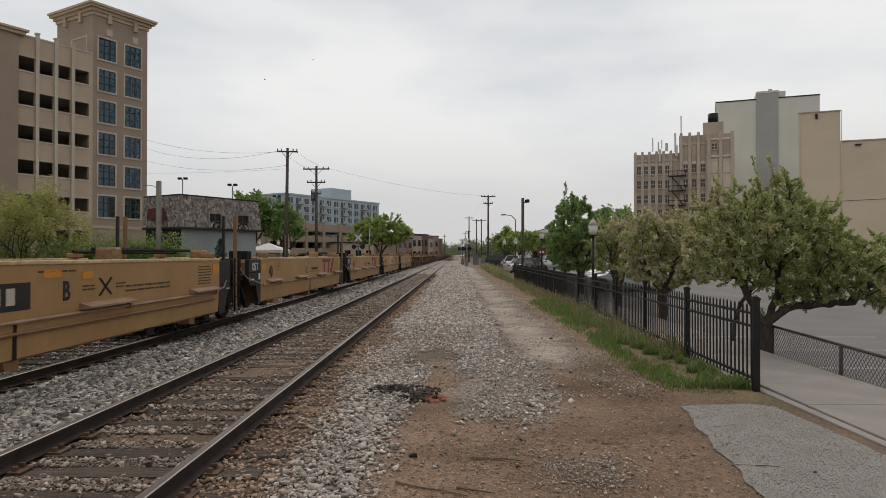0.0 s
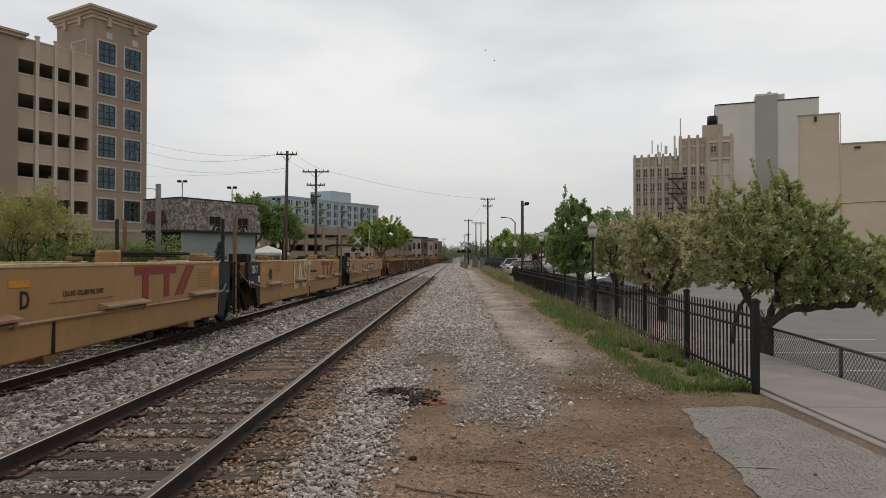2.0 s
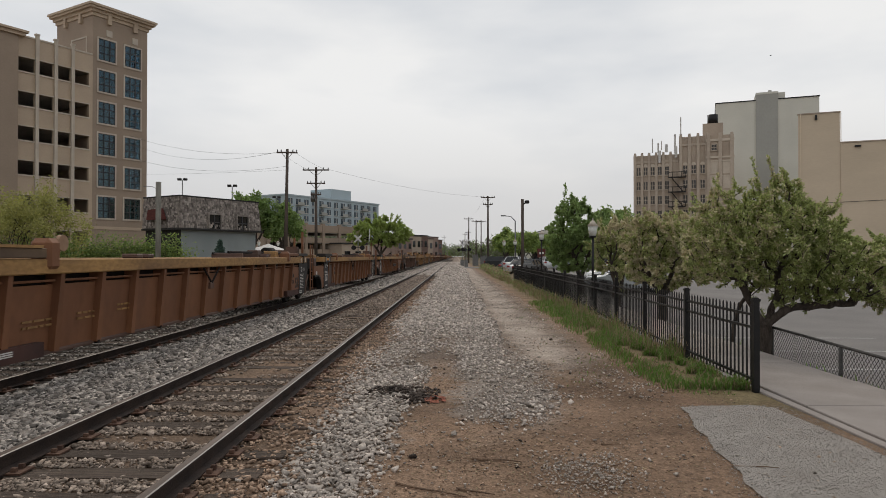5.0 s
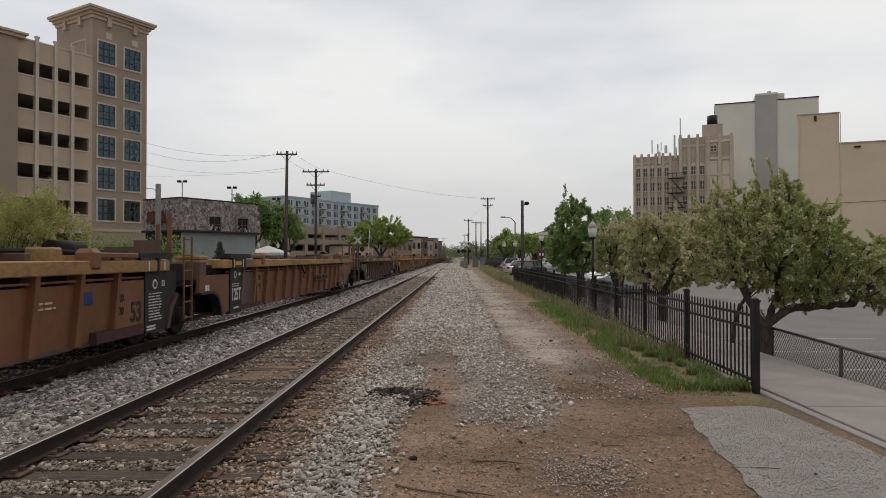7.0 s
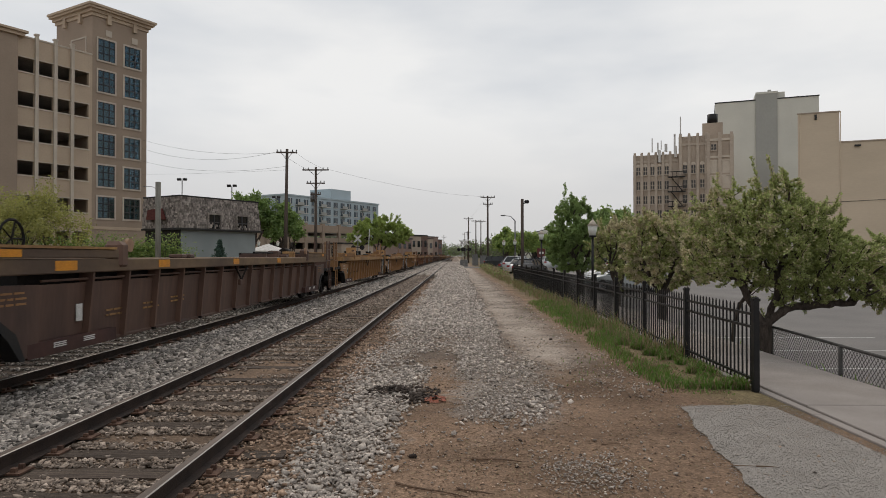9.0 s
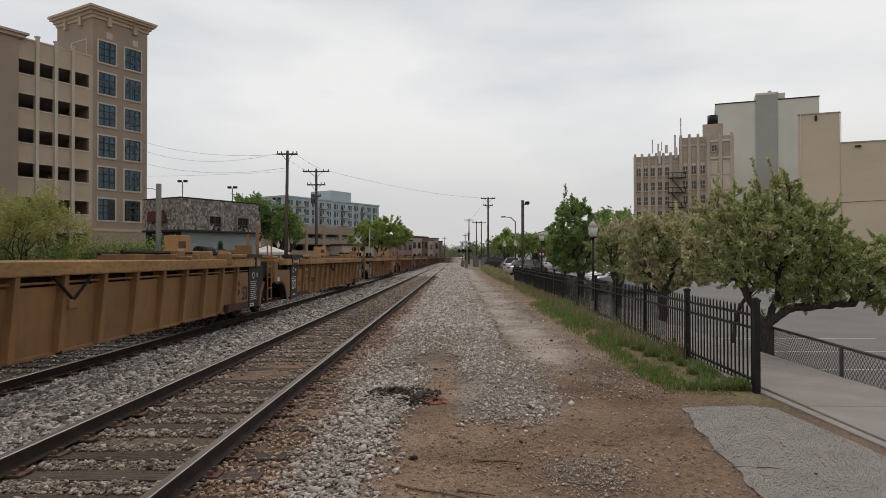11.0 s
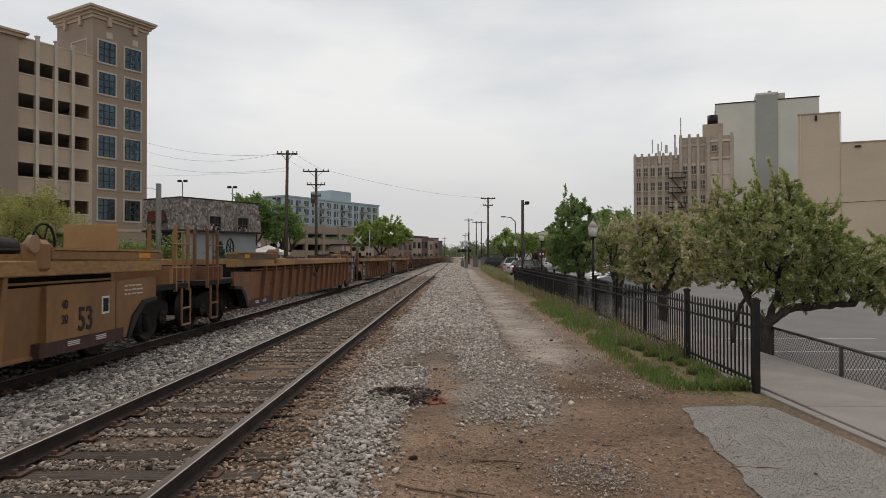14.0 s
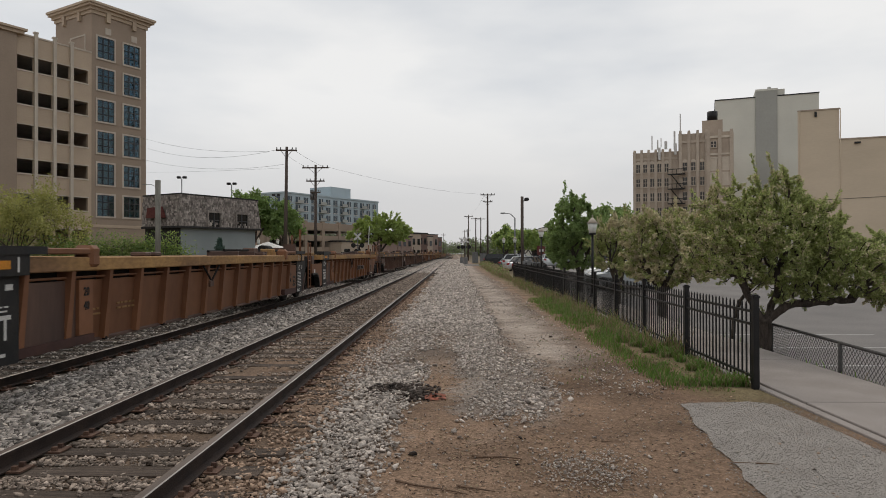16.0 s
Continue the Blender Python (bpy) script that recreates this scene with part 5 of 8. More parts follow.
        for q in (0.55, 1.25):
            side_bars(u, "stencil", M_WHITE, 1.464, *[(y - o * q - 0.14, y - o * q + 0.14, z0, z0 + 0.014) for z0 in (0.5, 0.525, 0.55)])
        side_bars(u, "orange_patch", M_ORANGE, 1.562, (y + o * 0.6 - 0.2, y + o * 0.6 + 0.2, 1.68, 1.77))
        fine_print(u, M_YELLOW_DIRTY if mat is not M_YELLOW_DIRTY else M_TRIM, 1.462, min(y + o * 0.15, y + o * 0.75), max(y + o * 0.15, y + o * 0.75), 1.1, 1.3, 3, 31)
        if mat is not M_YELLOW_DIRTY:
            continue
        part("placard", boxes((1.455, 1.466, y - o * 0.42 - 0.1, y - o * 0.42 + 0.1, 0.86, 1.12)), M_WHITE, u)
        part("placard_face", boxes((1.46, 1.469, y - o * 0.42 - 0.075, y - o * 0.42 + 0.075, 0.89, 1.09)), M_GRIME_SHADE, u)
    # faded panel marks
    mid = (a + b) / 2
    if marks == "M":
        part("blue_smear", boxes((1.36, 1.402, b - 2.55, b - 2.3, 1.02, 1.2)), M_BLUE_SMEAR, u)
        fine_print(u, M_CHALK, 1.395, b - 3.6, b - 3.2, 1.02, 1.16, 2, 47)
    if marks == "Y":
        y = mid + 1.2
        shapes = [[(y, 1.02), (y + 1.9, 1.02), (y + 1.9, 1.22), (y, 1.22)]]
        shapes += [[(y + q, 0.55), (y + q + 0.25, 0.55), (y + q + 0.25, 1.02), (y + q, 1.02)] for q in (0.3, 1.35)]
        shapes += [[(y + 2.1 + q, 0.55), (y + 2.3 + q, 0.55), (y + 2.8 + q, 1.22), (y + 2.6 + q, 1.22)] for q in (0.0, 0.4)]
        for shape in shapes:
            mark = prism_side(shape, 1.392, 1.3985)
            for v in mark.verts:
                v.co.x += (v.co.z - 1.32) * 0.0618
            part("red_mark", mark, M_RED_FADED, u)
        fine_print(u, M_GRIME_SHADE, 1.542, mid + 1, mid + 2.6, 1.53, 1.6, 1, 41)
    if end_rear and black_ends:
        part("number_board", boxes((1.495, 1.525, mid + 1.2, mid + 3.6, 0.85, 1.07)), dirty, u)
        side_bars(u, "number_bars", M_GRIME_SHADE, 1.526, *[(mid + 1.35 + 0.2 * k, mid + 1.48 + 0.2 * k, 0.89, 1.03) for k in range(10) if k != 4])
        part("number_backing", boxes((1.27, 1.455, b - 1.85, b - 0.12, 0.5, 1.33)), mat, u)
        side_text(u, "53", 0.46, b - 0.95, 0.82, M_BLACK, 1.458)
        side_text(u, "40", 0.17, b - 1.45, 1.06, M_BLACK, 1.458)
        side_text(u, "20", 0.17, b - 1.45, 0.86, M_BLACK, 1.458)
        if mat is M_YELLOW_DIRTY:
            part("end_screen", boxes((0.05, 0.95, b + 0.87, b + 0.93, 1.2, 2.25), bevel=0.01), M_YELLOW, u)
    for k, (q, z0) in enumerate(((-6.6, 0.78), (-5.4, 0.8), (-4.3, 0.84))):
        fine_print(u, M_GRIME_SHADE if mat is M_YELLOW_DIRTY else M_CHORD, 1.385, mid + q, mid + q + 0.6, z0, z0 + 0.15, 2, 43 + k)
    if mat is M_MAROON_DARK:
        for q, w in ((0.3, 0.5), (3.3, 0.45), (7.2, 0.4), (11.0, 0.35)):
            part("orange_patch", boxes((1.538, 1.545, a + q, a + q + w, 1.5, 1.63)), M_ORANGE, u)
        side_bars(u, "stencil", M_WHITE, 1.385, (a + 1.05, a + 1.2, 0.78, 1.02))
    return u


def place(unit, s):
    """Where a unit's front joint stands at the start; motions() sets it rolling."""
    unit.matrix_basis = pose(TRAIN_TRACK, s, 0)
    UNITS.append((unit, s))
    return unit


def build_train():
    yl, ml = "dull yellow smooth-sided well car, empty, rolling on the track", "faded maroon rib-sided well car, empty, rolling on the track"
    joints = [-1.6, 15.9, 31.0, 46.1, 61.1, 78.6]
    for k in range(5):
        u = smooth_unit(joints[k + 1] - joints[k], k == 0, k == 4, yl, "BCDEA"[k])
        add_truck(u, 0 if k else 1.9)
        if k == 4:
            add_truck(u, joints[5] - joints[4] - 1.9)
        place(u, joints[k])

    def cars(joints, mat, dirty, label, black, marks):
        n = len(joints) - 1
        for k in range(n):
            ln = joints[k + 1] - joints[k]
            u = ribbed_unit(ln, k == 0, k == n - 1, mat, dirty, label, black, marks[k])
            add_truck(u, 0 if k else 1.9)
            if k == n - 1:
                add_truck(u, ln - 1.9)
            place(u, joints[k])
    cars(MAROON_JOINTS, M_MAROON, M_MAROON_DARK, ml, True, " MB")
    cars(DARK_JOINTS, M_MAROON_DARK, M_MAROON_DARK, "dark brown rib-sided single well car, empty, rolling on the track", False, " ")
    cars(YELLOW_JOINTS, M_YELLOW_DIRTY, M_YELLOW_DIRTY, "grimy yellow rib-sided well car, empty, rolling on the track", True, " Y ")
    cars(REAR_JOINTS, M_MAROON, M_MAROON_DARK, ml, True, "   ")
    s = REAR_JOINTS[-1]
    for k in range(3):
        cars([s, s + 21.6, s + 40.9, s + 62.6], (M_MAROON_DARK, M_MAROON, M_YELLOW_DIRTY)[k], M_MAROON_DARK, (ml, ml, "grimy yellow rib-sided well car, empty, rolling on the track")[k], k != 0, "   ")
        s += 62.6
    # the tail of the train, never near
    paints = ((M_MAROON, ml), (M_YELLOW_DIRTY, "grimy yellow rib-sided well car, empty, rolling on the track"), (M_MAROON_DARK, ml))
    for k in range(20):
        mat, label = paints[(k // 3) % 3]
        u = thing("well_car", label, "rail car", "units of the freight train")
        for sx in (-1, 1):
            part("side_panel", sx_box(sx, 1.3, 1.4, 1.9, 18.4, 0.36, 1.47), mat, u)
            part("top_chord", sx_box(sx, 1.28, 1.54, 1.6, 18.6, 1.46, 1.655), M_CHORD, u)
        open_floor(u, 1.9, 18.4, 1.29, 0.36, 0.42, mat)
        part("end_deck", boxes((-1.35, 1.35, 0.1, 1.9, 1.1, 1.24), (-1.35, 1.35, 18.4, 19.9, 1.1, 1.24)), M_GRIME_SHADE, u)
        part("post", boxes((1.2, 1.3, 0.2, 0.3, 1.2, 2.3)), mat, u)
        mesh_part("truck", TRUCK, M_GRIME_SHADE, u).matrix_basis = pose(0, 0, RAIL_TOP - BED_DROP)
        place(u, s)
        s += 20.6


# where the joints and couplers of each car stand at the start
MAROON_JOINTS = [78.6, 99.6, 118.8, 140.8]
DARK_JOINTS = [140.8, 164.3]
YELLOW_JOINTS = [164.3, 184.8, 203.8, 225.0]
REAR_JOINTS = [225.0, 246.4, 265.4, 286.9]
build_train()


# ---- walk, fences ----
def build_walk():
    w = thing("concrete_walk", "pale concrete walk of slabs beside the iron fence", "pavement", kind="structure")
    slab = mesh_of("slab", boxes((0, 1.42, 0.006, 1.494, -0.12, 0.0), bevel=0.008), M_CONCRETE)
    for k in range(34):
        ob = mesh_part("slab", slab, M_CONCRETE, w)
        ob.matrix_basis = pose(3.86 + 0.0035 * k, -3 + 1.5 * k, 0.035 + 0.004 * math.sin(k * 2.1), 0, 0, -0.2)
    edge = mesh_of("edging", boxes((0, 0.1, 0.004, 1.496, -0.12, 0.0), bevel=0.006), M_CONCRETE)
    for k in range(9):
        ob = mesh_part("edging", edge, M_CONCRETE, w)
        ob.matrix_basis = pose(3.75, -3.4 + 1.5 * k, 0.025)
    bm = bmesh.new()
    rnd = random.Random(4)
    left = [(1.405 + 0.148 * y + 0.02 * math.sin(y * 1.7) + 0.015 * math.sin(y * 7.3) + rnd.uniform(-0.014, 0.014), y) for y in [k * 0.1 - 3 for k in range(106)]]
    top = [(x, 7.62 + rnd.uniform(-0.05, 0.05)) for x in (2.75, 3.05, 3.3)] + [(3.52, 7.5)]
    vs = [bm.verts.new((x, y, 0.012)) for x, y in left + top + [(3.6, 6.2), (3.6, -3)]]
    bm.faces.new(vs)
    bmesh.ops.recalc_face_normals(bm, faces=bm.faces)
    if bm.faces[:][0].normal.z < 0:
        bmesh.ops.reverse_faces(bm, faces=bm.faces)
    tagged(part("asphalt_path", bm, M_PATCH), "crumbling grey asphalt path joining the concrete walk", "path", kind="structure")


build_walk()


def fence_x(y):
    return 3.535 + 0.022 * min(y, 18.0)


def build_fence():
    f = thing("iron_fence", "black iron picket fence along the concrete walk", "fence")
    post = mesh_of("post", boxes((-0.036, 0.036, -0.036, 0.036, -0.05, 1.13), (-0.046, 0.046, -0.046, 0.046, 1.13, 1.16), (-0.03, 0.03, -0.03, 0.03, 1.16, 1.175)), M_IRON)
    picket = mesh_of("picket", boxes((-0.009, 0.009, -0.009, 0.009, 0.07, 1.06), (-0.005, 0.005, -0.005, 0.005, 1.06, 1.08)), M_IRON)
    rail = mesh_of("rail", boxes((-0.018, 0.018, 0, 2.65, -0.016, 0.016)), M_IRON)
    y, count = 8.39, 0
    n = 15
    for k in range(n):
        x = fence_x(y)
        p = mesh_part("post", post, M_IRON, f)
        p.matrix_basis = pose(x, y, 0)
        if k < n - 1:
            x2 = fence_x(y + 2.65)
            turn = -math.degrees(math.atan2(x2 - x, 2.65))
            for z in (0.15, 0.80, 0.96):
                r = mesh_part("rail", rail, M_IRON, f)
                r.matrix_basis = pose(x, y, z, 0, 0, turn)
            for i in range(1, 20):
                yy = y + 2.65 * i / 20
                q = mesh_part("picket", picket, M_IRON, f)
                q.matrix_basis = pose(fence_x(yy), yy, 0)
        y += 2.65


build_fence()


M_WIRE = material("dull_weathered_wire", (0.085, 0.08, 0.075), (0.05, 0.046, 0.043), 0.7, 0.2, scale=6, bump=0)


def build_chain_fence():
    c = thing("chain_link_fence", "grey chain-link fence along the sunken parking lot", "fence", m=pose(5.75, 12.3, 0, 0, 0, -5.2))
    x0 = 0.0
    ys = [-2.6 * k for k in range(3)]
    top, base = 0.40, -0.55
    for y in ys:
        part("post", tubes(((x0, y, base), (x0, y, top + 0.02), 0.03)), M_WIRE, c)
    part("top_rail", tubes(((x0, ys[-1], top), (x0, ys[0], top), 0.022)), M_WIRE, c)
    bm = bmesh.new()
    pitch, h = 0.09, top - base - 0.05
    span = ys[0] - ys[-1]
    for o in (-1, 1):
        k = -h
        while k < span + h:
            a, b = (k, 0.0), (k + h, h)
            lo, hi = max(0.0, a[0]), min(span, b[0])
            if hi > lo:
                ya, yb = (ys[-1] + lo, ys[-1] + hi) if o > 0 else (ys[0] - lo, ys[0] - hi)
                tube(bm, (x0 + 0.03, ya, base + 0.04 + lo - k), (x0 + 0.03, yb, base + 0.04 + hi - k), 0.004, sides=3, caps=False)
            k += pitch
    tagged(part("wire_mesh", bm, M_WIRE, c), kind="stuff")


build_chain_fence()

M_LINE = material("faded_lot_paint", (0.50, 0.49, 0.47), (0.3, 0.29, 0.28), 0.85, scale=3, fine=25, bump=0)


def build_lot_lines():
    for k in range(7):
        y = 9.0 + 2.75 * k
        z = lot_height(y)
        tagged(part("lot_line", boxes((7.4, 12.4, y, y + 0.1, z + 0.013, z + 0.017)), M_LINE), "faded white parking bay line on the asphalt", "parking line", "bay lines", "structure")
    for k in range(6):
        y = 9.0 + 2.75 * k
        z = lot_height(y)
        tagged(part("lot_line", boxes((18.5, 23.5, y, y + 0.1, z + 0.013, z + 0.017)), M_LINE), "faded white parking bay line on the asphalt", "parking line", "bay lines", "structure")


build_lot_lines()

# ---- plants ----
def leaf_material(name, base, light, vary=0.35):
    m = material(name, base, tuple(c * 0.7 for c in base), 0.6, scale=2.5, fine=30, bump=0, vary=vary, spec=0.25)
    n, l = m.node_tree.nodes, m.node_tree.links
    b = n["Principled BSDF"]
    tr, mix = n.new("ShaderNodeBsdfTranslucent"), n.new("ShaderNodeMixShader")
    tr.inputs["Color"].default_value = (*light, 1)
    mix.inputs["Fac"].default_value = 0.32
    out = next(x for x in n if x.type == "OUTPUT_MATERIAL")
    l.new(b.outputs[0], mix.inputs[1])
    l.new(tr.outputs[0], mix.inputs[2])
    l.new(mix.outputs[0], out.inputs["Surface"])
    return m


M_CRAB = leaf_material("crabapple_leaf", (0.39, 0.43, 0.175), (0.45, 0.51, 0.17), 0.65)
M_BLOSSOM = leaf_material("cream_blossom", (0.68, 0.60, 0.40), (0.62, 0.55, 0.34), 0.3)
M_MAPLE = leaf_material("maple_leaf", (0.26, 0.35, 0.135), (0.31, 0.43, 0.13), 0.55)
M_SPRING = leaf_material("fresh_yellow_green_leaf", (0.37, 0.365, 0.13), (0.42, 0.42, 0.11))
M_HEDGE = leaf_material("hedge_leaf", (0.19, 0.28, 0.095), (0.24, 0.35, 0.08))
M_LOCUST = leaf_material("locust_leaf", (0.36, 0.44, 0.14), (0.41, 0.52, 0.13))
M_SPRUCE = leaf_material("blue_green_needles", (0.10, 0.16, 0.13), (0.08, 0.13, 0.10))
# distance haze is mixed into this greyed leaf colour
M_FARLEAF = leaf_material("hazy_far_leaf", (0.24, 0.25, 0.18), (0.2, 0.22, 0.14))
M_GRASS = leaf_material("spring_grass", (0.135, 0.23, 0.055), (0.18, 0.30, 0.05), 0.45)
M_DRYGRASS = leaf_material("dry_grass", (0.33, 0.26, 0.155), (0.28, 0.21, 0.12), 0.4)


def leaves_mesh(name, points, size, mats, shares, rs, along=1.7, aim=None, pick=None):
    """Folded leaf blades, each an island of two triangles, at the given points."""
    n = len(points)
    p = np.asarray(points)
    d = rs.normal(size=(n, 3))
    d[:, 2] *= 0.7
    if aim is not None:
        d = np.array(aim)
    d /= np.linalg.norm(d, axis=1)[:, None]
    s = np.cross(d, rs.normal(size=(n, 3)))
    s /= np.linalg.norm(s, axis=1)[:, None] + 1e-9
    up = np.cross(d, s)
    ln = size * along * rs.uniform(0.6, 1.3, n)[:, None]
    wd = size * 0.5 * rs.uniform(0.7, 1.2, n)[:, None]
    v = np.stack([p, p + d * ln * 0.5 + s * wd + up * wd * 0.35, p + d * ln, p + d * ln * 0.5 - s * wd + up * wd * 0.35], axis=1).reshape(-1, 3)
    idx = np.arange(n)[:, None] * 4
    faces = np.concatenate([idx + np.array([[0, 1, 2]]), idx + np.array([[0, 2, 3]])], axis=1).reshape(-1, 3)
    me = bpy.data.meshes.new(name)
    me.vertices.add(len(v))
    me.vertices.foreach_set("co", v.ravel())
    me.loops.add(len(faces) * 3)
    me.loops.foreach_set("vertex_index", faces.ravel())
    me.polygons.add(len(faces))
    me.polygons.foreach_set("loop_start", np.arange(len(faces)) * 3)
    if pick is None:
        pick = rs.choice(len(mats), size=n, p=shares)
    me.polygons.foreach_set("material_index", np.repeat(pick, 2))
    for m in mats:
        me.materials.append(m)
    me.update(calc_edges=True)
    return me


def tree(name, label, x, y, z, height, radius, trunk_r, fork, limbs, depth, leaves, size, mats, shares, seed, flat=1.0, lift=0.45, lean=(0, 0), spread=0.5, group="", shoots=0):
    rnd, rs = random.Random(seed), np.random.RandomState(seed)
    t = thing(name, label, "tree", group, m=pose(x, y, z))
    bm, tips = bmesh.new(), []
    centre = Vector((lean[0], lean[1], fork + (height - fork) * 0.42))
    rad = Vector((radius, radius, (height - fork) * 0.58))

    def inside(p):
        q = p - centre
        return (q.x / rad.x) ** 2 + (q.y / rad.y) ** 2 + (q.z / rad.z) ** 2

    def branch(p, d, length, r, level):
        steps = 3
        for k in range(steps):
            d2 = (d + Vector((rnd.gauss(0, 0.16), rnd.gauss(0, 0.16), rnd.gauss(0.03, 0.12)))).normalized()
            q = p + d2 * (length / steps)
            if inside(q) > 1.1 and level > 0:
                d2 = (d2 * 0.4 + (centre - q).normalized() * 0.2 + Vector((0, 0, 0.25))).normalized()
                q = p + d2 * (length / steps) * 0.6
            r2 = r * 0.84
            tube(bm, p, q, r, r2, sides=7 if level == 0 else (5 if level < 3 else 3), caps=False)
            p, d, r = q, d2, r2
            if level >= depth - 2:
                tips.append((p.copy(), level))
        if level < depth:
            kids = 3 if level < 2 else 2
            for i in range(kids):
                a = rnd.uniform(0, 6.283)
                side = Vector((math.cos(a), math.sin(a), rnd.uniform(-0.25, 0.7) * flat))
                branch(p, (d * 0.75 + side * rnd.uniform(0.5, 0.95)).normalized(), length * rnd.uniform(0.62, 0.85), r * 0.72, level + 1)

    p0, p1 = Vector((0, 0, -0.15)), Vector((lean[0] * 0.12, lean[1] * 0.12, fork))
    mid = (p0 + p1) / 2 + Vector((rnd.uniform(-0.05, 0.05), rnd.uniform(-0.05, 0.05), 0))
    tube(bm, p0, p0 + Vector((0, 0, 0.2)), trunk_r * 1.5, trunk_r * 1.1, sides=9, caps=False)
    tube(bm, p0 + Vector((0, 0, 0.2)), mid, trunk_r * 1.1, trunk_r, sides=9, caps=False)
    tube(bm, mid, p1, trunk_r, trunk_r * 0.9, sides=9, caps=False)
    for i in range(limbs):
        a = 6.283 * i / limbs + rnd.uniform(-0.4, 0.4)
        d = Vector((math.cos(a), math.sin(a), lift + rnd.uniform(-0.15, 0.5))).normalized()
        branch(p1 - Vector((0, 0, rnd.uniform(0, fork * 0.2))), d, radius * spread * rnd.uniform(0.8, 1.1), trunk_r * 0.62, 0)
    branch(p1, Vector((0, 0, 1)), radius * spread * 0.8, trunk_r * 0.6, 0)
    pts = np.array([tuple(p) for p, l in tips])
    # fit the crown to its width and height
    mid_x, mid_y = np.median(pts[:, 0]), np.median(pts[:, 1])
    wide = np.percentile(np.hypot(pts[:, 0] - mid_x, pts[:, 1] - mid_y), 93)
    tall = np.percentile(pts[:, 2], 98) - fork
    kw, kh = radius / wide, (height - fork) / tall

    def fitted(px, py, pz):
        q = np.clip((pz - fork * 0.8) / 0.5, 0, 1)
        return px + q * ((px - mid_x) * (kw - 1) + lean[0] - mid_x), py + q * ((py - mid_y) * (kw - 1) + lean[1] - mid_y), np.where(pz > fork, fork + (pz - fork) * kh, pz)
    for v in bm.verts:
        fx, fy, fz = fitted(v.co.x, v.co.y, v.co.z)
        v.co = (float(fx), float(fy), float(fz))
    part("trunk", bm, M_BARK, t)
    pts = np.stack(fitted(pts[:, 0], pts[:, 1], pts[:, 2]), axis=1)
    keep = rs.randint(0, len(pts), leaves)
    if shoots:
        # upright young shoots on top of the crown
        top = pts[pts[:, 2] > np.percentile(pts[:, 2], 70)]
        sb, extra = bmesh.new(), []
        for k in range(shoots):
            p = Vector(top[rs.randint(len(top))])
            d = Vector((rs.normal(0, 0.35), rs.normal(0, 0.35), 1)).normalized()
            ln = rs.uniform(0.35, 0.8) * radius * 0.3
            tube(sb, p, p + d * ln, 0.012, 0.004, sides=3, caps=False)
            extra += [tuple(p + d * ln * q) for q in np.linspace(0.1, 1, 12)]
        tagged(part("twig_growth", sb, M_BARK, t), kind="stuff")
        pts = np.concatenate([pts, np.array(extra)])
        keep = np.concatenate([keep, len(pts) - 1 - rs.randint(0, len(extra), shoots * 45)])
    leaves = len(keep)
    spread_by = np.where(keep < len(tips), radius * 0.06, 0.03)[:, None]
    out = pts[keep] + rs.normal(size=(leaves, 3)) * spread_by
    me = leaves_mesh("crown", out, size, mats, shares, rs)
    mesh_part("crown", me, mats, t)
    return t


def grow(lobes, stems, rs, count, step, kill, reach, gap=0.0, up=0.12):
    """Twigs that grow from the stems into the air of the crown's lobes; gives nodes and their parents."""
    lobes = np.array(lobes)
    vol = lobes[:, 3] * lobes[:, 4] * lobes[:, 5]
    pick = rs.choice(len(lobes), count, p=vol / vol.sum())
    v = rs.normal(size=(count, 3))
    v *= (rs.rand(count) ** 0.38 / np.linalg.norm(v, axis=1))[:, None]
    air = lobes[pick, :3] + v * lobes[pick, 3:]
    air = air[[noise.noise(Vector(p) * 1.9) > gap - 0.32 for p in air]]
    nodes, parents = [], []
    for stem in stems:
        last = stem[0] if isinstance(stem[0], int) else -1
        for p in (stem[1:] if last >= 0 else stem):
            q = np.array(p, dtype=float)
            if last >= 0:
                a = nodes[last]
                k = max(1, int(np.linalg.norm(q - a) / step))
                for i in range(1, k + 1):
                    parents.append(last)
                    nodes.append(a + (q - a) * i / k + rs.normal(0, 0.012, 3) * (i < k))
                    last = len(nodes) - 1
            else:
                parents.append(-1)
                nodes.append(q)
                last = len(nodes) - 1
    near, dist = np.zeros(len(air), dtype=int), np.full(len(air), 1e9)
    done = 0
    for turn in range(90):
        fresh = np.array(nodes[done:])
        gapd = np.linalg.norm(air[:, None] - fresh[None], axis=2)
        best = gapd.argmin(axis=1)
        bd = gapd[np.arange(len(air)), best]
        closer = bd < dist
        near[closer], dist[closer] = best[closer] + done, bd[closer]
        keep = dist > kill
        air, near, dist = air[keep], near[keep], dist[keep]
        done = len(nodes)
        pull = dist < reach
        if len(air) == 0 or not pull.any():
            break
        at = np.array(nodes)
        heads = {}
        for i in np.nonzero(pull)[0]:
            heads.setdefault(near[i], []).append(i)
        for k, ids in heads.items():
            d = (air[ids] - at[k]) / dist[ids][:, None]
            d = d.sum(axis=0) / len(ids) + rs.normal(0, 0.12, 3) + (0, 0, up)
            nodes.append(at[k] + d / (np.linalg.norm(d) + 1e-9) * step)
            parents.append(int(k))
    return np.array(nodes), np.array(parents)


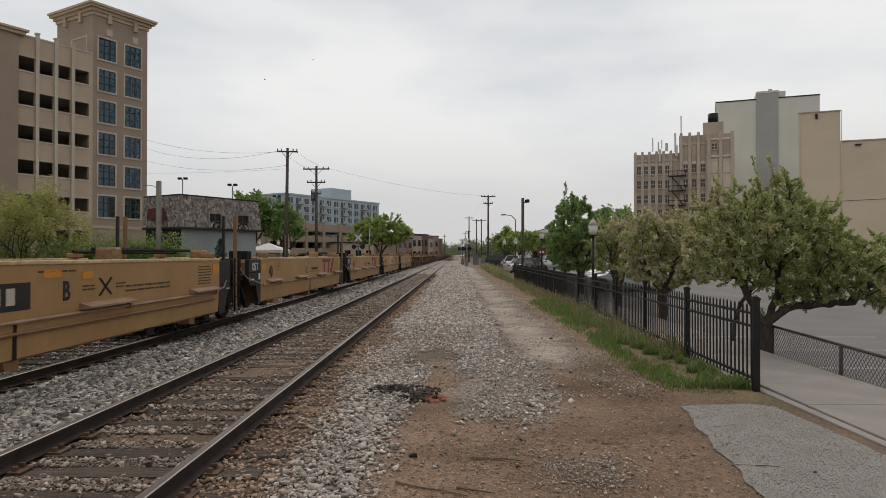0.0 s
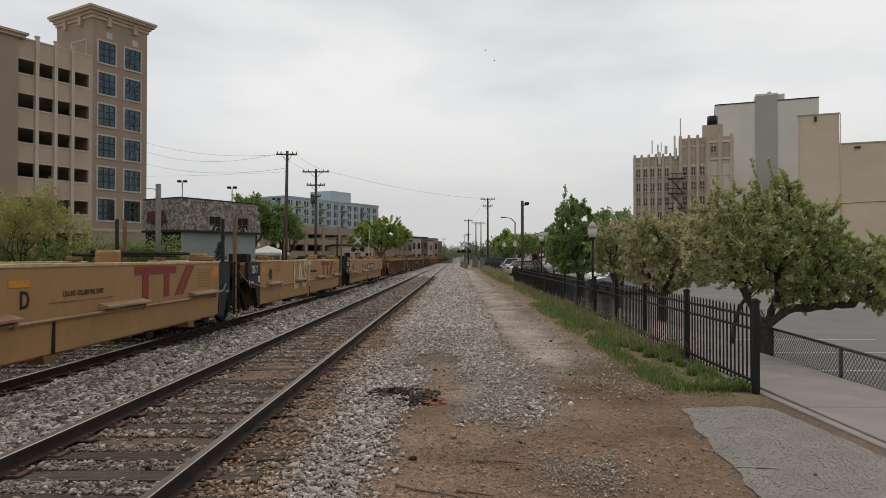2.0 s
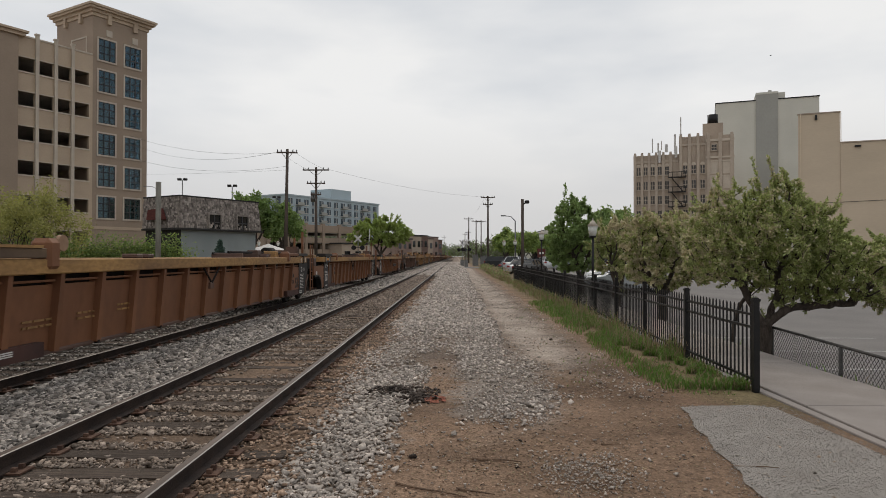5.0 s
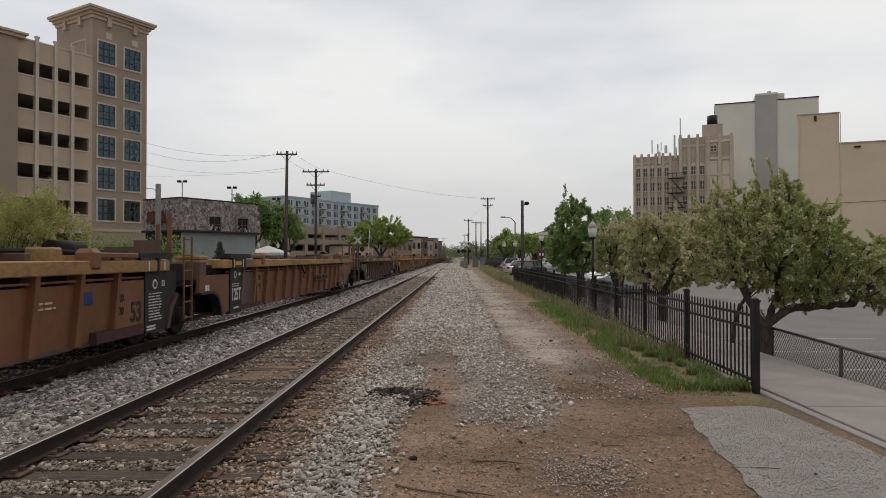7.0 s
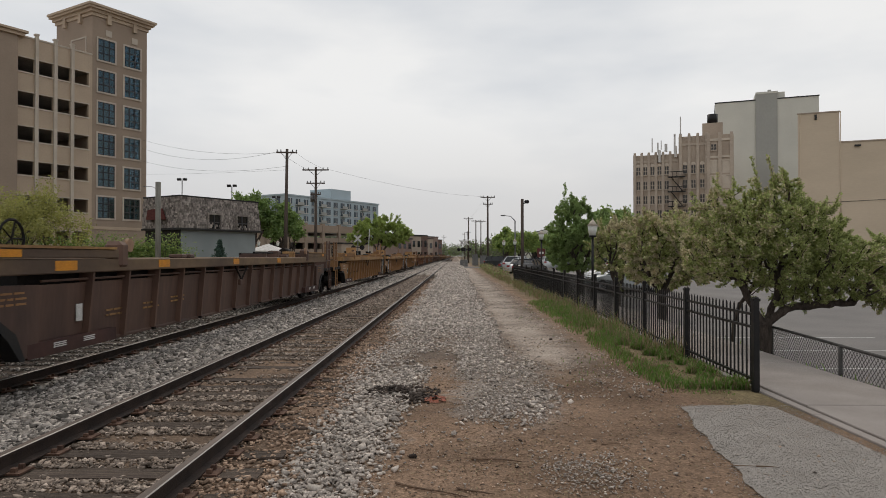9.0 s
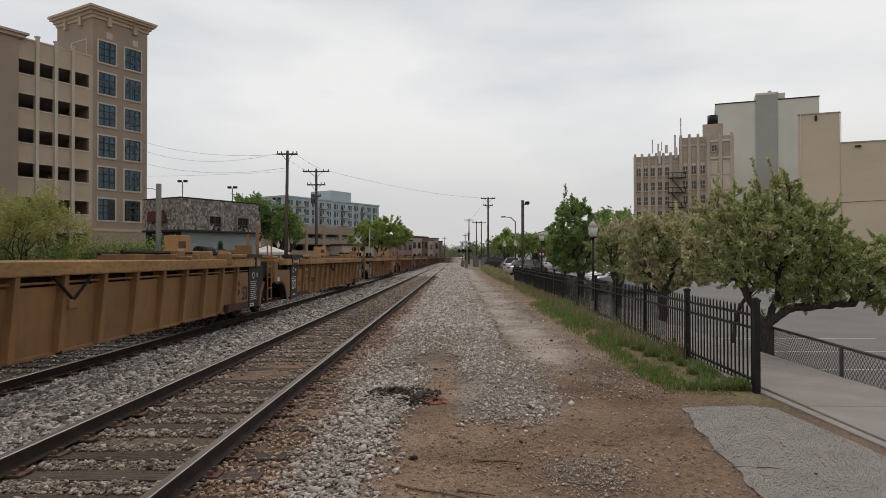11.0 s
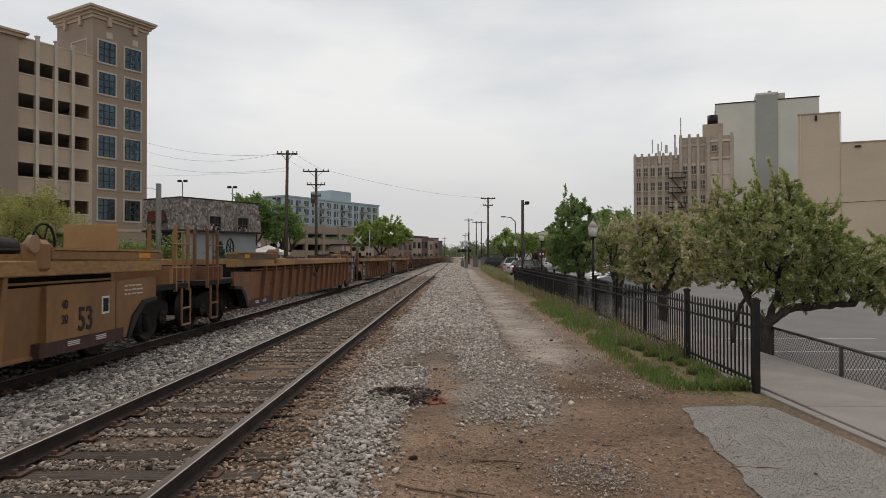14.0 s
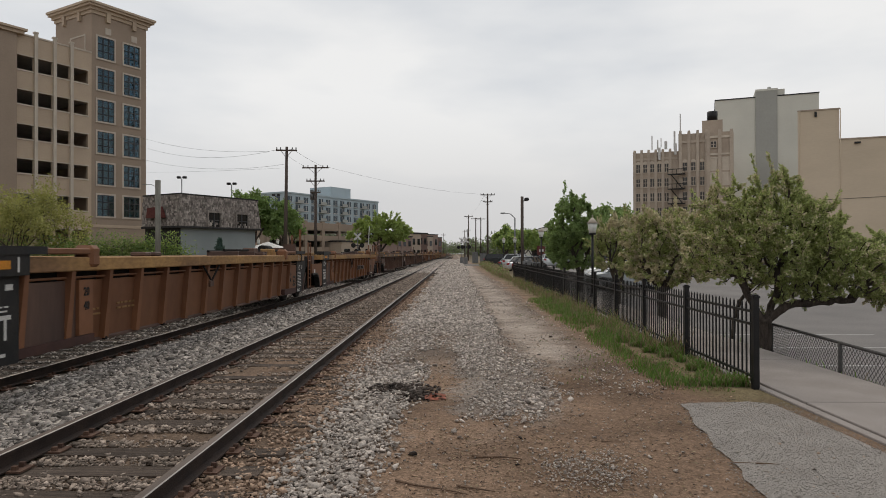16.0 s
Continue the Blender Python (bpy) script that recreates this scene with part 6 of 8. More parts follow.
def twig_mesh(name, nodes, parents, radii, mat):
    """Tapered tubes from every node to its parent."""
    ids = np.nonzero(parents >= 0)[0]
    a, b = nodes[parents[ids]], nodes[ids]
    d = b - a
    d /= np.linalg.norm(d, axis=1)[:, None] + 1e-9
    ref = np.where(np.abs(d[:, 2:3]) < 0.9, np.array([[0, 0, 1.0]]), np.array([[1.0, 0, 0]]))
    s = np.cross(d, ref)
    s /= np.linalg.norm(s, axis=1)[:, None]
    u = np.cross(d, s)
    n = 6
    ang = np.arange(n) * 2 * math.pi / n
    ring = np.cos(ang)[None, :, None] * s[:, None] + np.sin(ang)[None, :, None] * u[:, None]
    ra, rb = np.minimum(radii[parents[ids]], radii[ids] * 1.5), radii[ids]
    v = np.concatenate([a[:, None] + ring * ra[:, None, None], b[:, None] + d[:, None] * rb[:, None, None] * 0.3 + ring * rb[:, None, None]], axis=1).reshape(-1, 3)
    k = np.arange(n)
    quad = np.stack([k, (k + 1) % n, (k + 1) % n + n, k + n], axis=1)
    f = (np.arange(len(ids))[:, None, None] * 2 * n + quad[None]).reshape(-1, 4)
    me = bpy.data.meshes.new(name)
    me.from_pydata(v.tolist(), [], f.tolist())
    me.polygons.foreach_set("use_smooth", np.ones(len(f), dtype=bool))
    return me


def grown_tree(name, label, x, y, z, lobes, stems, trunk_r, mats, bloom, seed, group="", count=1500, step=0.11, size=0.04, leaves=60000, shoot=0.3, shoots=0.5, gap=0.0, along=2.0, up=0.12):
    """A tree whose twigs fill its lobes, with leaves in tufts along short shoots and bloom on the outermost."""
    rs = np.random.RandomState(seed)
    t = thing(name, label, "tree", group, m=pose(x, y, z))
    nodes, parents = grow(lobes, stems, rs, count, step, step * 1.5, step * 9, gap, up)
    kids = np.zeros(len(nodes), dtype=int)
    flow = np.zeros(len(nodes))
    for i in range(len(nodes) - 1, -1, -1):
        flow[i] = flow[i] or 1.0
        if parents[i] >= 0:
            flow[parents[i]] += flow[i]
            kids[parents[i]] += 1
    radii = np.maximum(0.004, trunk_r * (flow / flow.max()) ** 0.5)
    mesh_part("trunk", twig_mesh("trunk", nodes, parents, radii, M_BARK), M_BARK, t)
    fine = np.nonzero((radii < trunk_r * 0.17) & (parents >= 0))[0]
    heart = np.average(np.array(lobes)[:, :3], axis=0, weights=np.array(lobes)[:, 3])
    # short shoots leave the fine twigs, longest where they reach the open air
    ends = fine[(kids[fine] == 0)]
    some = rs.choice(fine, int(len(fine) * 1.7))
    base = np.concatenate([ends, some])
    grow_d = nodes[base] - nodes[parents[base]]
    grow_d /= np.linalg.norm(grow_d, axis=1)[:, None] + 1e-9
    out = nodes[base] - heart
    rad = np.linalg.norm(out, axis=1)
    out /= rad[:, None] + 1e-9
    d = grow_d * 0.7 + out * 0.5 + rs.normal(0, 0.5, (len(base), 3)) + np.array([0, 0, 0.25])
    d /= np.linalg.norm(d, axis=1)[:, None]
    ln = shoot * rs.uniform(0.35, 0.9, len(base))
    long_ones = (rs.rand(len(base)) < 0.10 * shoots) & (np.arange(len(base)) < len(ends)) & (out[:, 2] > 0.05)
    ln[long_ones] = shoot * rs.uniform(1.1, 2.4, long_ones.sum())
    d[long_ones] = out[long_ones] * 0.8 + rs.normal(0, 0.25, (long_ones.sum(), 3)) + np.array([0, 0, 0.55])
    d /= np.linalg.norm(d, axis=1)[:, None]
    a, b = nodes[base], nodes[base] + d * ln[:, None]
    both = np.concatenate([a, b])
    tagged(mesh_part("twig_growth", twig_mesh("twig_growth", both, np.concatenate([np.full(len(a), -1), np.arange(len(a))]), np.concatenate([np.full(len(a), 0.004), np.full(len(a), 0.002)]), M_BARK), M_BARK, t), kind="stuff")
    w = np.where(long_ones, ln * 0.6, ln)
    w /= w.sum()
    pick = rs.choice(len(base), leaves, p=w)
    q = rs.rand(leaves) ** 0.8
    pts = a[pick] + d[pick] * (ln[pick] * q)[:, None] + rs.normal(0, size * 0.4, (leaves, 3))
    aim = d[pick] * 0.75 + rs.normal(0, 0.55, (leaves, 3)) + np.array([0, 0, 0.05])
    far_out = np.clip((rad[pick] / np.percentile(rad, 90) - 0.35) * 1.6, 0.05, 1.4)
    clump_tone = rs.rand(len(base))[pick]
    flower = rs.rand(leaves) < bloom * far_out * (0.3 + 1.4 * (clump_tone > 0.5))
    mesh_part("crown", leaves_mesh("crown", pts, size, mats, None, rs, along=along, aim=aim, pick=flower.astype(int)), mats, t)
    return t


CRAB = "crabapple tree with cream blossom and olive leaves beside the walk"
grown_tree("crabapple_tree", CRAB, 5.6, 12.3, -0.11,
           [(0.2, 0.0, 2.0, 1.15, 1.4, 0.88), (1.55, -0.1, 1.55, 1.35, 1.3, 0.62), (0.2, 0.0, 2.8, 0.55, 0.7, 0.42), (-0.65, 0.1, 1.85, 0.7, 1.1, 0.66), (2.3, -0.2, 1.25, 0.75, 0.9, 0.45), (-0.55, 0.1, 2.5, 0.6, 0.8, 0.5), (0.7, 0.0, 1.1, 0.8, 0.7, 0.3)],
           [[(0, 0, -0.1), (0.03, 0, 0.3), (0.02, 0, 0.66)], [5, (0.3, 0.1, 1.05), (0.35, 0.2, 1.5)], [5, (-0.25, 0.1, 1.05), (-0.45, 0.1, 1.4)], [(-0.02, 1.3, -0.1), (0.0, 1.3, 0.45), (0.12, 1.25, 0.85), (0.4, 1.1, 1.3)], [5, (0.35, -0.1, 0.84), (0.85, -0.15, 0.92), (1.5, -0.2, 0.95)]],
           0.12, [M_CRAB, M_BLOSSOM], 0.4, 11, "crabapple trees", 3200, 0.105, 0.028, 135000, 0.25, 2.6, 0.0)
grown_tree("crabapple_tree", CRAB, 5.75, 18.8, -0.3,
           [(0.1, 0, 2.3, 1.2, 1.3, 0.78), (0.6, 0, 2.55, 0.8, 0.8, 0.6), (-0.3, 0, 2.7, 0.6, 0.7, 0.5), (1.0, 0, 1.75, 0.8, 1.0, 0.5), (0.1, 0, 1.6, 1.2, 1.2, 0.5), (-0.6, 0, 1.9, 0.6, 0.8, 0.5)],
           [[(0, 0, -0.1), (0.02, 0, 0.5), (0.0, 0, 0.95)], [7, (0.3, 0.1, 1.5)], [7, (-0.35, -0.1, 1.4)], [7, (0.7, 0.0, 1.3)]],
           0.12, [M_CRAB, M_BLOSSOM], 0.75, 12, "crabapple trees", 2000, 0.125, 0.036, 70000, 0.27, 2.4, -0.02)
grown_tree("crabapple_tree", CRAB, 6.4, 26.6, -0.5,
           [(0.05, 0, 2.75, 0.95, 1.1, 0.8), (-0.3, 0, 2.3, 0.75, 0.8, 0.6), (0.4, 0, 2.2, 0.7, 0.8, 0.5), (0.0, 0, 1.85, 1.0, 0.9, 0.45)],
           [[(0, 0, -0.1), (0.02, 0, 0.6), (0.0, 0, 1.2)], [6, (0.3, 0.1, 1.7)], [6, (-0.3, -0.1, 1.7)]],
           0.11, [M_CRAB, M_BLOSSOM], 0.5, 13, "crabapple trees", 1400, 0.135, 0.043, 38000, 0.28, 2.0, -0.04)
grown_tree("maple_tree", "green leafy maple between the walk and the parking lot", 5.95, 32.0, -0.4,
           [(-0.2, 0, 3.0, 1.35, 1.4, 1.1), (-0.3, 0, 4.0, 0.85, 0.9, 0.85), (0.5, 0, 2.8, 1.05, 1.0, 0.9), (-0.9, 0, 2.2, 0.8, 0.8, 0.55), (0.2, 0, 2.0, 1.1, 1.0, 0.5), (-0.2, 0, 1.75, 1.2, 1.1, 0.4)],
           [[(0, 0, -0.1), (0.0, 0, 0.8), (0.02, 0, 1.4)], [6, (0.4, 0.1, 2.2)], [6, (-0.4, -0.1, 2.2)]],
           0.14, [M_MAPLE, M_MAPLE], 0.0, 14, "", 1700, 0.17, 0.075, 40000, 0.42, 2.0, 0.03, 1.4)
tree("maple_tree", "smaller green maple behind the crabapples", 8.0, 34.0, -0.4, 4.3, 1.5, 0.12, 1.6, 5, 4, 8000, 0.11, [M_MAPLE], [1.0], 15, lift=0.8, shoots=20)
tree("willow_tree", "pale yellow-green willow with thin leaves beyond the train", -23.6, 36.0, 0, 5.1, 2.9, 0.12, 0.6, 7, 4, 12000, 0.085, [M_SPRING], [1.0], 21, lift=0.5)
tree("willow_tree", "pale yellow-green willow with thin leaves beyond the train", -28.5, 38.0, 0, 4.6, 2.8, 0.12, 0.6, 7, 4, 8000, 0.085, [M_SPRING], [1.0], 22, lift=0.5)
grown_tree("locust_tree", "spreading bright green tree beside the grade crossing", -10.2, 90, 0,
           [(0, 0, 4.7, 3.6, 3.4, 1.6), (-1.6, 0, 5.3, 2.0, 2.0, 1.3), (2.0, 0, 4.6, 2.2, 2.0, 1.3), (-3.0, 0, 3.9, 1.5, 1.8, 1.0), (0.5, 0, 6.0, 1.6, 1.5, 0.9)],
           [[(0, 0, -0.1), (0, 0, 1.9)], [5, (0.9, 0.2, 3.2)], [5, (-0.9, -0.2, 3.2)], [5, (0.1, 0.6, 3.4)]],
           0.24, [M_LOCUST, M_LOCUST], 0.0, 23, "", 1300, 0.4, 0.15, 30000, 0.8, 1.2, -0.02, 1.7)
tree("shade_tree", "large dark green tree behind the shop", -29.0, 95, 0, 10.0, 3.3, 0.3, 3.0, 6, 4, 12000, 0.26, [M_HEDGE, M_MAPLE], [0.7, 0.3], 24, lift=0.8)
tree("shade_tree", "large dark green tree behind the shop", -25.6, 96, 0, 8.7, 2.7, 0.3, 2.2, 6, 4, 10000, 0.26, [M_HEDGE, M_MAPLE], [0.6, 0.4], 25, lift=0.8)
for k, (tx, ty, th, tr) in enumerate(((11.0, 112, 5.4, 2.6), (13.5, 118, 5.0, 2.6), (17.5, 114, 5.2, 2.6), (21.5, 110, 4.6, 2.4), (9.0, 122, 6.4, 2.2), (17.0, 96, 4.0, 2.0), (8.0, 108, 4.4, 1.8))):
    tree("street_tree", "green street tree beyond the crossing", tx, ty, 0, th, tr, 0.15, 1.6, 5, 3, 4200, 0.24, [M_HEDGE, M_LOCUST], [0.4, 0.6], 40 + k, lift=0.6, group="trees beyond the crossing")


def bush_row(name, label, x0, y0, x1, y1, h, wide, count, size, mats, shares, seed):
    rs = np.random.RandomState(seed)
    t = rs.uniform(0, 1, count)
    bump_h = 0.7 + 0.3 * np.sin(t * 23 + seed) * np.sin(t * 57)
    z = rs.beta(1.6, 1.2, count) * h * bump_h
    off = rs.normal(0, wide * 0.4, count)
    pts = np.stack([x0 + (x1 - x0) * t + off * 0.8, y0 + (y1 - y0) * t + off * 0.6, z], axis=1)
    b = thing(name, label, "hedge")
    bm = bmesh.new()
    rnd = random.Random(seed)
    for k in range(26):
        q = rnd.random()
        px, py = x0 + (x1 - x0) * q, y0 + (y1 - y0) * q
        tube(bm, (px, py, 0), (px + rnd.uniform(-0.3, 0.3), py + rnd.uniform(-0.3, 0.3), h * rnd.uniform(0.5, 0.8)), 0.03, 0.01, sides=4, caps=False)
    part("stems", bm, M_BARK, b)
    me = leaves_mesh("foliage", pts, size, mats, shares, rs)
    mesh_part("foliage", me, mats, b)


bush_row("hedge", "bright green hedge behind the train", -23.5, 39, -17.2, 41.4, 3.25, 1.3, 18000, 0.09, [M_HEDGE, M_LOCUST], [0.6, 0.4], 31)
bush_row("hedge", "rough green shrubs behind the train", -33, 35, -21, 36, 3.3, 1.4, 12000, 0.10, [M_HEDGE, M_SPRING], [0.6, 0.4], 32)
bush_row("hedge", "low scrub beside the far track", -12.5, 55, -10, 85, 1.5, 1.2, 6000, 0.12, [M_HEDGE, M_SPRING], [0.7, 0.3], 33)
bush_row("hedge", "dry scrub along the fence near the crossing", 3.3, 46, 3.7, 92, 0.85, 0.7, 5000, 0.09, [M_HEDGE, M_DRYGRASS], [0.35, 0.65], 34)


def build_spruce(x, y, h, seed):
    rs = np.random.RandomState(seed)
    t = thing("spruce_sapling", "small blue-green spruce against the grey shop wall", "tree", m=pose(x, y, 0))
    part("trunk", tubes(((0, 0, 0), (0, 0, h), 0.05)), M_BARK, t)
    n = 3500
    q = rs.uniform(0.1, 1, n)
    a, r = rs.uniform(0, 6.283, n), rs.uniform(0, 1, n) ** 0.6
    tier = 0.75 + 0.25 * np.cos(q * 40)
    pts = np.stack([np.cos(a) * r * (1.02 - q) * 1.35 * tier, np.sin(a) * r * (1.02 - q) * 1.35 * tier, q * h], axis=1)
    mesh_part("needles", leaves_mesh("needles", pts, 0.07, [M_SPRUCE], [1.0], rs, along=2.2), M_SPRUCE, t)


build_spruce(-16.2, 45.5, 2.75, 35)


def grass_mesh(name, pts, hts, mats, shares, rs):
    n = len(pts)
    a = rs.uniform(0, 6.283, n)
    w = 0.006 + 0.004 * rs.rand(n)
    lean = rs.normal(0, 0.35, (n, 2)) * hts[:, None]
    base = np.asarray(pts)
    s = np.stack([np.cos(a) * w, np.sin(a) * w, np.zeros(n)], axis=1)
    mid = base + np.stack([lean[:, 0] * 0.35, lean[:, 1] * 0.35, hts * 0.6], axis=1)
    tip = base + np.stack([lean[:, 0], lean[:, 1], hts * rs.uniform(0.8, 1.0, n)], axis=1)
    v = np.stack([base - s, base + s, mid - s * 0.7, mid + s * 0.7, tip], axis=1).reshape(-1, 3)
    i = np.arange(n)[:, None] * 5
    f = np.concatenate([i + [0, 1, 3], i + [0, 3, 2], i + [2, 3, 4]], axis=1).reshape(-1, 3)
    me = bpy.data.meshes.new(name)
    me.vertices.add(len(v))
    me.vertices.foreach_set("co", v.ravel())
    me.loops.add(len(f) * 3)
    me.loops.foreach_set("vertex_index", f.ravel())
    me.polygons.add(len(f))
    me.polygons.foreach_set("loop_start", np.arange(len(f)) * 3)
    pick = rs.choice(len(mats), size=n, p=shares)
    me.polygons.foreach_set("material_index", np.repeat(pick, 3))
    for m in mats:
        me.materials.append(m)
    me.update(calc_edges=True)
    return me


def grass(label, x0, x1, y0, y1, count, h0, h1, shares, seed, clump=0.0, power=1.6):
    rs = np.random.RandomState(seed)
    q = rs.rand(count) ** power
    y = y0 + (y1 - y0) * q
    x = x0 + (x1 - x0) * rs.beta(2.4, 1.3, count)
    y += np.abs(rs.normal(0, 0.25, count)) * (x1 - x) / (x1 - x0) * 3
    keep = np.array([noise.noise(Vector((a * 1.1, b * 0.8, seed))) + 0.5 * noise.noise(Vector((a * 4.0, b * 3.0, 2.0))) > clump for a, b in zip(x, y)])
    keep &= rs.normal(0, 0.3, count) + 1.1 * (x - x0) / (x1 - x0) > 0.35
    x, y = x[keep], y[keep]
    z = np.array([ground_height(a, b) for a, b in zip(x, y)])
    hts = rs.uniform(h0, h1, len(x)) * np.where(rs.rand(len(x)) < 0.12, 1.6, 1.0)
    ob = mesh_part("grass", grass_mesh("grass", np.stack([x, y, z], axis=1), hts, [M_GRASS, M_DRYGRASS], shares, rs), [M_GRASS, M_DRYGRASS])
    tagged(ob, label, "grass", kind="stuff")


grass("green spring grass along the iron fence", 2.45, 3.7, 8.5, 24, 115000, 0.025, 0.125, [0.72, 0.28], 51, -0.16)
grass("dry tangled weeds along the fence foot", 2.8, 3.9, 11, 60, 18000, 0.08, 0.36, [0.25, 0.75], 52, 0.05, 1.2)
grass("short grass between walk and parking lot", 5.25, 6.2, 4, 40, 26000, 0.04, 0.14, [0.8, 0.2], 53, -0.3)
grass("sparse dry weeds on the dirt", 1.2, 3.4, 8.2, 22, 4500, 0.012, 0.04, [0.3, 0.7], 54, 0.05)


# ---- poles, lamps and wires ----
def crossarm_pole(x, y, h, arms, label, lean=0.0, mat=None):
    p = thing("utility_pole", label, "utility pole", "utility poles", m=pose(x, y, 0, 0, lean, 0))
    bm = bmesh.new()
    tube(bm, (0, 0, -0.2), (0, 0, h), 0.17, 0.11, sides=10)
    part("pole", bm, mat or M_POLE, p)
    for z, w in arms:
        part("crossarm", boxes((-w / 2, w / 2, -0.16, -0.06, z - 0.06, z + 0.06)), M_POLE, p)
        for k in (-0.46, -0.28, 0.28, 0.46):
            part("insulator", tubes(((k * w, -0.11, z + 0.06), (k * w, -0.11, z + 0.24), 0.045), sides=6), M_GALV, p)
        part("brace", tubes(((-0.25 * w, -0.11, z - 0.05), (0, -0.12, z - 0.6), 0.02), ((0.25 * w, -0.11, z - 0.05), (0, -0.12, z - 0.6), 0.02), sides=4), M_GALV, p)
    return p


crossarm_pole(-13.88, 54, 10.4, [(10.1, 1.7)], "tall dark timber utility pole with one crossarm", 0.8)
p2 = crossarm_pole(-13.7, 65, 10.4, [(10.1, 2.6), (8.8, 1.8), (7.7, 1.0)], "dark timber utility pole with several crossarms")
part("transformer", tubes(((-0.35, 0.1, 7.0), (-0.35, 0.1, 7.9), 0.2), sides=10), M_GALV, p2)
crossarm_pole(4.6, 97, 10.4, [(10.2, 2.1), (9.2, 1.4)], "timber utility pole with crossarms near the crossing")
crossarm_pole(3.0, 160, 11, [(10.6, 2.2)], "far timber utility pole")
crossarm_pole(4.9, 165, 10.6, [(10.3, 2.2)], "far timber utility pole")
crossarm_pole(6.4, 172, 11, [(10.6, 2.4)], "far timber utility pole")
crossarm_pole(3.4, 260, 10.8, [(10.2, 2.2)], "far timber utility pole")
crossarm_pole(4.6, 262, 11.4, [(10.9, 2.2)], "far timber utility pole")
crossarm_pole(-6.0, 330, 12, [(11, 2.4)], "far timber utility pole")
stub = thing("wooden_post", "weathered grey timber post beyond the train", "post", m=pose(-13.5, 30, 0))
part("pole", tubes(((0, 0, -0.2), (0, 0, 5.05), 0.12), sides=10), material("weathered_grey_wood", (0.22, 0.21, 0.18), (0.14, 0.13, 0.11), 0.95, scale=4, stretch=(3, 3, 0.3)), stub)
part("wire_hook", tubes(((0, 0, 4.7), (-0.3, 0, 4.85), 0.012), ((-0.3, 0, 4.85), (-0.7, 0, 4.85), 0.012), sides=4), M_GALV, stub)


def wire(a, b, sag, r=0.009):
    bm = bmesh.new()
    n = 16
    pts = []
    for k in range(n + 1):
        q = k / n
        p = Vector(a).lerp(Vector(b), q)
        p.z -= sag * 4 * q * (1 - q)
        pts.append(p)
    for p, q in zip(pts, pts[1:]):
        tube(bm, p, q, r, sides=4, caps=False)
    bmesh.ops.remove_doubles(bm, verts=bm.verts, dist=r * 0.7)
    tagged(part("overhead_wire", bm, M_IRON), "thin dark overhead wire slung between poles", "wire", "overhead wires")


wire((-35, 70, 14.6), (-13.2, 54, 10.2), 0.9)
wire((-35, 70, 13.8), (-14.4, 54, 10.2), 1.2)
wire((-35, 70, 12.3), (-13.8, 54, 9.0), 0.9)
wire((-13.2, 54, 10.2), (-12.9, 65, 10.2), 0.1)
wire((-14.4, 54, 10.2), (-14.6, 65, 10.2), 0.1)
wire((-12.6, 65, 10.2), (4.0, 97, 10.3), 0.5)
wire((4.2, 97, 10.3), (2.6, 160, 10.7), 0.8)
wire((-35, 72, 10.6), (-13.8, 54, 8.7), 0.1, 0.006)


def park_lamp(x, y, z):
    l = thing("lamp_post", "black lamp post with white glass lantern along the walk", "street lamp", "lamp posts along the walk", m=pose(x, y, z))
    part("pole", tubes(((0, 0, 0), (0, 0, 0.5), 0.09), ((0, 0, 0.5), (0, 0, 2.75), 0.045)), M_IRON, l)
    bm = bmesh.new()
    tube(bm, (0, 0, 2.78), (0, 0, 3.15), 0.12, 0.19, sides=8)
    part("lantern", bm, M_LANTERN, l)
    bm = bmesh.new()
    tube(bm, (0, 0, 3.15), (0, 0, 3.36), 0.22, 0.04, sides=8)
    tube(bm, (0, 0, 3.36), (0, 0, 3.46), 0.02, 0.02, sides=6)
    part("cap", bm, M_TRIM, l)
    part("collar", tubes(((0, 0, 2.72), (0, 0, 2.79), 0.13), sides=8), M_IRON, l)


M_LANTERN = material("frosted_lantern_glass", (0.62, 0.62, 0.58), (0.55, 0.55, 0.5), 0.3, bump=0)
for lx, ly in ((5.13, 25.2), (5.6, 44.0), (5.8, 66.0), (5.0, 70.0)):
    park_lamp(lx, ly, ground_height(lx, ly) - (0.33 if ly < 30 else 0.0))
park_lamp(-20.8, 70, 0)
park_lamp(-19.3, 72, 0)

fl = thing("flood_light_pole", "timber pole with a dark floodlight by the parking lot", "light pole", m=pose(4.95, 50, 0))
part("pole", tubes(((0, 0, -0.1), (0, 0, 5.95), 0.11), sides=10), M_POLE, fl)
part("lamp_head", boxes((0.16, 0.5, -0.2, 0.2, 5.62, 5.86), bevel=0.06), M_IRON, fl)
part("arm", tubes(((0, 0, 5.6), (0.3, 0, 5.65), 0.03)), M_IRON, fl)
meter = thing("meter_cabinet", "grey metal cabinet on legs beside the pole", "cabinet", m=pose(5.2, 48.6, 0))
part("body", boxes((-0.35, 0.35, -0.15, 0.15, 0.45, 1.15), bevel=0.02), M_GALV, meter)
for o in (-0.28, 0.28):
    part("leg", boxes((o - 0.03, o + 0.03, -0.03, 0.03, -0.05, 0.45)), M_GALV, meter)
cob = thing("street_light", "pale street light with curved arm near the crossing", "street lamp", m=pose(8.2, 93, 0))
part("pole", tubes(((0, 0, 0), (0, 0, 6.6), 0.09), ((0, 0, 6.6), (-0.6, 0, 7.2), 0.06), ((-0.6, 0, 7.2), (-1.4, 0, 7.3), 0.05)), M_GALV, cob)
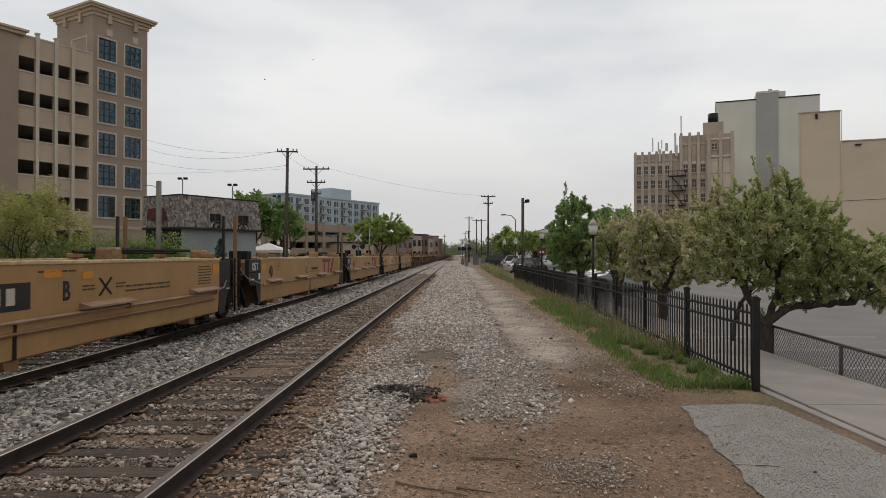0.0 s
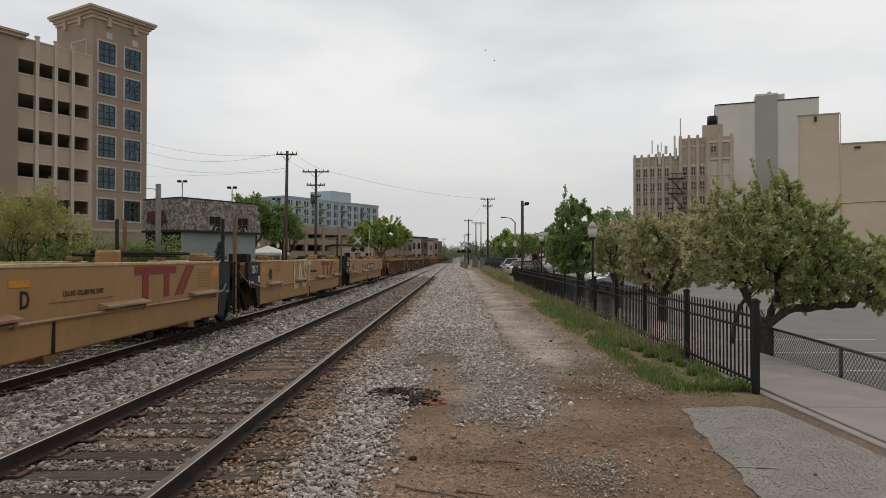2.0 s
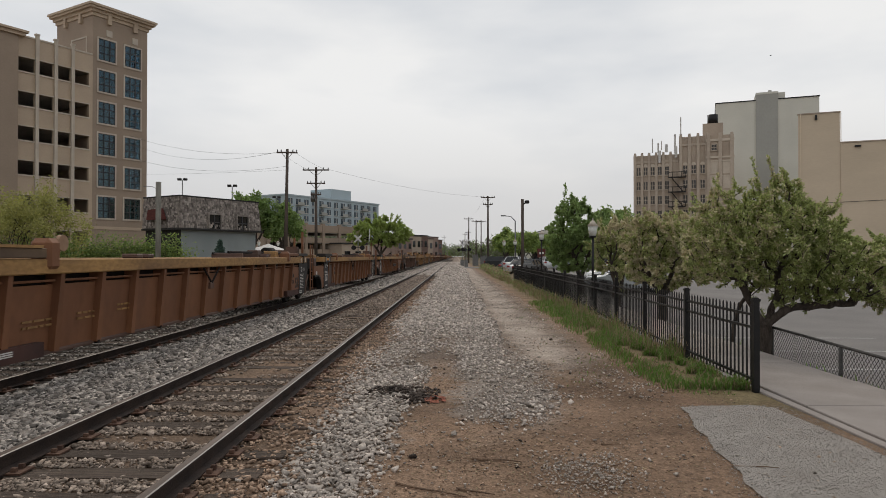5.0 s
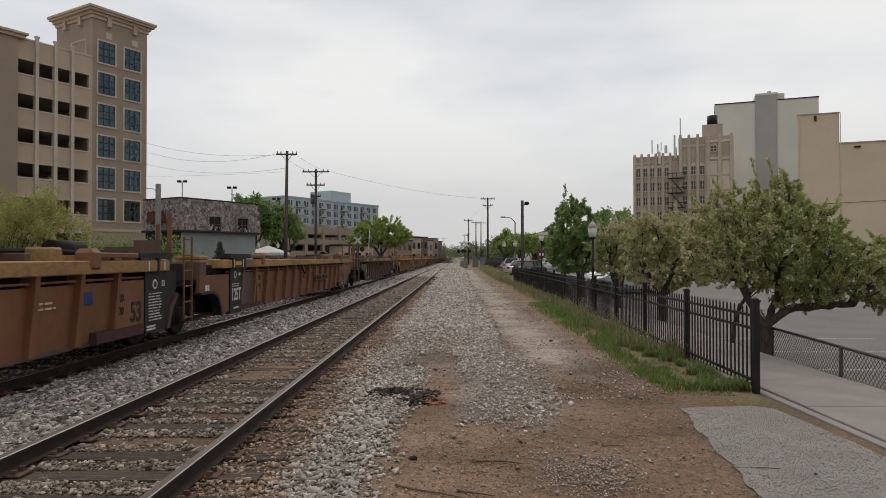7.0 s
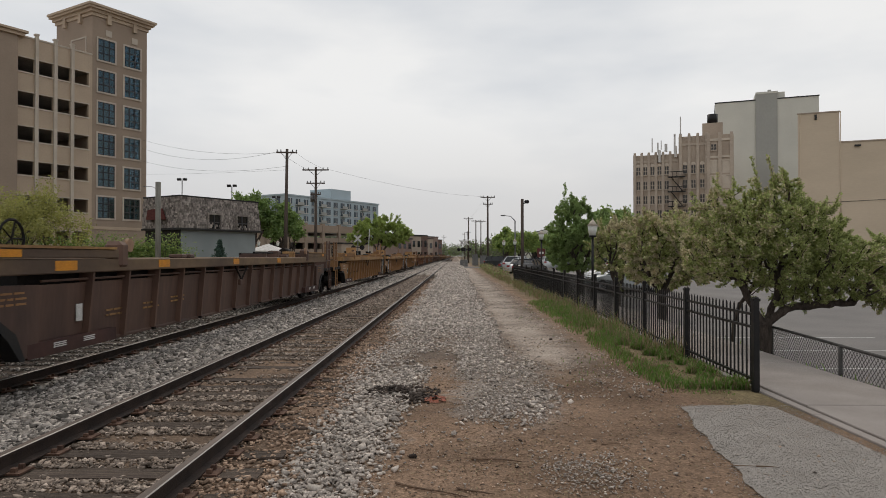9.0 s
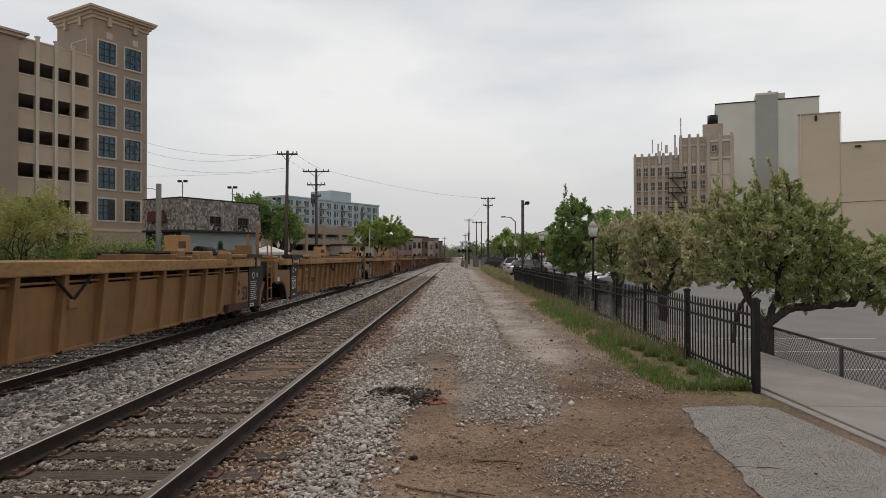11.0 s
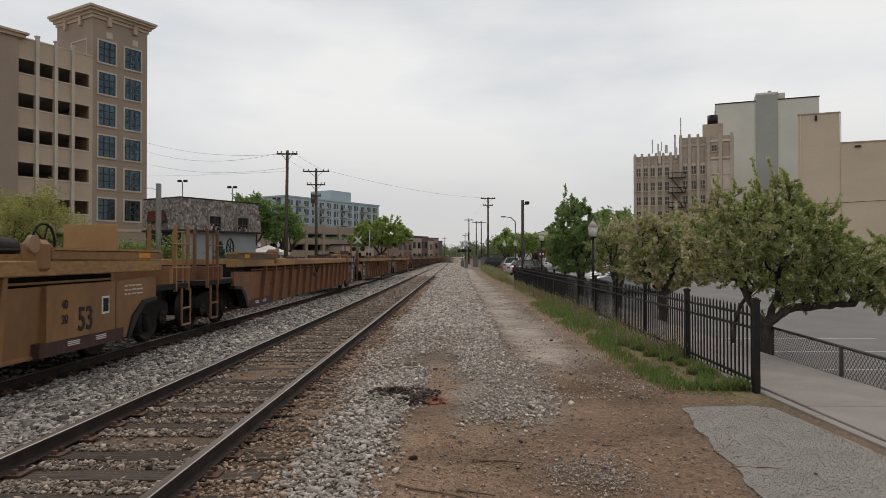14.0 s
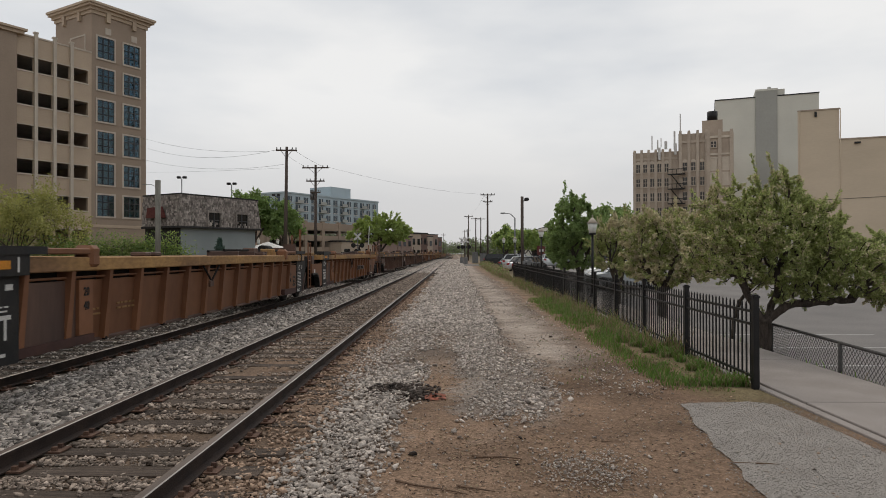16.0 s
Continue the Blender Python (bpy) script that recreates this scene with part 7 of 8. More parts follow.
part("lamp_head", boxes((-2.0, -1.35, -0.12, 0.12, 7.22, 7.4), bevel=0.04), M_GALV, cob)
for k, (lx, ly, lz) in enumerate(((-42.6, 103, 13.5), (-34.8, 103, 12.5), (-33.0, 122, 12.4))):
    lm = thing("twin_lamp", "twin-headed dark lamp on a slim pole behind the roof", "light pole", "twin lamps", m=pose(lx, ly, 0))
    part("pole", tubes(((0, 0, 0), (0, 0, lz), 0.08)), M_GALV, lm)
    for o in (-1, 1):
        part("lamp_head", boxes((min(o * 0.15, o * 0.75), max(o * 0.15, o * 0.75), -0.2, 0.2, lz - 0.05, lz + 0.3), bevel=0.05), M_IRON, lm)


# ---- grade crossing ----
def crossing_signal(x, y, face):
    s = thing("crossing_signal", "railway crossing signal with white crossbuck and dark lamps", "crossing signal", "crossing signals", m=pose(x, y, 0, 0, 0, face))
    part("pole", tubes(((0, 0, 0), (0, 0, 4.4), 0.06)), M_GALV, s)
    for a in (45, -45):
        bm = boxes((-0.62, 0.62, -0.02 + a / 4500, 0.01 + a / 4500, -0.11, 0.11))
        ob = part("crossbuck", bm, M_WHITE, s)
        ob.matrix_basis = pose(0, -0.09, 3.9, 0, a, 0)
    part("lamp_bar", boxes((-0.55, 0.55, -0.05, 0.05, 2.72, 2.8)), M_IRON, s)
    for o in (-1, 1):
        part("lamp_head", tubes(((o * 0.55, -0.12, 2.76), (o * 0.55, 0.0, 2.76), 0.3), ((o * 0.55, -0.25, 2.76), (o * 0.55, -0.12, 2.76), 0.14), sides=14), M_IRON, s)
    part("control_box", boxes((-0.3, 0.3, -0.3, 0.3, 0.0, 1.1), bevel=0.02), M_GALV, s)


crossing_signal(-12.45, 84.5, 0)
crossing_signal(1.6, 108, 0)
crossing_signal(1.0, 112, 180)
arm = thing("crossing_gate", "raised crossing gate arm with white stripes", "crossing gate", m=pose(-11.3, 85.5, 0))
part("arm", tubes(((0, 0, 1.0), (0.2, 0, 5.2), 0.05)), M_WHITE, arm)
part("mast", boxes((-0.2, 0.2, -0.2, 0.2, 0, 1.2), bevel=0.02), M_GALV, arm)
for k, (bx, by) in enumerate(((4.4, 108), (3.4, 119))):
    cab = thing("signal_cabinet", "pale grey signal cabinet beside the crossing", "cabinet", "signal cabinets", m=pose(bx, by, 0))
    part("body", boxes((-0.5, 0.5, -0.4, 0.4, -0.02, 1.7 + 0.2 * (k % 2)), bevel=0.03), M_GALV, cab)
    part("roof", boxes((-0.56, 0.56, -0.46, 0.46, 1.7 + 0.2 * (k % 2), 1.78 + 0.2 * (k % 2))), M_GALV, cab)

# ---- pavilion tent ----
tent = thing("white_pavilion", "white canopy pavilion with peaked roof beyond the train", "pavilion", m=pose(-19.8, 70, 0))
for o in (-1, 1):
    for q in (-1, 1):
        part("leg", boxes((o * 1.75 - 0.05, o * 1.75 + 0.05, q * 1.75 - 0.05, q * 1.75 + 0.05, 0, 2.2)), M_WHITE, tent)
bm = bmesh.new()
rim = [bm.verts.new((x, y, 2.25)) for x, y in ((-1.85, -1.85), (1.85, -1.85), (1.85, 1.85), (-1.85, 1.85))]
low = [bm.verts.new((v.co.x, v.co.y, 1.95)) for v in rim]
inner = [bm.verts.new((v.co.x * 0.35, v.co.y * 0.35, 2.72)) for v in rim]
apex = bm.verts.new((0, 0, 3.0))
for i in range(4):
    j = (i + 1) % 4
    bm.faces.new((rim[i], rim[j], inner[j], inner[i]))
    bm.faces.new((inner[i], inner[j], apex))
    bm.faces.new((low[i], low[j], rim[j], rim[i]))
part("canopy", bm, M_WHITE, tent)
part("side_wall", boxes((-1.8, 1.8, 1.76, 1.79, 0.3, 1.95), (-1.8, -1.77, -1.75, 1.76, 0.3, 1.95)), M_WHITE, tent)


# ---- parked cars ----
M_TYRE = material("tyre_rubber", (0.02, 0.02, 0.02), (0.012, 0.012, 0.012), 0.9)
M_CARGLASS = glass_material("car_glass", (0.012, 0.014, 0.016))
M_TAIL = material("red_tail_lamp", (0.3, 0.02, 0.02), (0.25, 0.02, 0.02), 0.3, bump=0)
M_RIM = material("alloy_rim", (0.35, 0.35, 0.36), (0.25, 0.25, 0.26), 0.35, 0.8)


def car_paint(name, c):
    return material(name, c, tuple(v * 0.92 for v in c), 0.25, 0.2, scale=1, bump=0, spec=0.6)


PAINT = {"white": car_paint("white_car_paint", (0.6, 0.61, 0.62)), "silver": car_paint("silver_car_paint", (0.38, 0.40, 0.41)), "black": car_paint("black_car_paint", (0.02, 0.021, 0.023)), "grey": car_paint("grey_car_paint", (0.13, 0.14, 0.15)), "blue": car_paint("blue_car_paint", (0.04, 0.07, 0.13))}


def car(x, y, turn, colour, suv=False):
    z = ground_height(x, y) + 0.014
    c = thing("parked_car", f"{colour} {'sport utility car' if suv else 'saloon car'} parked in the asphalt lot", "car", "parked cars", m=pose(x, y, z, 0, 0, turn))
    up = 0.22 if suv else 0.0
    body = [(-2.2, 0.35), (-2.25, 0.62 + up), (-2.1, 0.88 + up), (-1.3, 0.96 + up), (1.0, 0.94 + up), (1.95, 0.80 + up), (2.2, 0.62 + up), (2.25, 0.38), (2.1, 0.24), (-2.1, 0.24)]
    bm = prism(body, -0.88, 0.88, "y")
    bm2 = bmesh.new()
    bm.free()
    ends = []
    for w in (-0.88, -0.80, 0.80, 0.88):
        k = 0.96 if abs(w) > 0.85 else 1.0
        ends.append([bm2.verts.new((p * k, w, 0.24 + (q - 0.24) * (0.93 if abs(w) > 0.85 else 1.0))) for p, q in body])
    n = len(body)
    for e0, e1 in zip(ends, ends[1:]):
        for i in range(n):
            f = bm2.faces.new((e0[i], e0[(i + 1) % n], e1[(i + 1) % n], e1[i]))
            f.smooth = True
    bm2.faces.new(ends[0])
    bm2.faces.new(ends[-1])
    bmesh.ops.recalc_face_normals(bm2, faces=bm2.faces)
    part("body", bm2, PAINT[colour], c)
    back = -2.05 if suv else -1.75
    cab_lo = [(back, 0.93 + up), (1.15, 0.93 + up)]
    cab_hi = [(back + 0.35 + (0 if suv else 0.35), 1.42 + up), (0.3, 1.42 + up)]
    cb = bmesh.new()
    v = [cb.verts.new((p, w, q)) for p, q, w in ((cab_lo[0][0], cab_lo[0][1], -0.8), (cab_lo[1][0], cab_lo[1][1], -0.8), (cab_lo[1][0], cab_lo[1][1], 0.8), (cab_lo[0][0], cab_lo[0][1], 0.8), (cab_hi[0][0], cab_hi[0][1], -0.62), (cab_hi[1][0], cab_hi[1][1], -0.62), (cab_hi[1][0], cab_hi[1][1], 0.62), (cab_hi[0][0], cab_hi[0][1], 0.62))]
    for q in ((0, 1, 5, 4), (1, 2, 6, 5), (2, 3, 7, 6), (3, 0, 4, 7), (4, 5, 6, 7)):
        cb.faces.new([v[i] for i in q])
    part("cabin", cb, M_CARGLASS, c)
    part("roof", boxes((cab_hi[0][0] - 0.05, cab_hi[1][0] + 0.08, -0.63, 0.63, 1.41 + up, 1.46 + up), bevel=0.02), PAINT[colour], c)
    for px in (cab_lo[0][0] + 0.9, -0.1):
        for o in (-1, 1):
            pb = bmesh.new()
            tube(pb, (px, o * 0.81, 0.93 + up), (px - 0.05, o * 0.635, 1.43 + up), 0.04, sides=5)
            part("pillar", pb, PAINT[colour], c)
    for o in (-1, 1):
        pb = bmesh.new()
        tube(pb, (1.15, o * 0.8, 0.93 + up), (0.3, o * 0.625, 1.43 + up), 0.045, sides=5)
        tube(pb, (cab_lo[0][0], o * 0.8, 0.93 + up), (cab_hi[0][0], o * 0.625, 1.43 + up), 0.045, sides=5)
        part("pillar", pb, PAINT[colour], c)
        part("tail_lamp", boxes((-2.24, -2.12, o * 0.7 - 0.14, o * 0.7 + 0.14, 0.66 + up, 0.84 + up)), M_TAIL, c)
        part("headlamp", boxes((1.98, 2.16, o * 0.66 - 0.15, o * 0.66 + 0.15, 0.62 + up, 0.74 + up)), M_WHITE, c)
        for wx in (-1.35, 1.38):
            w = part("wheel", tubes(((wx, o * 0.72, 0.33), (wx, o * 0.9, 0.33), 0.33), sides=16), M_TYRE, c)
            part("rim", tubes(((wx, o * 0.885, 0.33), (wx, o * 0.905, 0.33), 0.21), sides=10), M_RIM, w)
    return c


for args in ((10.6, 43.2, 180, "white"), (9.9, 40.2, 180, "grey"), (9.3, 37.2, 180, "silver"), (6.75, 61.0, 62, "black"), (6.6, 65.2, 62, "white"), (6.5, 69.4, 62, "white", True), (6.4, 74.5, 62, "grey"), (11.6, 84, 90, "white", True), (10.2, 87, 90, "black"), (13.2, 79, 90, "grey", True), (15.5, 74, 90, "white", True), (17.8, 77, 90, "black"), (20.2, 70, 90, "grey", True), (6.0, 91, 0, "black", True)):
    car(*args)


# ---- far street ----
def simple_building(name, label, x, y, w, d, h, turn, mat, floors, cols, roof=0.3):
    b = thing(name, label, "building", m=front(x, y, turn))
    part("wall", boxes((0, w, 0, d, 0, h)), mat, b)
    part("parapet", boxes((-0.15, w + 0.15, -0.15, d + 0.15, h, h + roof)), M_DARKROOF, b)
    for k in range(floors):
        for i in range(cols):
            x0 = w * (i + 0.25) / cols
            z0 = 1.0 + (h - 0.8) * k / floors
            part("window", boxes((x0, x0 + w * 0.5 / cols, -0.06, 0.02, z0, z0 + (h - 1) / floors * 0.55)), M_DARKGLASS, b)
    return b


M_BRICK = material("red_brown_brick", (0.19, 0.125, 0.10), (0.13, 0.085, 0.07), 0.9, scale=0.3, fine=5, bump=0)
M_FARBRICK = material("faded_far_brick", (0.30, 0.22, 0.185), (0.24, 0.17, 0.145), 0.9, scale=0.3, fine=5, bump=0, grain=0.15)
for k, (bx, by, bw, bh, bm_) in enumerate(((-15.5, 176, 7, 6.2, M_FARBRICK), (-14.6, 196, 8, 7.6, M_TANBRICK), (-13.6, 218, 8, 8.4, M_BRICK), (-13.2, 244, 9, 8.0, M_TANBRICK), (-12.6, 275, 10, 9.6, M_FARBRICK), (-12.8, 315, 12, 9.4, M_BRICK))):
    simple_building("brick_shop", "weathered brick shopfront in the row by the far track", bx, by, bw, 12, bh, 60, bm_, 2, 3)
simple_building("brick_shop", "pale low storefront beyond the crossing", -22, 128, 10, 12, 4.0, 60, M_TANBRICK, 1, 3)
simple_building("low_station", "low pale building with flat green-edged roof", 13, 150, 19, 10, 6.6, -8, M_GREYPANEL, 1, 6)
gb = thing("gabled_pavilion", "low gabled roof behind the street trees", "building", m=front(16.0, 148, -8))
part("roof", prism([(0, 6.6), (7.0, 8.4), (14, 6.6)], -1.0, 6.0), M_DARKROOF, gb)
part("fascia", prism([(0.4, 6.55), (7.0, 8.2), (13.6, 6.55)], -1.1, -1.02), M_GREYPANEL, gb)
rsign = thing("red_shop_sign", "red square sign on a post beyond the lot", "sign", m=pose(11.2, 88, 0))
part("panel", boxes((-0.55, 0.55, -0.08, 0.08, 1.5, 2.7), bevel=0.03), M_REDAWN, rsign)
part("mark", boxes((-0.3, 0.3, -0.1, -0.082, 1.95, 2.25)), M_WHITE, rsign)
part("post", boxes((-0.1, 0.1, -0.05, 0.05, 0, 1.5)), M_IRON, rsign)


def far_woods(label, x0, x1, y0, y1, n, h, seed):
    rs = np.random.RandomState(seed)
    pts = []
    for k in range(n):
        cx, cy = rs.uniform(x0, x1), rs.uniform(y0, y1)
        hh, rr = h * rs.uniform(0.6, 1.15), h * rs.uniform(0.3, 0.5)
        m = 260
        v = rs.normal(size=(m, 3))
        v /= np.linalg.norm(v, axis=1)[:, None]
        v *= rs.uniform(0.5, 1.05, m)[:, None]
        pts.append(np.stack([cx + v[:, 0] * rr, cy + v[:, 1] * rr, hh * 0.58 + v[:, 2] * hh * 0.46], axis=1))
    pts = np.concatenate(pts)
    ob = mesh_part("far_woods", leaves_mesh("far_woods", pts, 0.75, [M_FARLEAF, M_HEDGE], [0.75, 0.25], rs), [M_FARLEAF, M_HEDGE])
    tagged(ob, label, "trees", kind="stuff")


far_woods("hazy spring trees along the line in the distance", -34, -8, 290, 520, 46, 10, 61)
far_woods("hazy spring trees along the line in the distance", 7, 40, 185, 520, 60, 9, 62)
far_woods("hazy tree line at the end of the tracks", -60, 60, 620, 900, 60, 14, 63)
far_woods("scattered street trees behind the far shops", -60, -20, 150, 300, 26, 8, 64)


# ---- birds ----
def build_bird():
    b = thing("bird", "small dark bird flying across the grey sky", "bird", "birds in flight")
    bm = bmesh.new()
    tube(bm, (0, -0.08, 0), (0, 0.01, 0.01), 0.012, 0.03, sides=8)
    tube(bm, (0, 0.01, 0.01), (0, 0.09, 0.0), 0.03, 0.012, sides=8)
    part("body", bm, M_IRON, b)
    for o in (-1, 1):
        wb = bmesh.new()
        low = [wb.verts.new((o * x, y, z)) for x, y, z in ((0.02, 0.04, 0.01), (0.09, 0.05, 0.04), (0.16, -0.01, 0.03), (0.08, -0.02, 0.03), (0.02, -0.03, 0.01))]
        wb.faces.new(low)
        bmesh.ops.solidify(wb, geom=wb.faces[:], thickness=0.012)
        part("wing", wb, M_IRON, b)
    return b


BIRDS = [build_bird(), build_bird()]


# ---- ballast, stones and litter ----
def rocks_mesh(name, pts, sizes, rs, mat):
    """Angular stones, each a twisted eight-cornered block."""
    n = len(pts)
    corner = np.array([(x, y, z) for x in (-1, 1) for y in (-1, 1) for z in (-1, 1)], dtype=float)
    c = corner[None] * rs.uniform(0.35, 1.0, (n, 8, 3))
    c *= (sizes[:, None] * rs.uniform(0.6, 1.35, (n, 3)) * np.array([1.3, 1.05, 0.55]))[:, None, :] * 0.5
    ang = rs.uniform(0, 6.283, (n, 3))
    ang[:, 1:] = rs.normal(0, 0.32, (n, 2))
    for a, (i, j) in zip(range(3), ((0, 1), (1, 2), (0, 2))):
        co, si = np.cos(ang[:, a])[:, None], np.sin(ang[:, a])[:, None]
        p, q = c[:, :, i].copy(), c[:, :, j].copy()
        c[:, :, i], c[:, :, j] = p * co - q * si, p * si + q * co
    v = (c + np.asarray(pts)[:, None, :]).reshape(-1, 3)
    quads = np.array([(0, 1, 3, 2), (4, 6, 7, 5), (0, 4, 5, 1), (2, 3, 7, 6), (0, 2, 6, 4), (1, 5, 7, 3)])
    f = (np.arange(n)[:, None, None] * 8 + quads[None]).reshape(-1, 4)
    me = bpy.data.meshes.new(name)
    me.vertices.add(len(v))
    me.vertices.foreach_set("co", v.ravel())
    me.loops.add(len(f) * 4)
    me.loops.foreach_set("vertex_index", f.ravel())
    me.polygons.add(len(f))
    me.polygons.foreach_set("loop_start", np.arange(len(f)) * 4)
    me.materials.append(mat)
    me.update(calc_edges=True)
    return me


def stones(label, x0, x1, y0, y1, count, s0, s1, mat, seed, lift=0.3, power=1.7, clump=None, density=None, base=0.006):
    rs = np.random.RandomState(seed)
    y = y0 + (y1 - y0) * rs.rand(count) ** power
    x = rs.uniform(x0, x1, count)
    if clump is not None:
        keep = np.array([noise.noise(Vector((a * 0.9, b * 0.6, seed * 0.37))) + 0.35 * noise.noise(Vector((a * 3.1, b * 2.4, 5.0))) + 0.14 * rs.normal() > clump for a, b in zip(x, y)])
        x, y = x[keep], y[keep]
    if density is not None:
        keep = density(x, y, rs)
        x, y = x[keep], y[keep]
    sizes = rs.uniform(s0, s1, len(x)) * (1 + 0.6 * (rs.rand(len(x)) < 0.08))
    # stones grow a little with distance so that the far bed keeps its roughness
    sizes *= 1 + np.clip((y - 10) / 50, 0, 0.9)
    bed = -BED_DROP * np.clip((-4.5 - x) / 0.7, 0, 1)
    pts = np.stack([x, y, sizes * lift + base + bed], axis=1)
    ob = mesh_part("ballast_stones", rocks_mesh("ballast_stones", pts, sizes, rs, mat), mat)
    tagged(ob, label, "stones", kind="stuff")


def clear_of_rails(x, y, rs):
    near = np.abs(np.abs(x - NEAR_TRACK) - GAUGE_HALF) > 0.09
    # wide bare strip by the train's rail: dark ground imitates its shadow and grease
    far = (np.abs(np.abs(x - TRAIN_TRACK) - GAUGE_HALF) > 0.09) & ~((x - TRAIN_TRACK > GAUGE_HALF) & (x - TRAIN_TRACK < GAUGE_HALF + 0.3 + 0.06 * rs.normal(size=len(x))))
    return near & far


M_STONE_PALE = material("pale_limestone_chip", (0.48, 0.42, 0.365), (0.27, 0.235, 0.205), 0.95, scale=9, fine=50, vary=0.35)
M_STICK = material("dry_stick_bark", (0.2, 0.13, 0.085), (0.1, 0.065, 0.045), 0.9, scale=20, fine=80)
M_CHIPS = material("asphalt_chips", (0.34, 0.308, 0.278), (0.26, 0.235, 0.21), 0.95, scale=30, fine=120, vary=0.25)
M_STONE_DARK = material("dark_clod", (0.085, 0.064, 0.052), (0.04, 0.031, 0.026), 0.95, scale=9, fine=50, vary=0.4)
def between_ties(x, y, rs, track="near_track"):
    rows = np.array(TIE_ROWS[track])
    k = np.clip(np.searchsorted(rows, y), 1, len(rows) - 1)
    gap = np.minimum(np.abs(y - rows[k - 1]), np.abs(y - rows[k]))
    return clear_of_rails(x, y, rs) & ((gap > 0.14) | (rs.rand(len(x)) < 0.05))


stones("grey crushed stone ballast between the two tracks", -5.82, -3.6, 5, 60, 84000, 0.026, 0.06, M_BALLAST, 71, power=1.5, density=clear_of_rails)
stones("grey crushed stone ballast under the train", -8.4, -5.6, 6, 60, 34000, 0.022, 0.05, M_BALLAST, 72, power=1.5, density=lambda x, y, rs: between_ties(x, y, rs, "train_track"))
stones("grey crushed stone among the near ties", -3.42, -2.06, 3.5, 60, 62000, 0.014, 0.04, M_TRACK_STONE, 73, clump=-0.3, density=between_ties)
def soft(v, lo, hi, edge):
    """One inside the span, falling off over its edge."""
    return np.clip((v - lo) / edge + 0.5, 0, 1) * np.clip((hi - v) / edge + 0.5, 0, 1)


def ragged(x, y, seed):
    return np.array([noise.noise(Vector((a * 0.9, b * 0.55, seed))) + 0.5 * noise.noise(Vector((a * 2.7, b * 1.9, seed + 3.0))) for a, b in zip(x, y)])


def gravel_cover(x, y, rs):
    """How the loose stone lies: a ridge by the near track, a wide spread further on, a worn patch on the dirt."""
    ridge = soft(x, -1.3 - 0.03 * (y - 6), -0.62 + 0.05 * (y - 6), 0.4) * soft(y, -1, 11, 2)
    wedge = soft(x, -0.55, 0.05, 0.3) * soft(y, -5, 12.5, 3)
    spread = soft(x, -1.45, 0.85, 0.5) * soft(y, 9.2, 200, 2.8) * (1 - 0.85 * wedge)
    patch = 0.6 * soft(x, 0.15, 1.15, 0.6) * soft(y, 6.8, 12, 2.2)
    return rs.rand(len(x)) < np.clip(np.maximum(np.maximum(ridge, spread), patch) * 1.15 + 0.9 * ragged(x, y, 7.0) - 0.1, 0, 1) * np.clip(np.maximum(np.maximum(ridge, spread), patch) * 3, 0, 1)


def ridge_cover(x, y, rs):
    ridge = soft(x, -1.25 - 0.03 * (y - 6), -0.7 + 0.05 * (y - 6), 0.35) * soft(y, -1, 9.5, 2)
    return rs.rand(len(x)) < np.clip(ridge + 0.7 * ragged(x, y, 9.0), 0, 1) * (ridge > 0.05)


stones("pale crushed stone spread beside the near track", -1.9, -0.2, 3.4, 11, 8500, 0.018, 0.048, M_STONE_PALE, 74, power=1.2, density=ridge_cover)
stones("grey and pale crushed stone spread over the dirt", -1.9, 2.0, 3.5, 22, 34000, 0.014, 0.044, M_SPREAD, 75, power=1.15, density=gravel_cover)
stones("grey crushed stone spread beside the near track", -1.7, 1.3, 16, 80, 30000, 0.03, 0.055, M_SPREAD, 82, power=1.3, density=gravel_cover)
stones("grey ballast bed running on to the crossing", -5.8, 1.1, 58, 190, 26000, 0.05, 0.085, M_SPREAD, 83, power=1.2, density=clear_of_rails)
stones("fine pale gravel patch on the dirt", 0.0, 1.7, 4.7, 16, 22000, 0.007, 0.022, M_STONE_PALE, 76, power=1.2, density=gravel_cover)
stones("thin patch of pale chips trodden into the dirt", 0.6, 1.5, 4.7, 5.8, 2600, 0.005, 0.017, M_STONE_PALE, 85, power=1.0, density=lambda x, y, rs: rs.rand(len(x)) < soft(x, 0.75, 1.35, 0.4) * soft(y, 4.95, 5.55, 0.5) + 0.4 * ragged(x, y, 4.0))
stones("scattered small stones on the dirt", -1.9, 3.4, 3.4, 14, 9000, 0.005, 0.016, M_STONE_BROWN, 77, clump=-0.05, power=1.2)
stones("scattered pale pebbles on the dirt", -1.7, 2.4, 3.4, 12, 1700, 0.006, 0.026, M_STONE_PALE, 78, power=1.1)
stones("dark clods and cinders on the dirt", -1.95, 3.0, 3.4, 14, 130, 0.008, 0.03, M_STONE_DARK, 79, power=1.1)
stones("fine pale chips bedded in the asphalt path", 1.75, 3.7, 3.3, 7.6, 17000, 0.004, 0.009, M_CHIPS, 84, power=1.1, density=lambda x, y, rs: x > 1.405 + 0.148 * y - 0.09 * np.abs(rs.normal(size=len(x))), base=0.012)
stones("stray gravel on the dusty path", 0.8, 2.6, 8, 50, 3200, 0.012, 0.03, M_SPREAD, 81, clump=-0.05)
stones("small stones on the dirt shoulder of the near track", -2.0, -1.2, 4, 40, 6000, 0.015, 0.04, M_STONE_BROWN, 80)


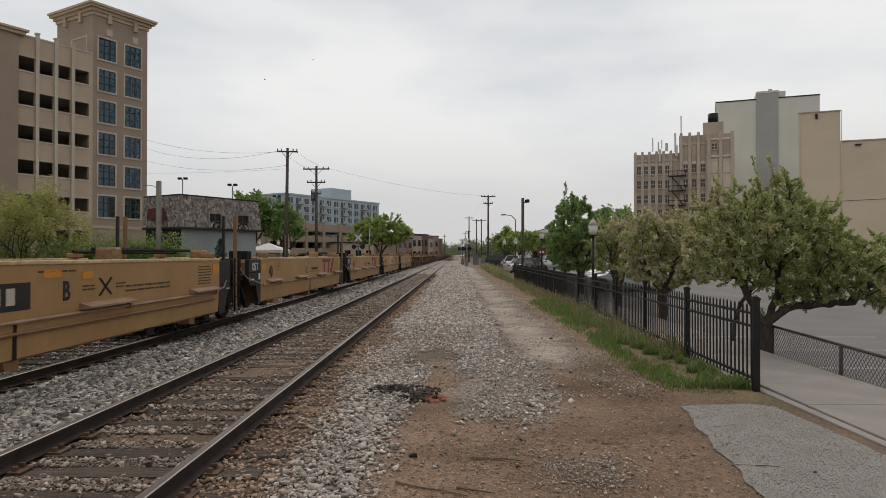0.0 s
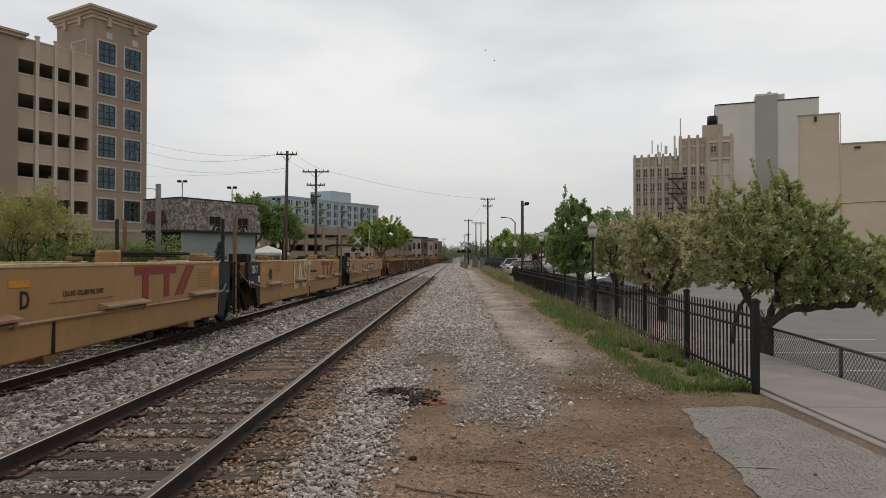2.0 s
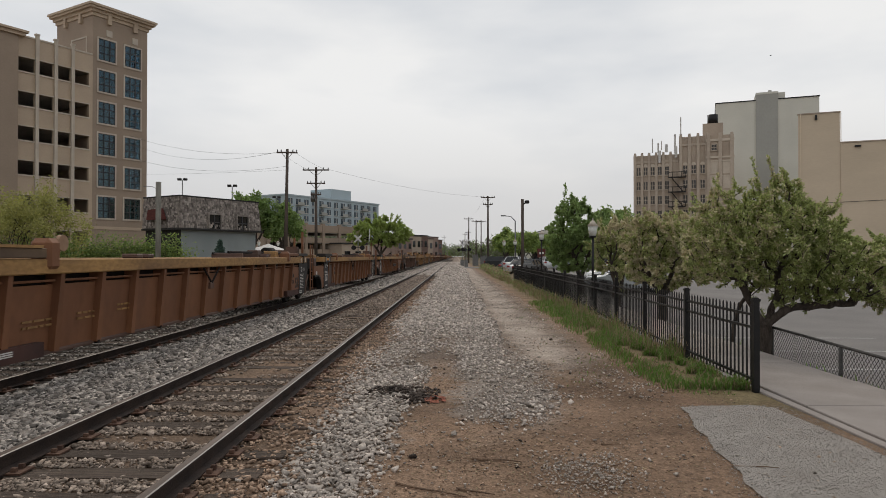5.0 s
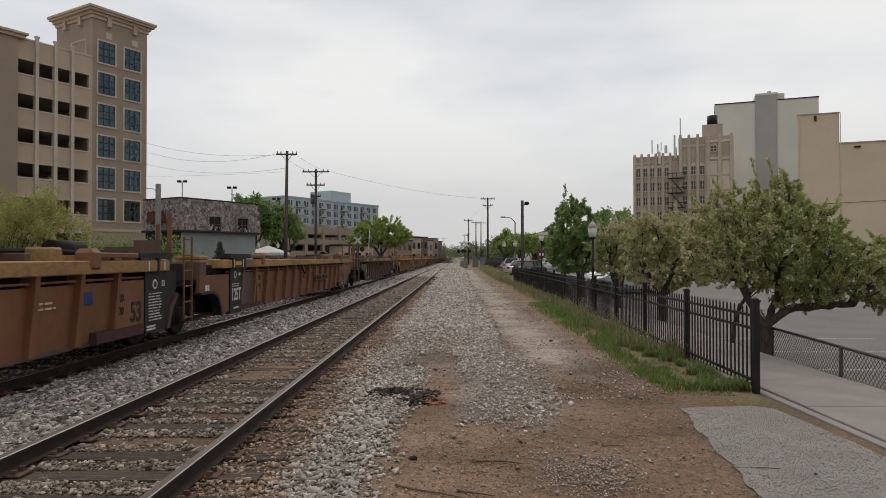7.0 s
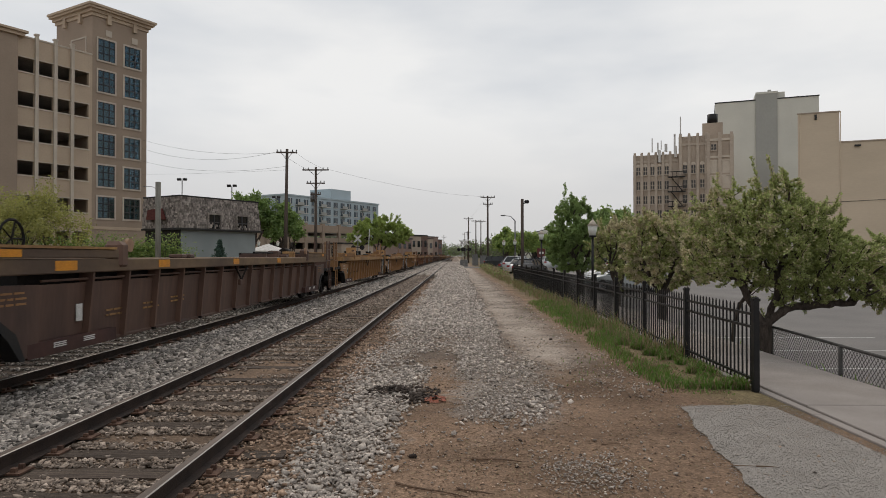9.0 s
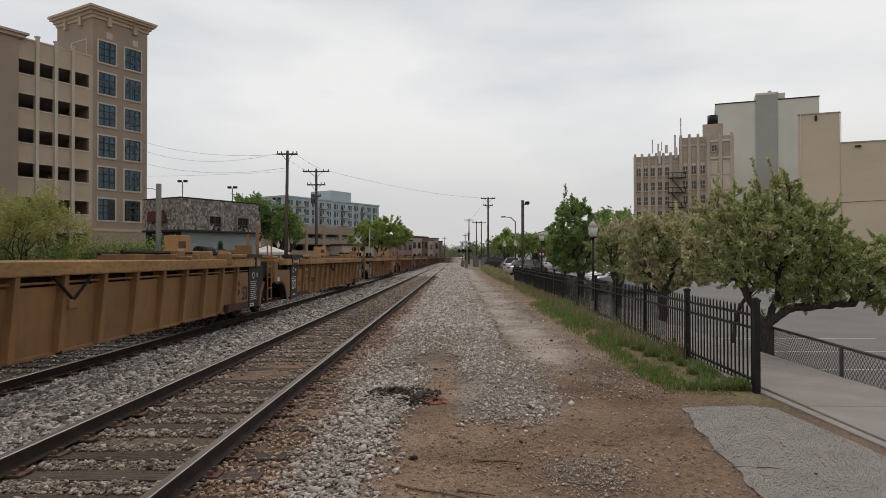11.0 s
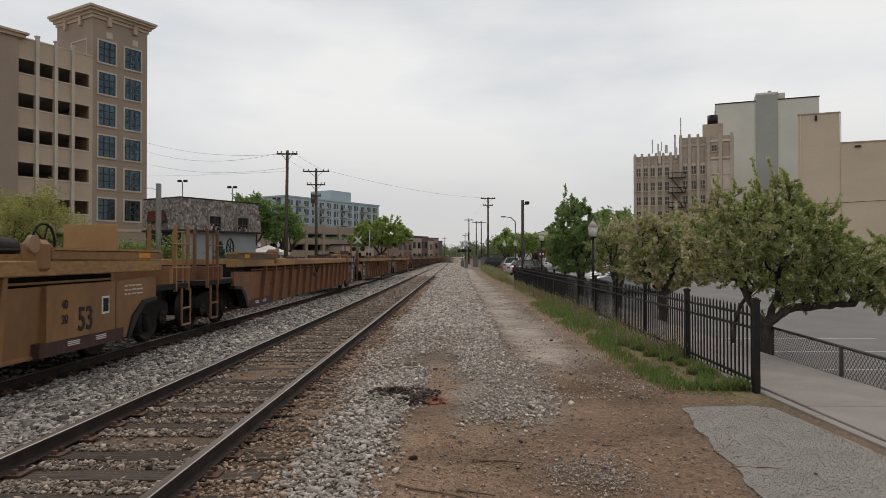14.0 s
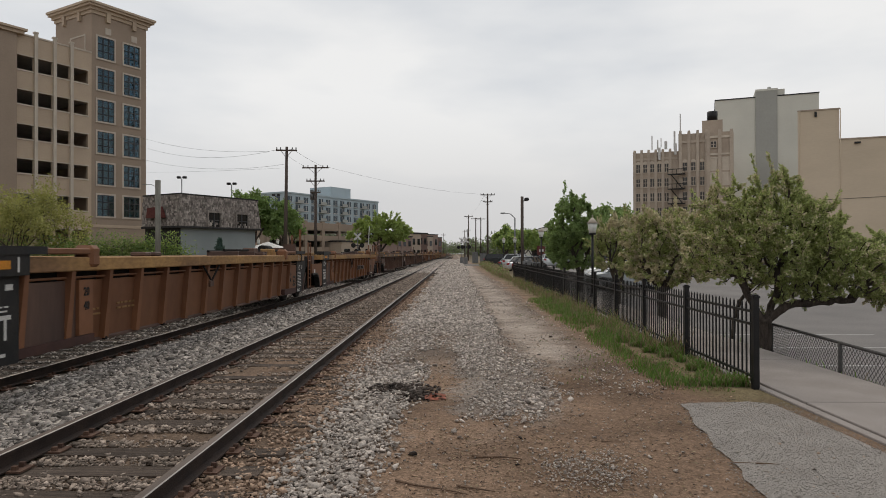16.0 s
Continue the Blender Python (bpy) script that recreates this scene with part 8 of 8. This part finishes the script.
def litter(label, x0, x1, y0, y1, count, size, seed):
    """Dry stalks and bark bits strewn flat over the dirt."""
    rs = np.random.RandomState(seed)
    x, y = rs.uniform(x0, x1, count), y0 + (y1 - y0) * rs.rand(count) ** 1.3
    keep = ragged(x, y, seed * 0.1) + 0.35 * rs.normal(size=count) > -0.05
    keep &= x < 1.40 + 0.148 * np.minimum(y, 7.7) + 4.0 * (y > 7.7)
    pts = np.stack([x[keep], y[keep], np.full(keep.sum(), 0.008)], axis=1)
    mats = [M_DRYGRASS, M_STICK, M_STONE_DARK]
    ob = mesh_part("dry_litter", leaves_mesh("dry_litter", pts, size, mats, [0.4, 0.42, 0.18], rs, along=2.8), mats)
    ob.matrix_basis = Matrix.Diagonal((1, 1, 0.35, 1))
    tagged(ob, label, "litter", kind="stuff")


def mound(name, label, cat, x, y, rx, ry, h, count, size, mat, seed):
    rs = np.random.RandomState(seed)
    q = np.clip(rs.normal(0, 0.42, (count, 2)), -1, 1)
    r = np.sqrt((q ** 2).sum(1))
    pts = np.stack([x + q[:, 0] * rx, y + q[:, 1] * ry, 0.01 + h * np.clip(1 - r, 0, 1) * rs.uniform(0.4, 1, count)], axis=1)
    ob = mesh_part(name, rocks_mesh(name, pts, rs.uniform(size * 0.5, size * 1.4, count), rs, mat), mat)
    tagged(ob, label, cat, kind="stuff")


litter("dry stalks and bark bits strewn over the brown dirt", -0.9, 3.3, 3.4, 11, 26000, 0.015, 95)
mound("dark_debris", "small heap of dark charred debris on the gravel", "debris", -0.72, 8.3, 0.5, 0.42, 0.06, 230, 0.045, M_STONE_DARK, 91)
mound("dark_debris", "small heap of dark charred debris on the gravel", "debris", -0.45, 7.9, 0.3, 0.26, 0.05, 110, 0.05, M_STONE_DARK, 92)


def build_cloth():
    rnd = random.Random(5)
    bm = bmesh.new()
    n = 9
    grid = [[bm.verts.new((-0.25 + (i - n / 2) * 0.035 + rnd.uniform(-0.012, 0.012), 7.85 + (j - n / 2) * 0.04 + rnd.uniform(-0.012, 0.012), 0.018 + 0.045 * rnd.random() * math.sin(math.pi * i / (n - 1)) * math.sin(math.pi * j / (n - 1)) ** 0.5 if 0 < j < n - 1 else 0.012)) for i in range(n)] for j in range(n)]
    for j in range(n - 1):
        for i in range(n - 1):
            if rnd.random() > 0.3 and (i - 4) ** 2 + (j - 4) ** 2 < 20:
                bm.faces.new((grid[j][i], grid[j][i + 1], grid[j + 1][i + 1], grid[j + 1][i]))
    bmesh.ops.solidify(bm, geom=bm.faces[:], thickness=0.006)
    tagged(part("orange_rag", bm, M_ORANGE_CLOTH), "crumpled faded orange plastic rag on the dirt", "litter")


build_cloth()


def stick(x, y, length, turn, r):
    rnd = random.Random(int(x * 100 + y * 37))
    bm = bmesh.new()
    p, a = Vector((0, 0, r)), 0.0
    for k in range(5):
        a += rnd.uniform(-0.25, 0.25)
        q = p + Vector((math.cos(a), math.sin(a), rnd.uniform(-0.02, 0.03))) * length / 5
        q.z = max(q.z, r * 0.8)
        tube(bm, p, q, r * (1 - k * 0.12), r * (0.88 - k * 0.12), sides=6)
        p = q
    ob = part("stick", bm, M_STICK)
    ob.matrix_basis = pose(x, y, 0.004 if x < 2.3 else 0.014, 0, 0, turn)
    tagged(ob, "dry brown stick lying on the dirt", "stick", "fallen sticks")


for args in ((0.13, 5.55, 0.42, -6, 0.012), (-0.45, 4.95, 0.6, -25, 0.01), (0.0, 4.85, 0.3, -40, 0.009), (1.15, 5.35, 0.22, 25, 0.008), (2.2, 5.4, 0.2, 5, 0.007), (1.3, 6.0, 0.2, 10, 0.006), (0.9, 5.0, 0.18, -20, 0.006), (2.38, 5.37, 0.17, 4, 0.006)):
    stick(*args)


def motions():
    """Every unit rolls towards the camera at one speed, and its wheels turn with it."""
    for unit, s in UNITS:
        walk(unit, [(t, pose(TRAIN_TRACK, s - SPEED * t, 0)) for t in (0.0, 8.0, 16.0)])
    for bird, x, z, rise in ((BIRDS[0], 15.65, 22.2, 1.4), (BIRDS[1], 14.1, 19.5, 0.05)):
        walk(bird, [(t, pose(x + (10.0 if rise > 1 else 8.2) * (t - 3.3), 60, z + rise * (t - 3.3), 0, 0, -90)) for t in (0.0, 8.0, 16.0)])
    turn = math.degrees(SPEED / 0.485) / 15
    for wheel, dy in WHEELS:
        if wheel.parent.parent in ROLLERS:
            walk(wheel, [(k / 30, pose(0, dy, 0.485, turn / 2 * k)) for k in range(481)])


ROLLERS = [u for u, s in UNITS if s < 300]
motions()
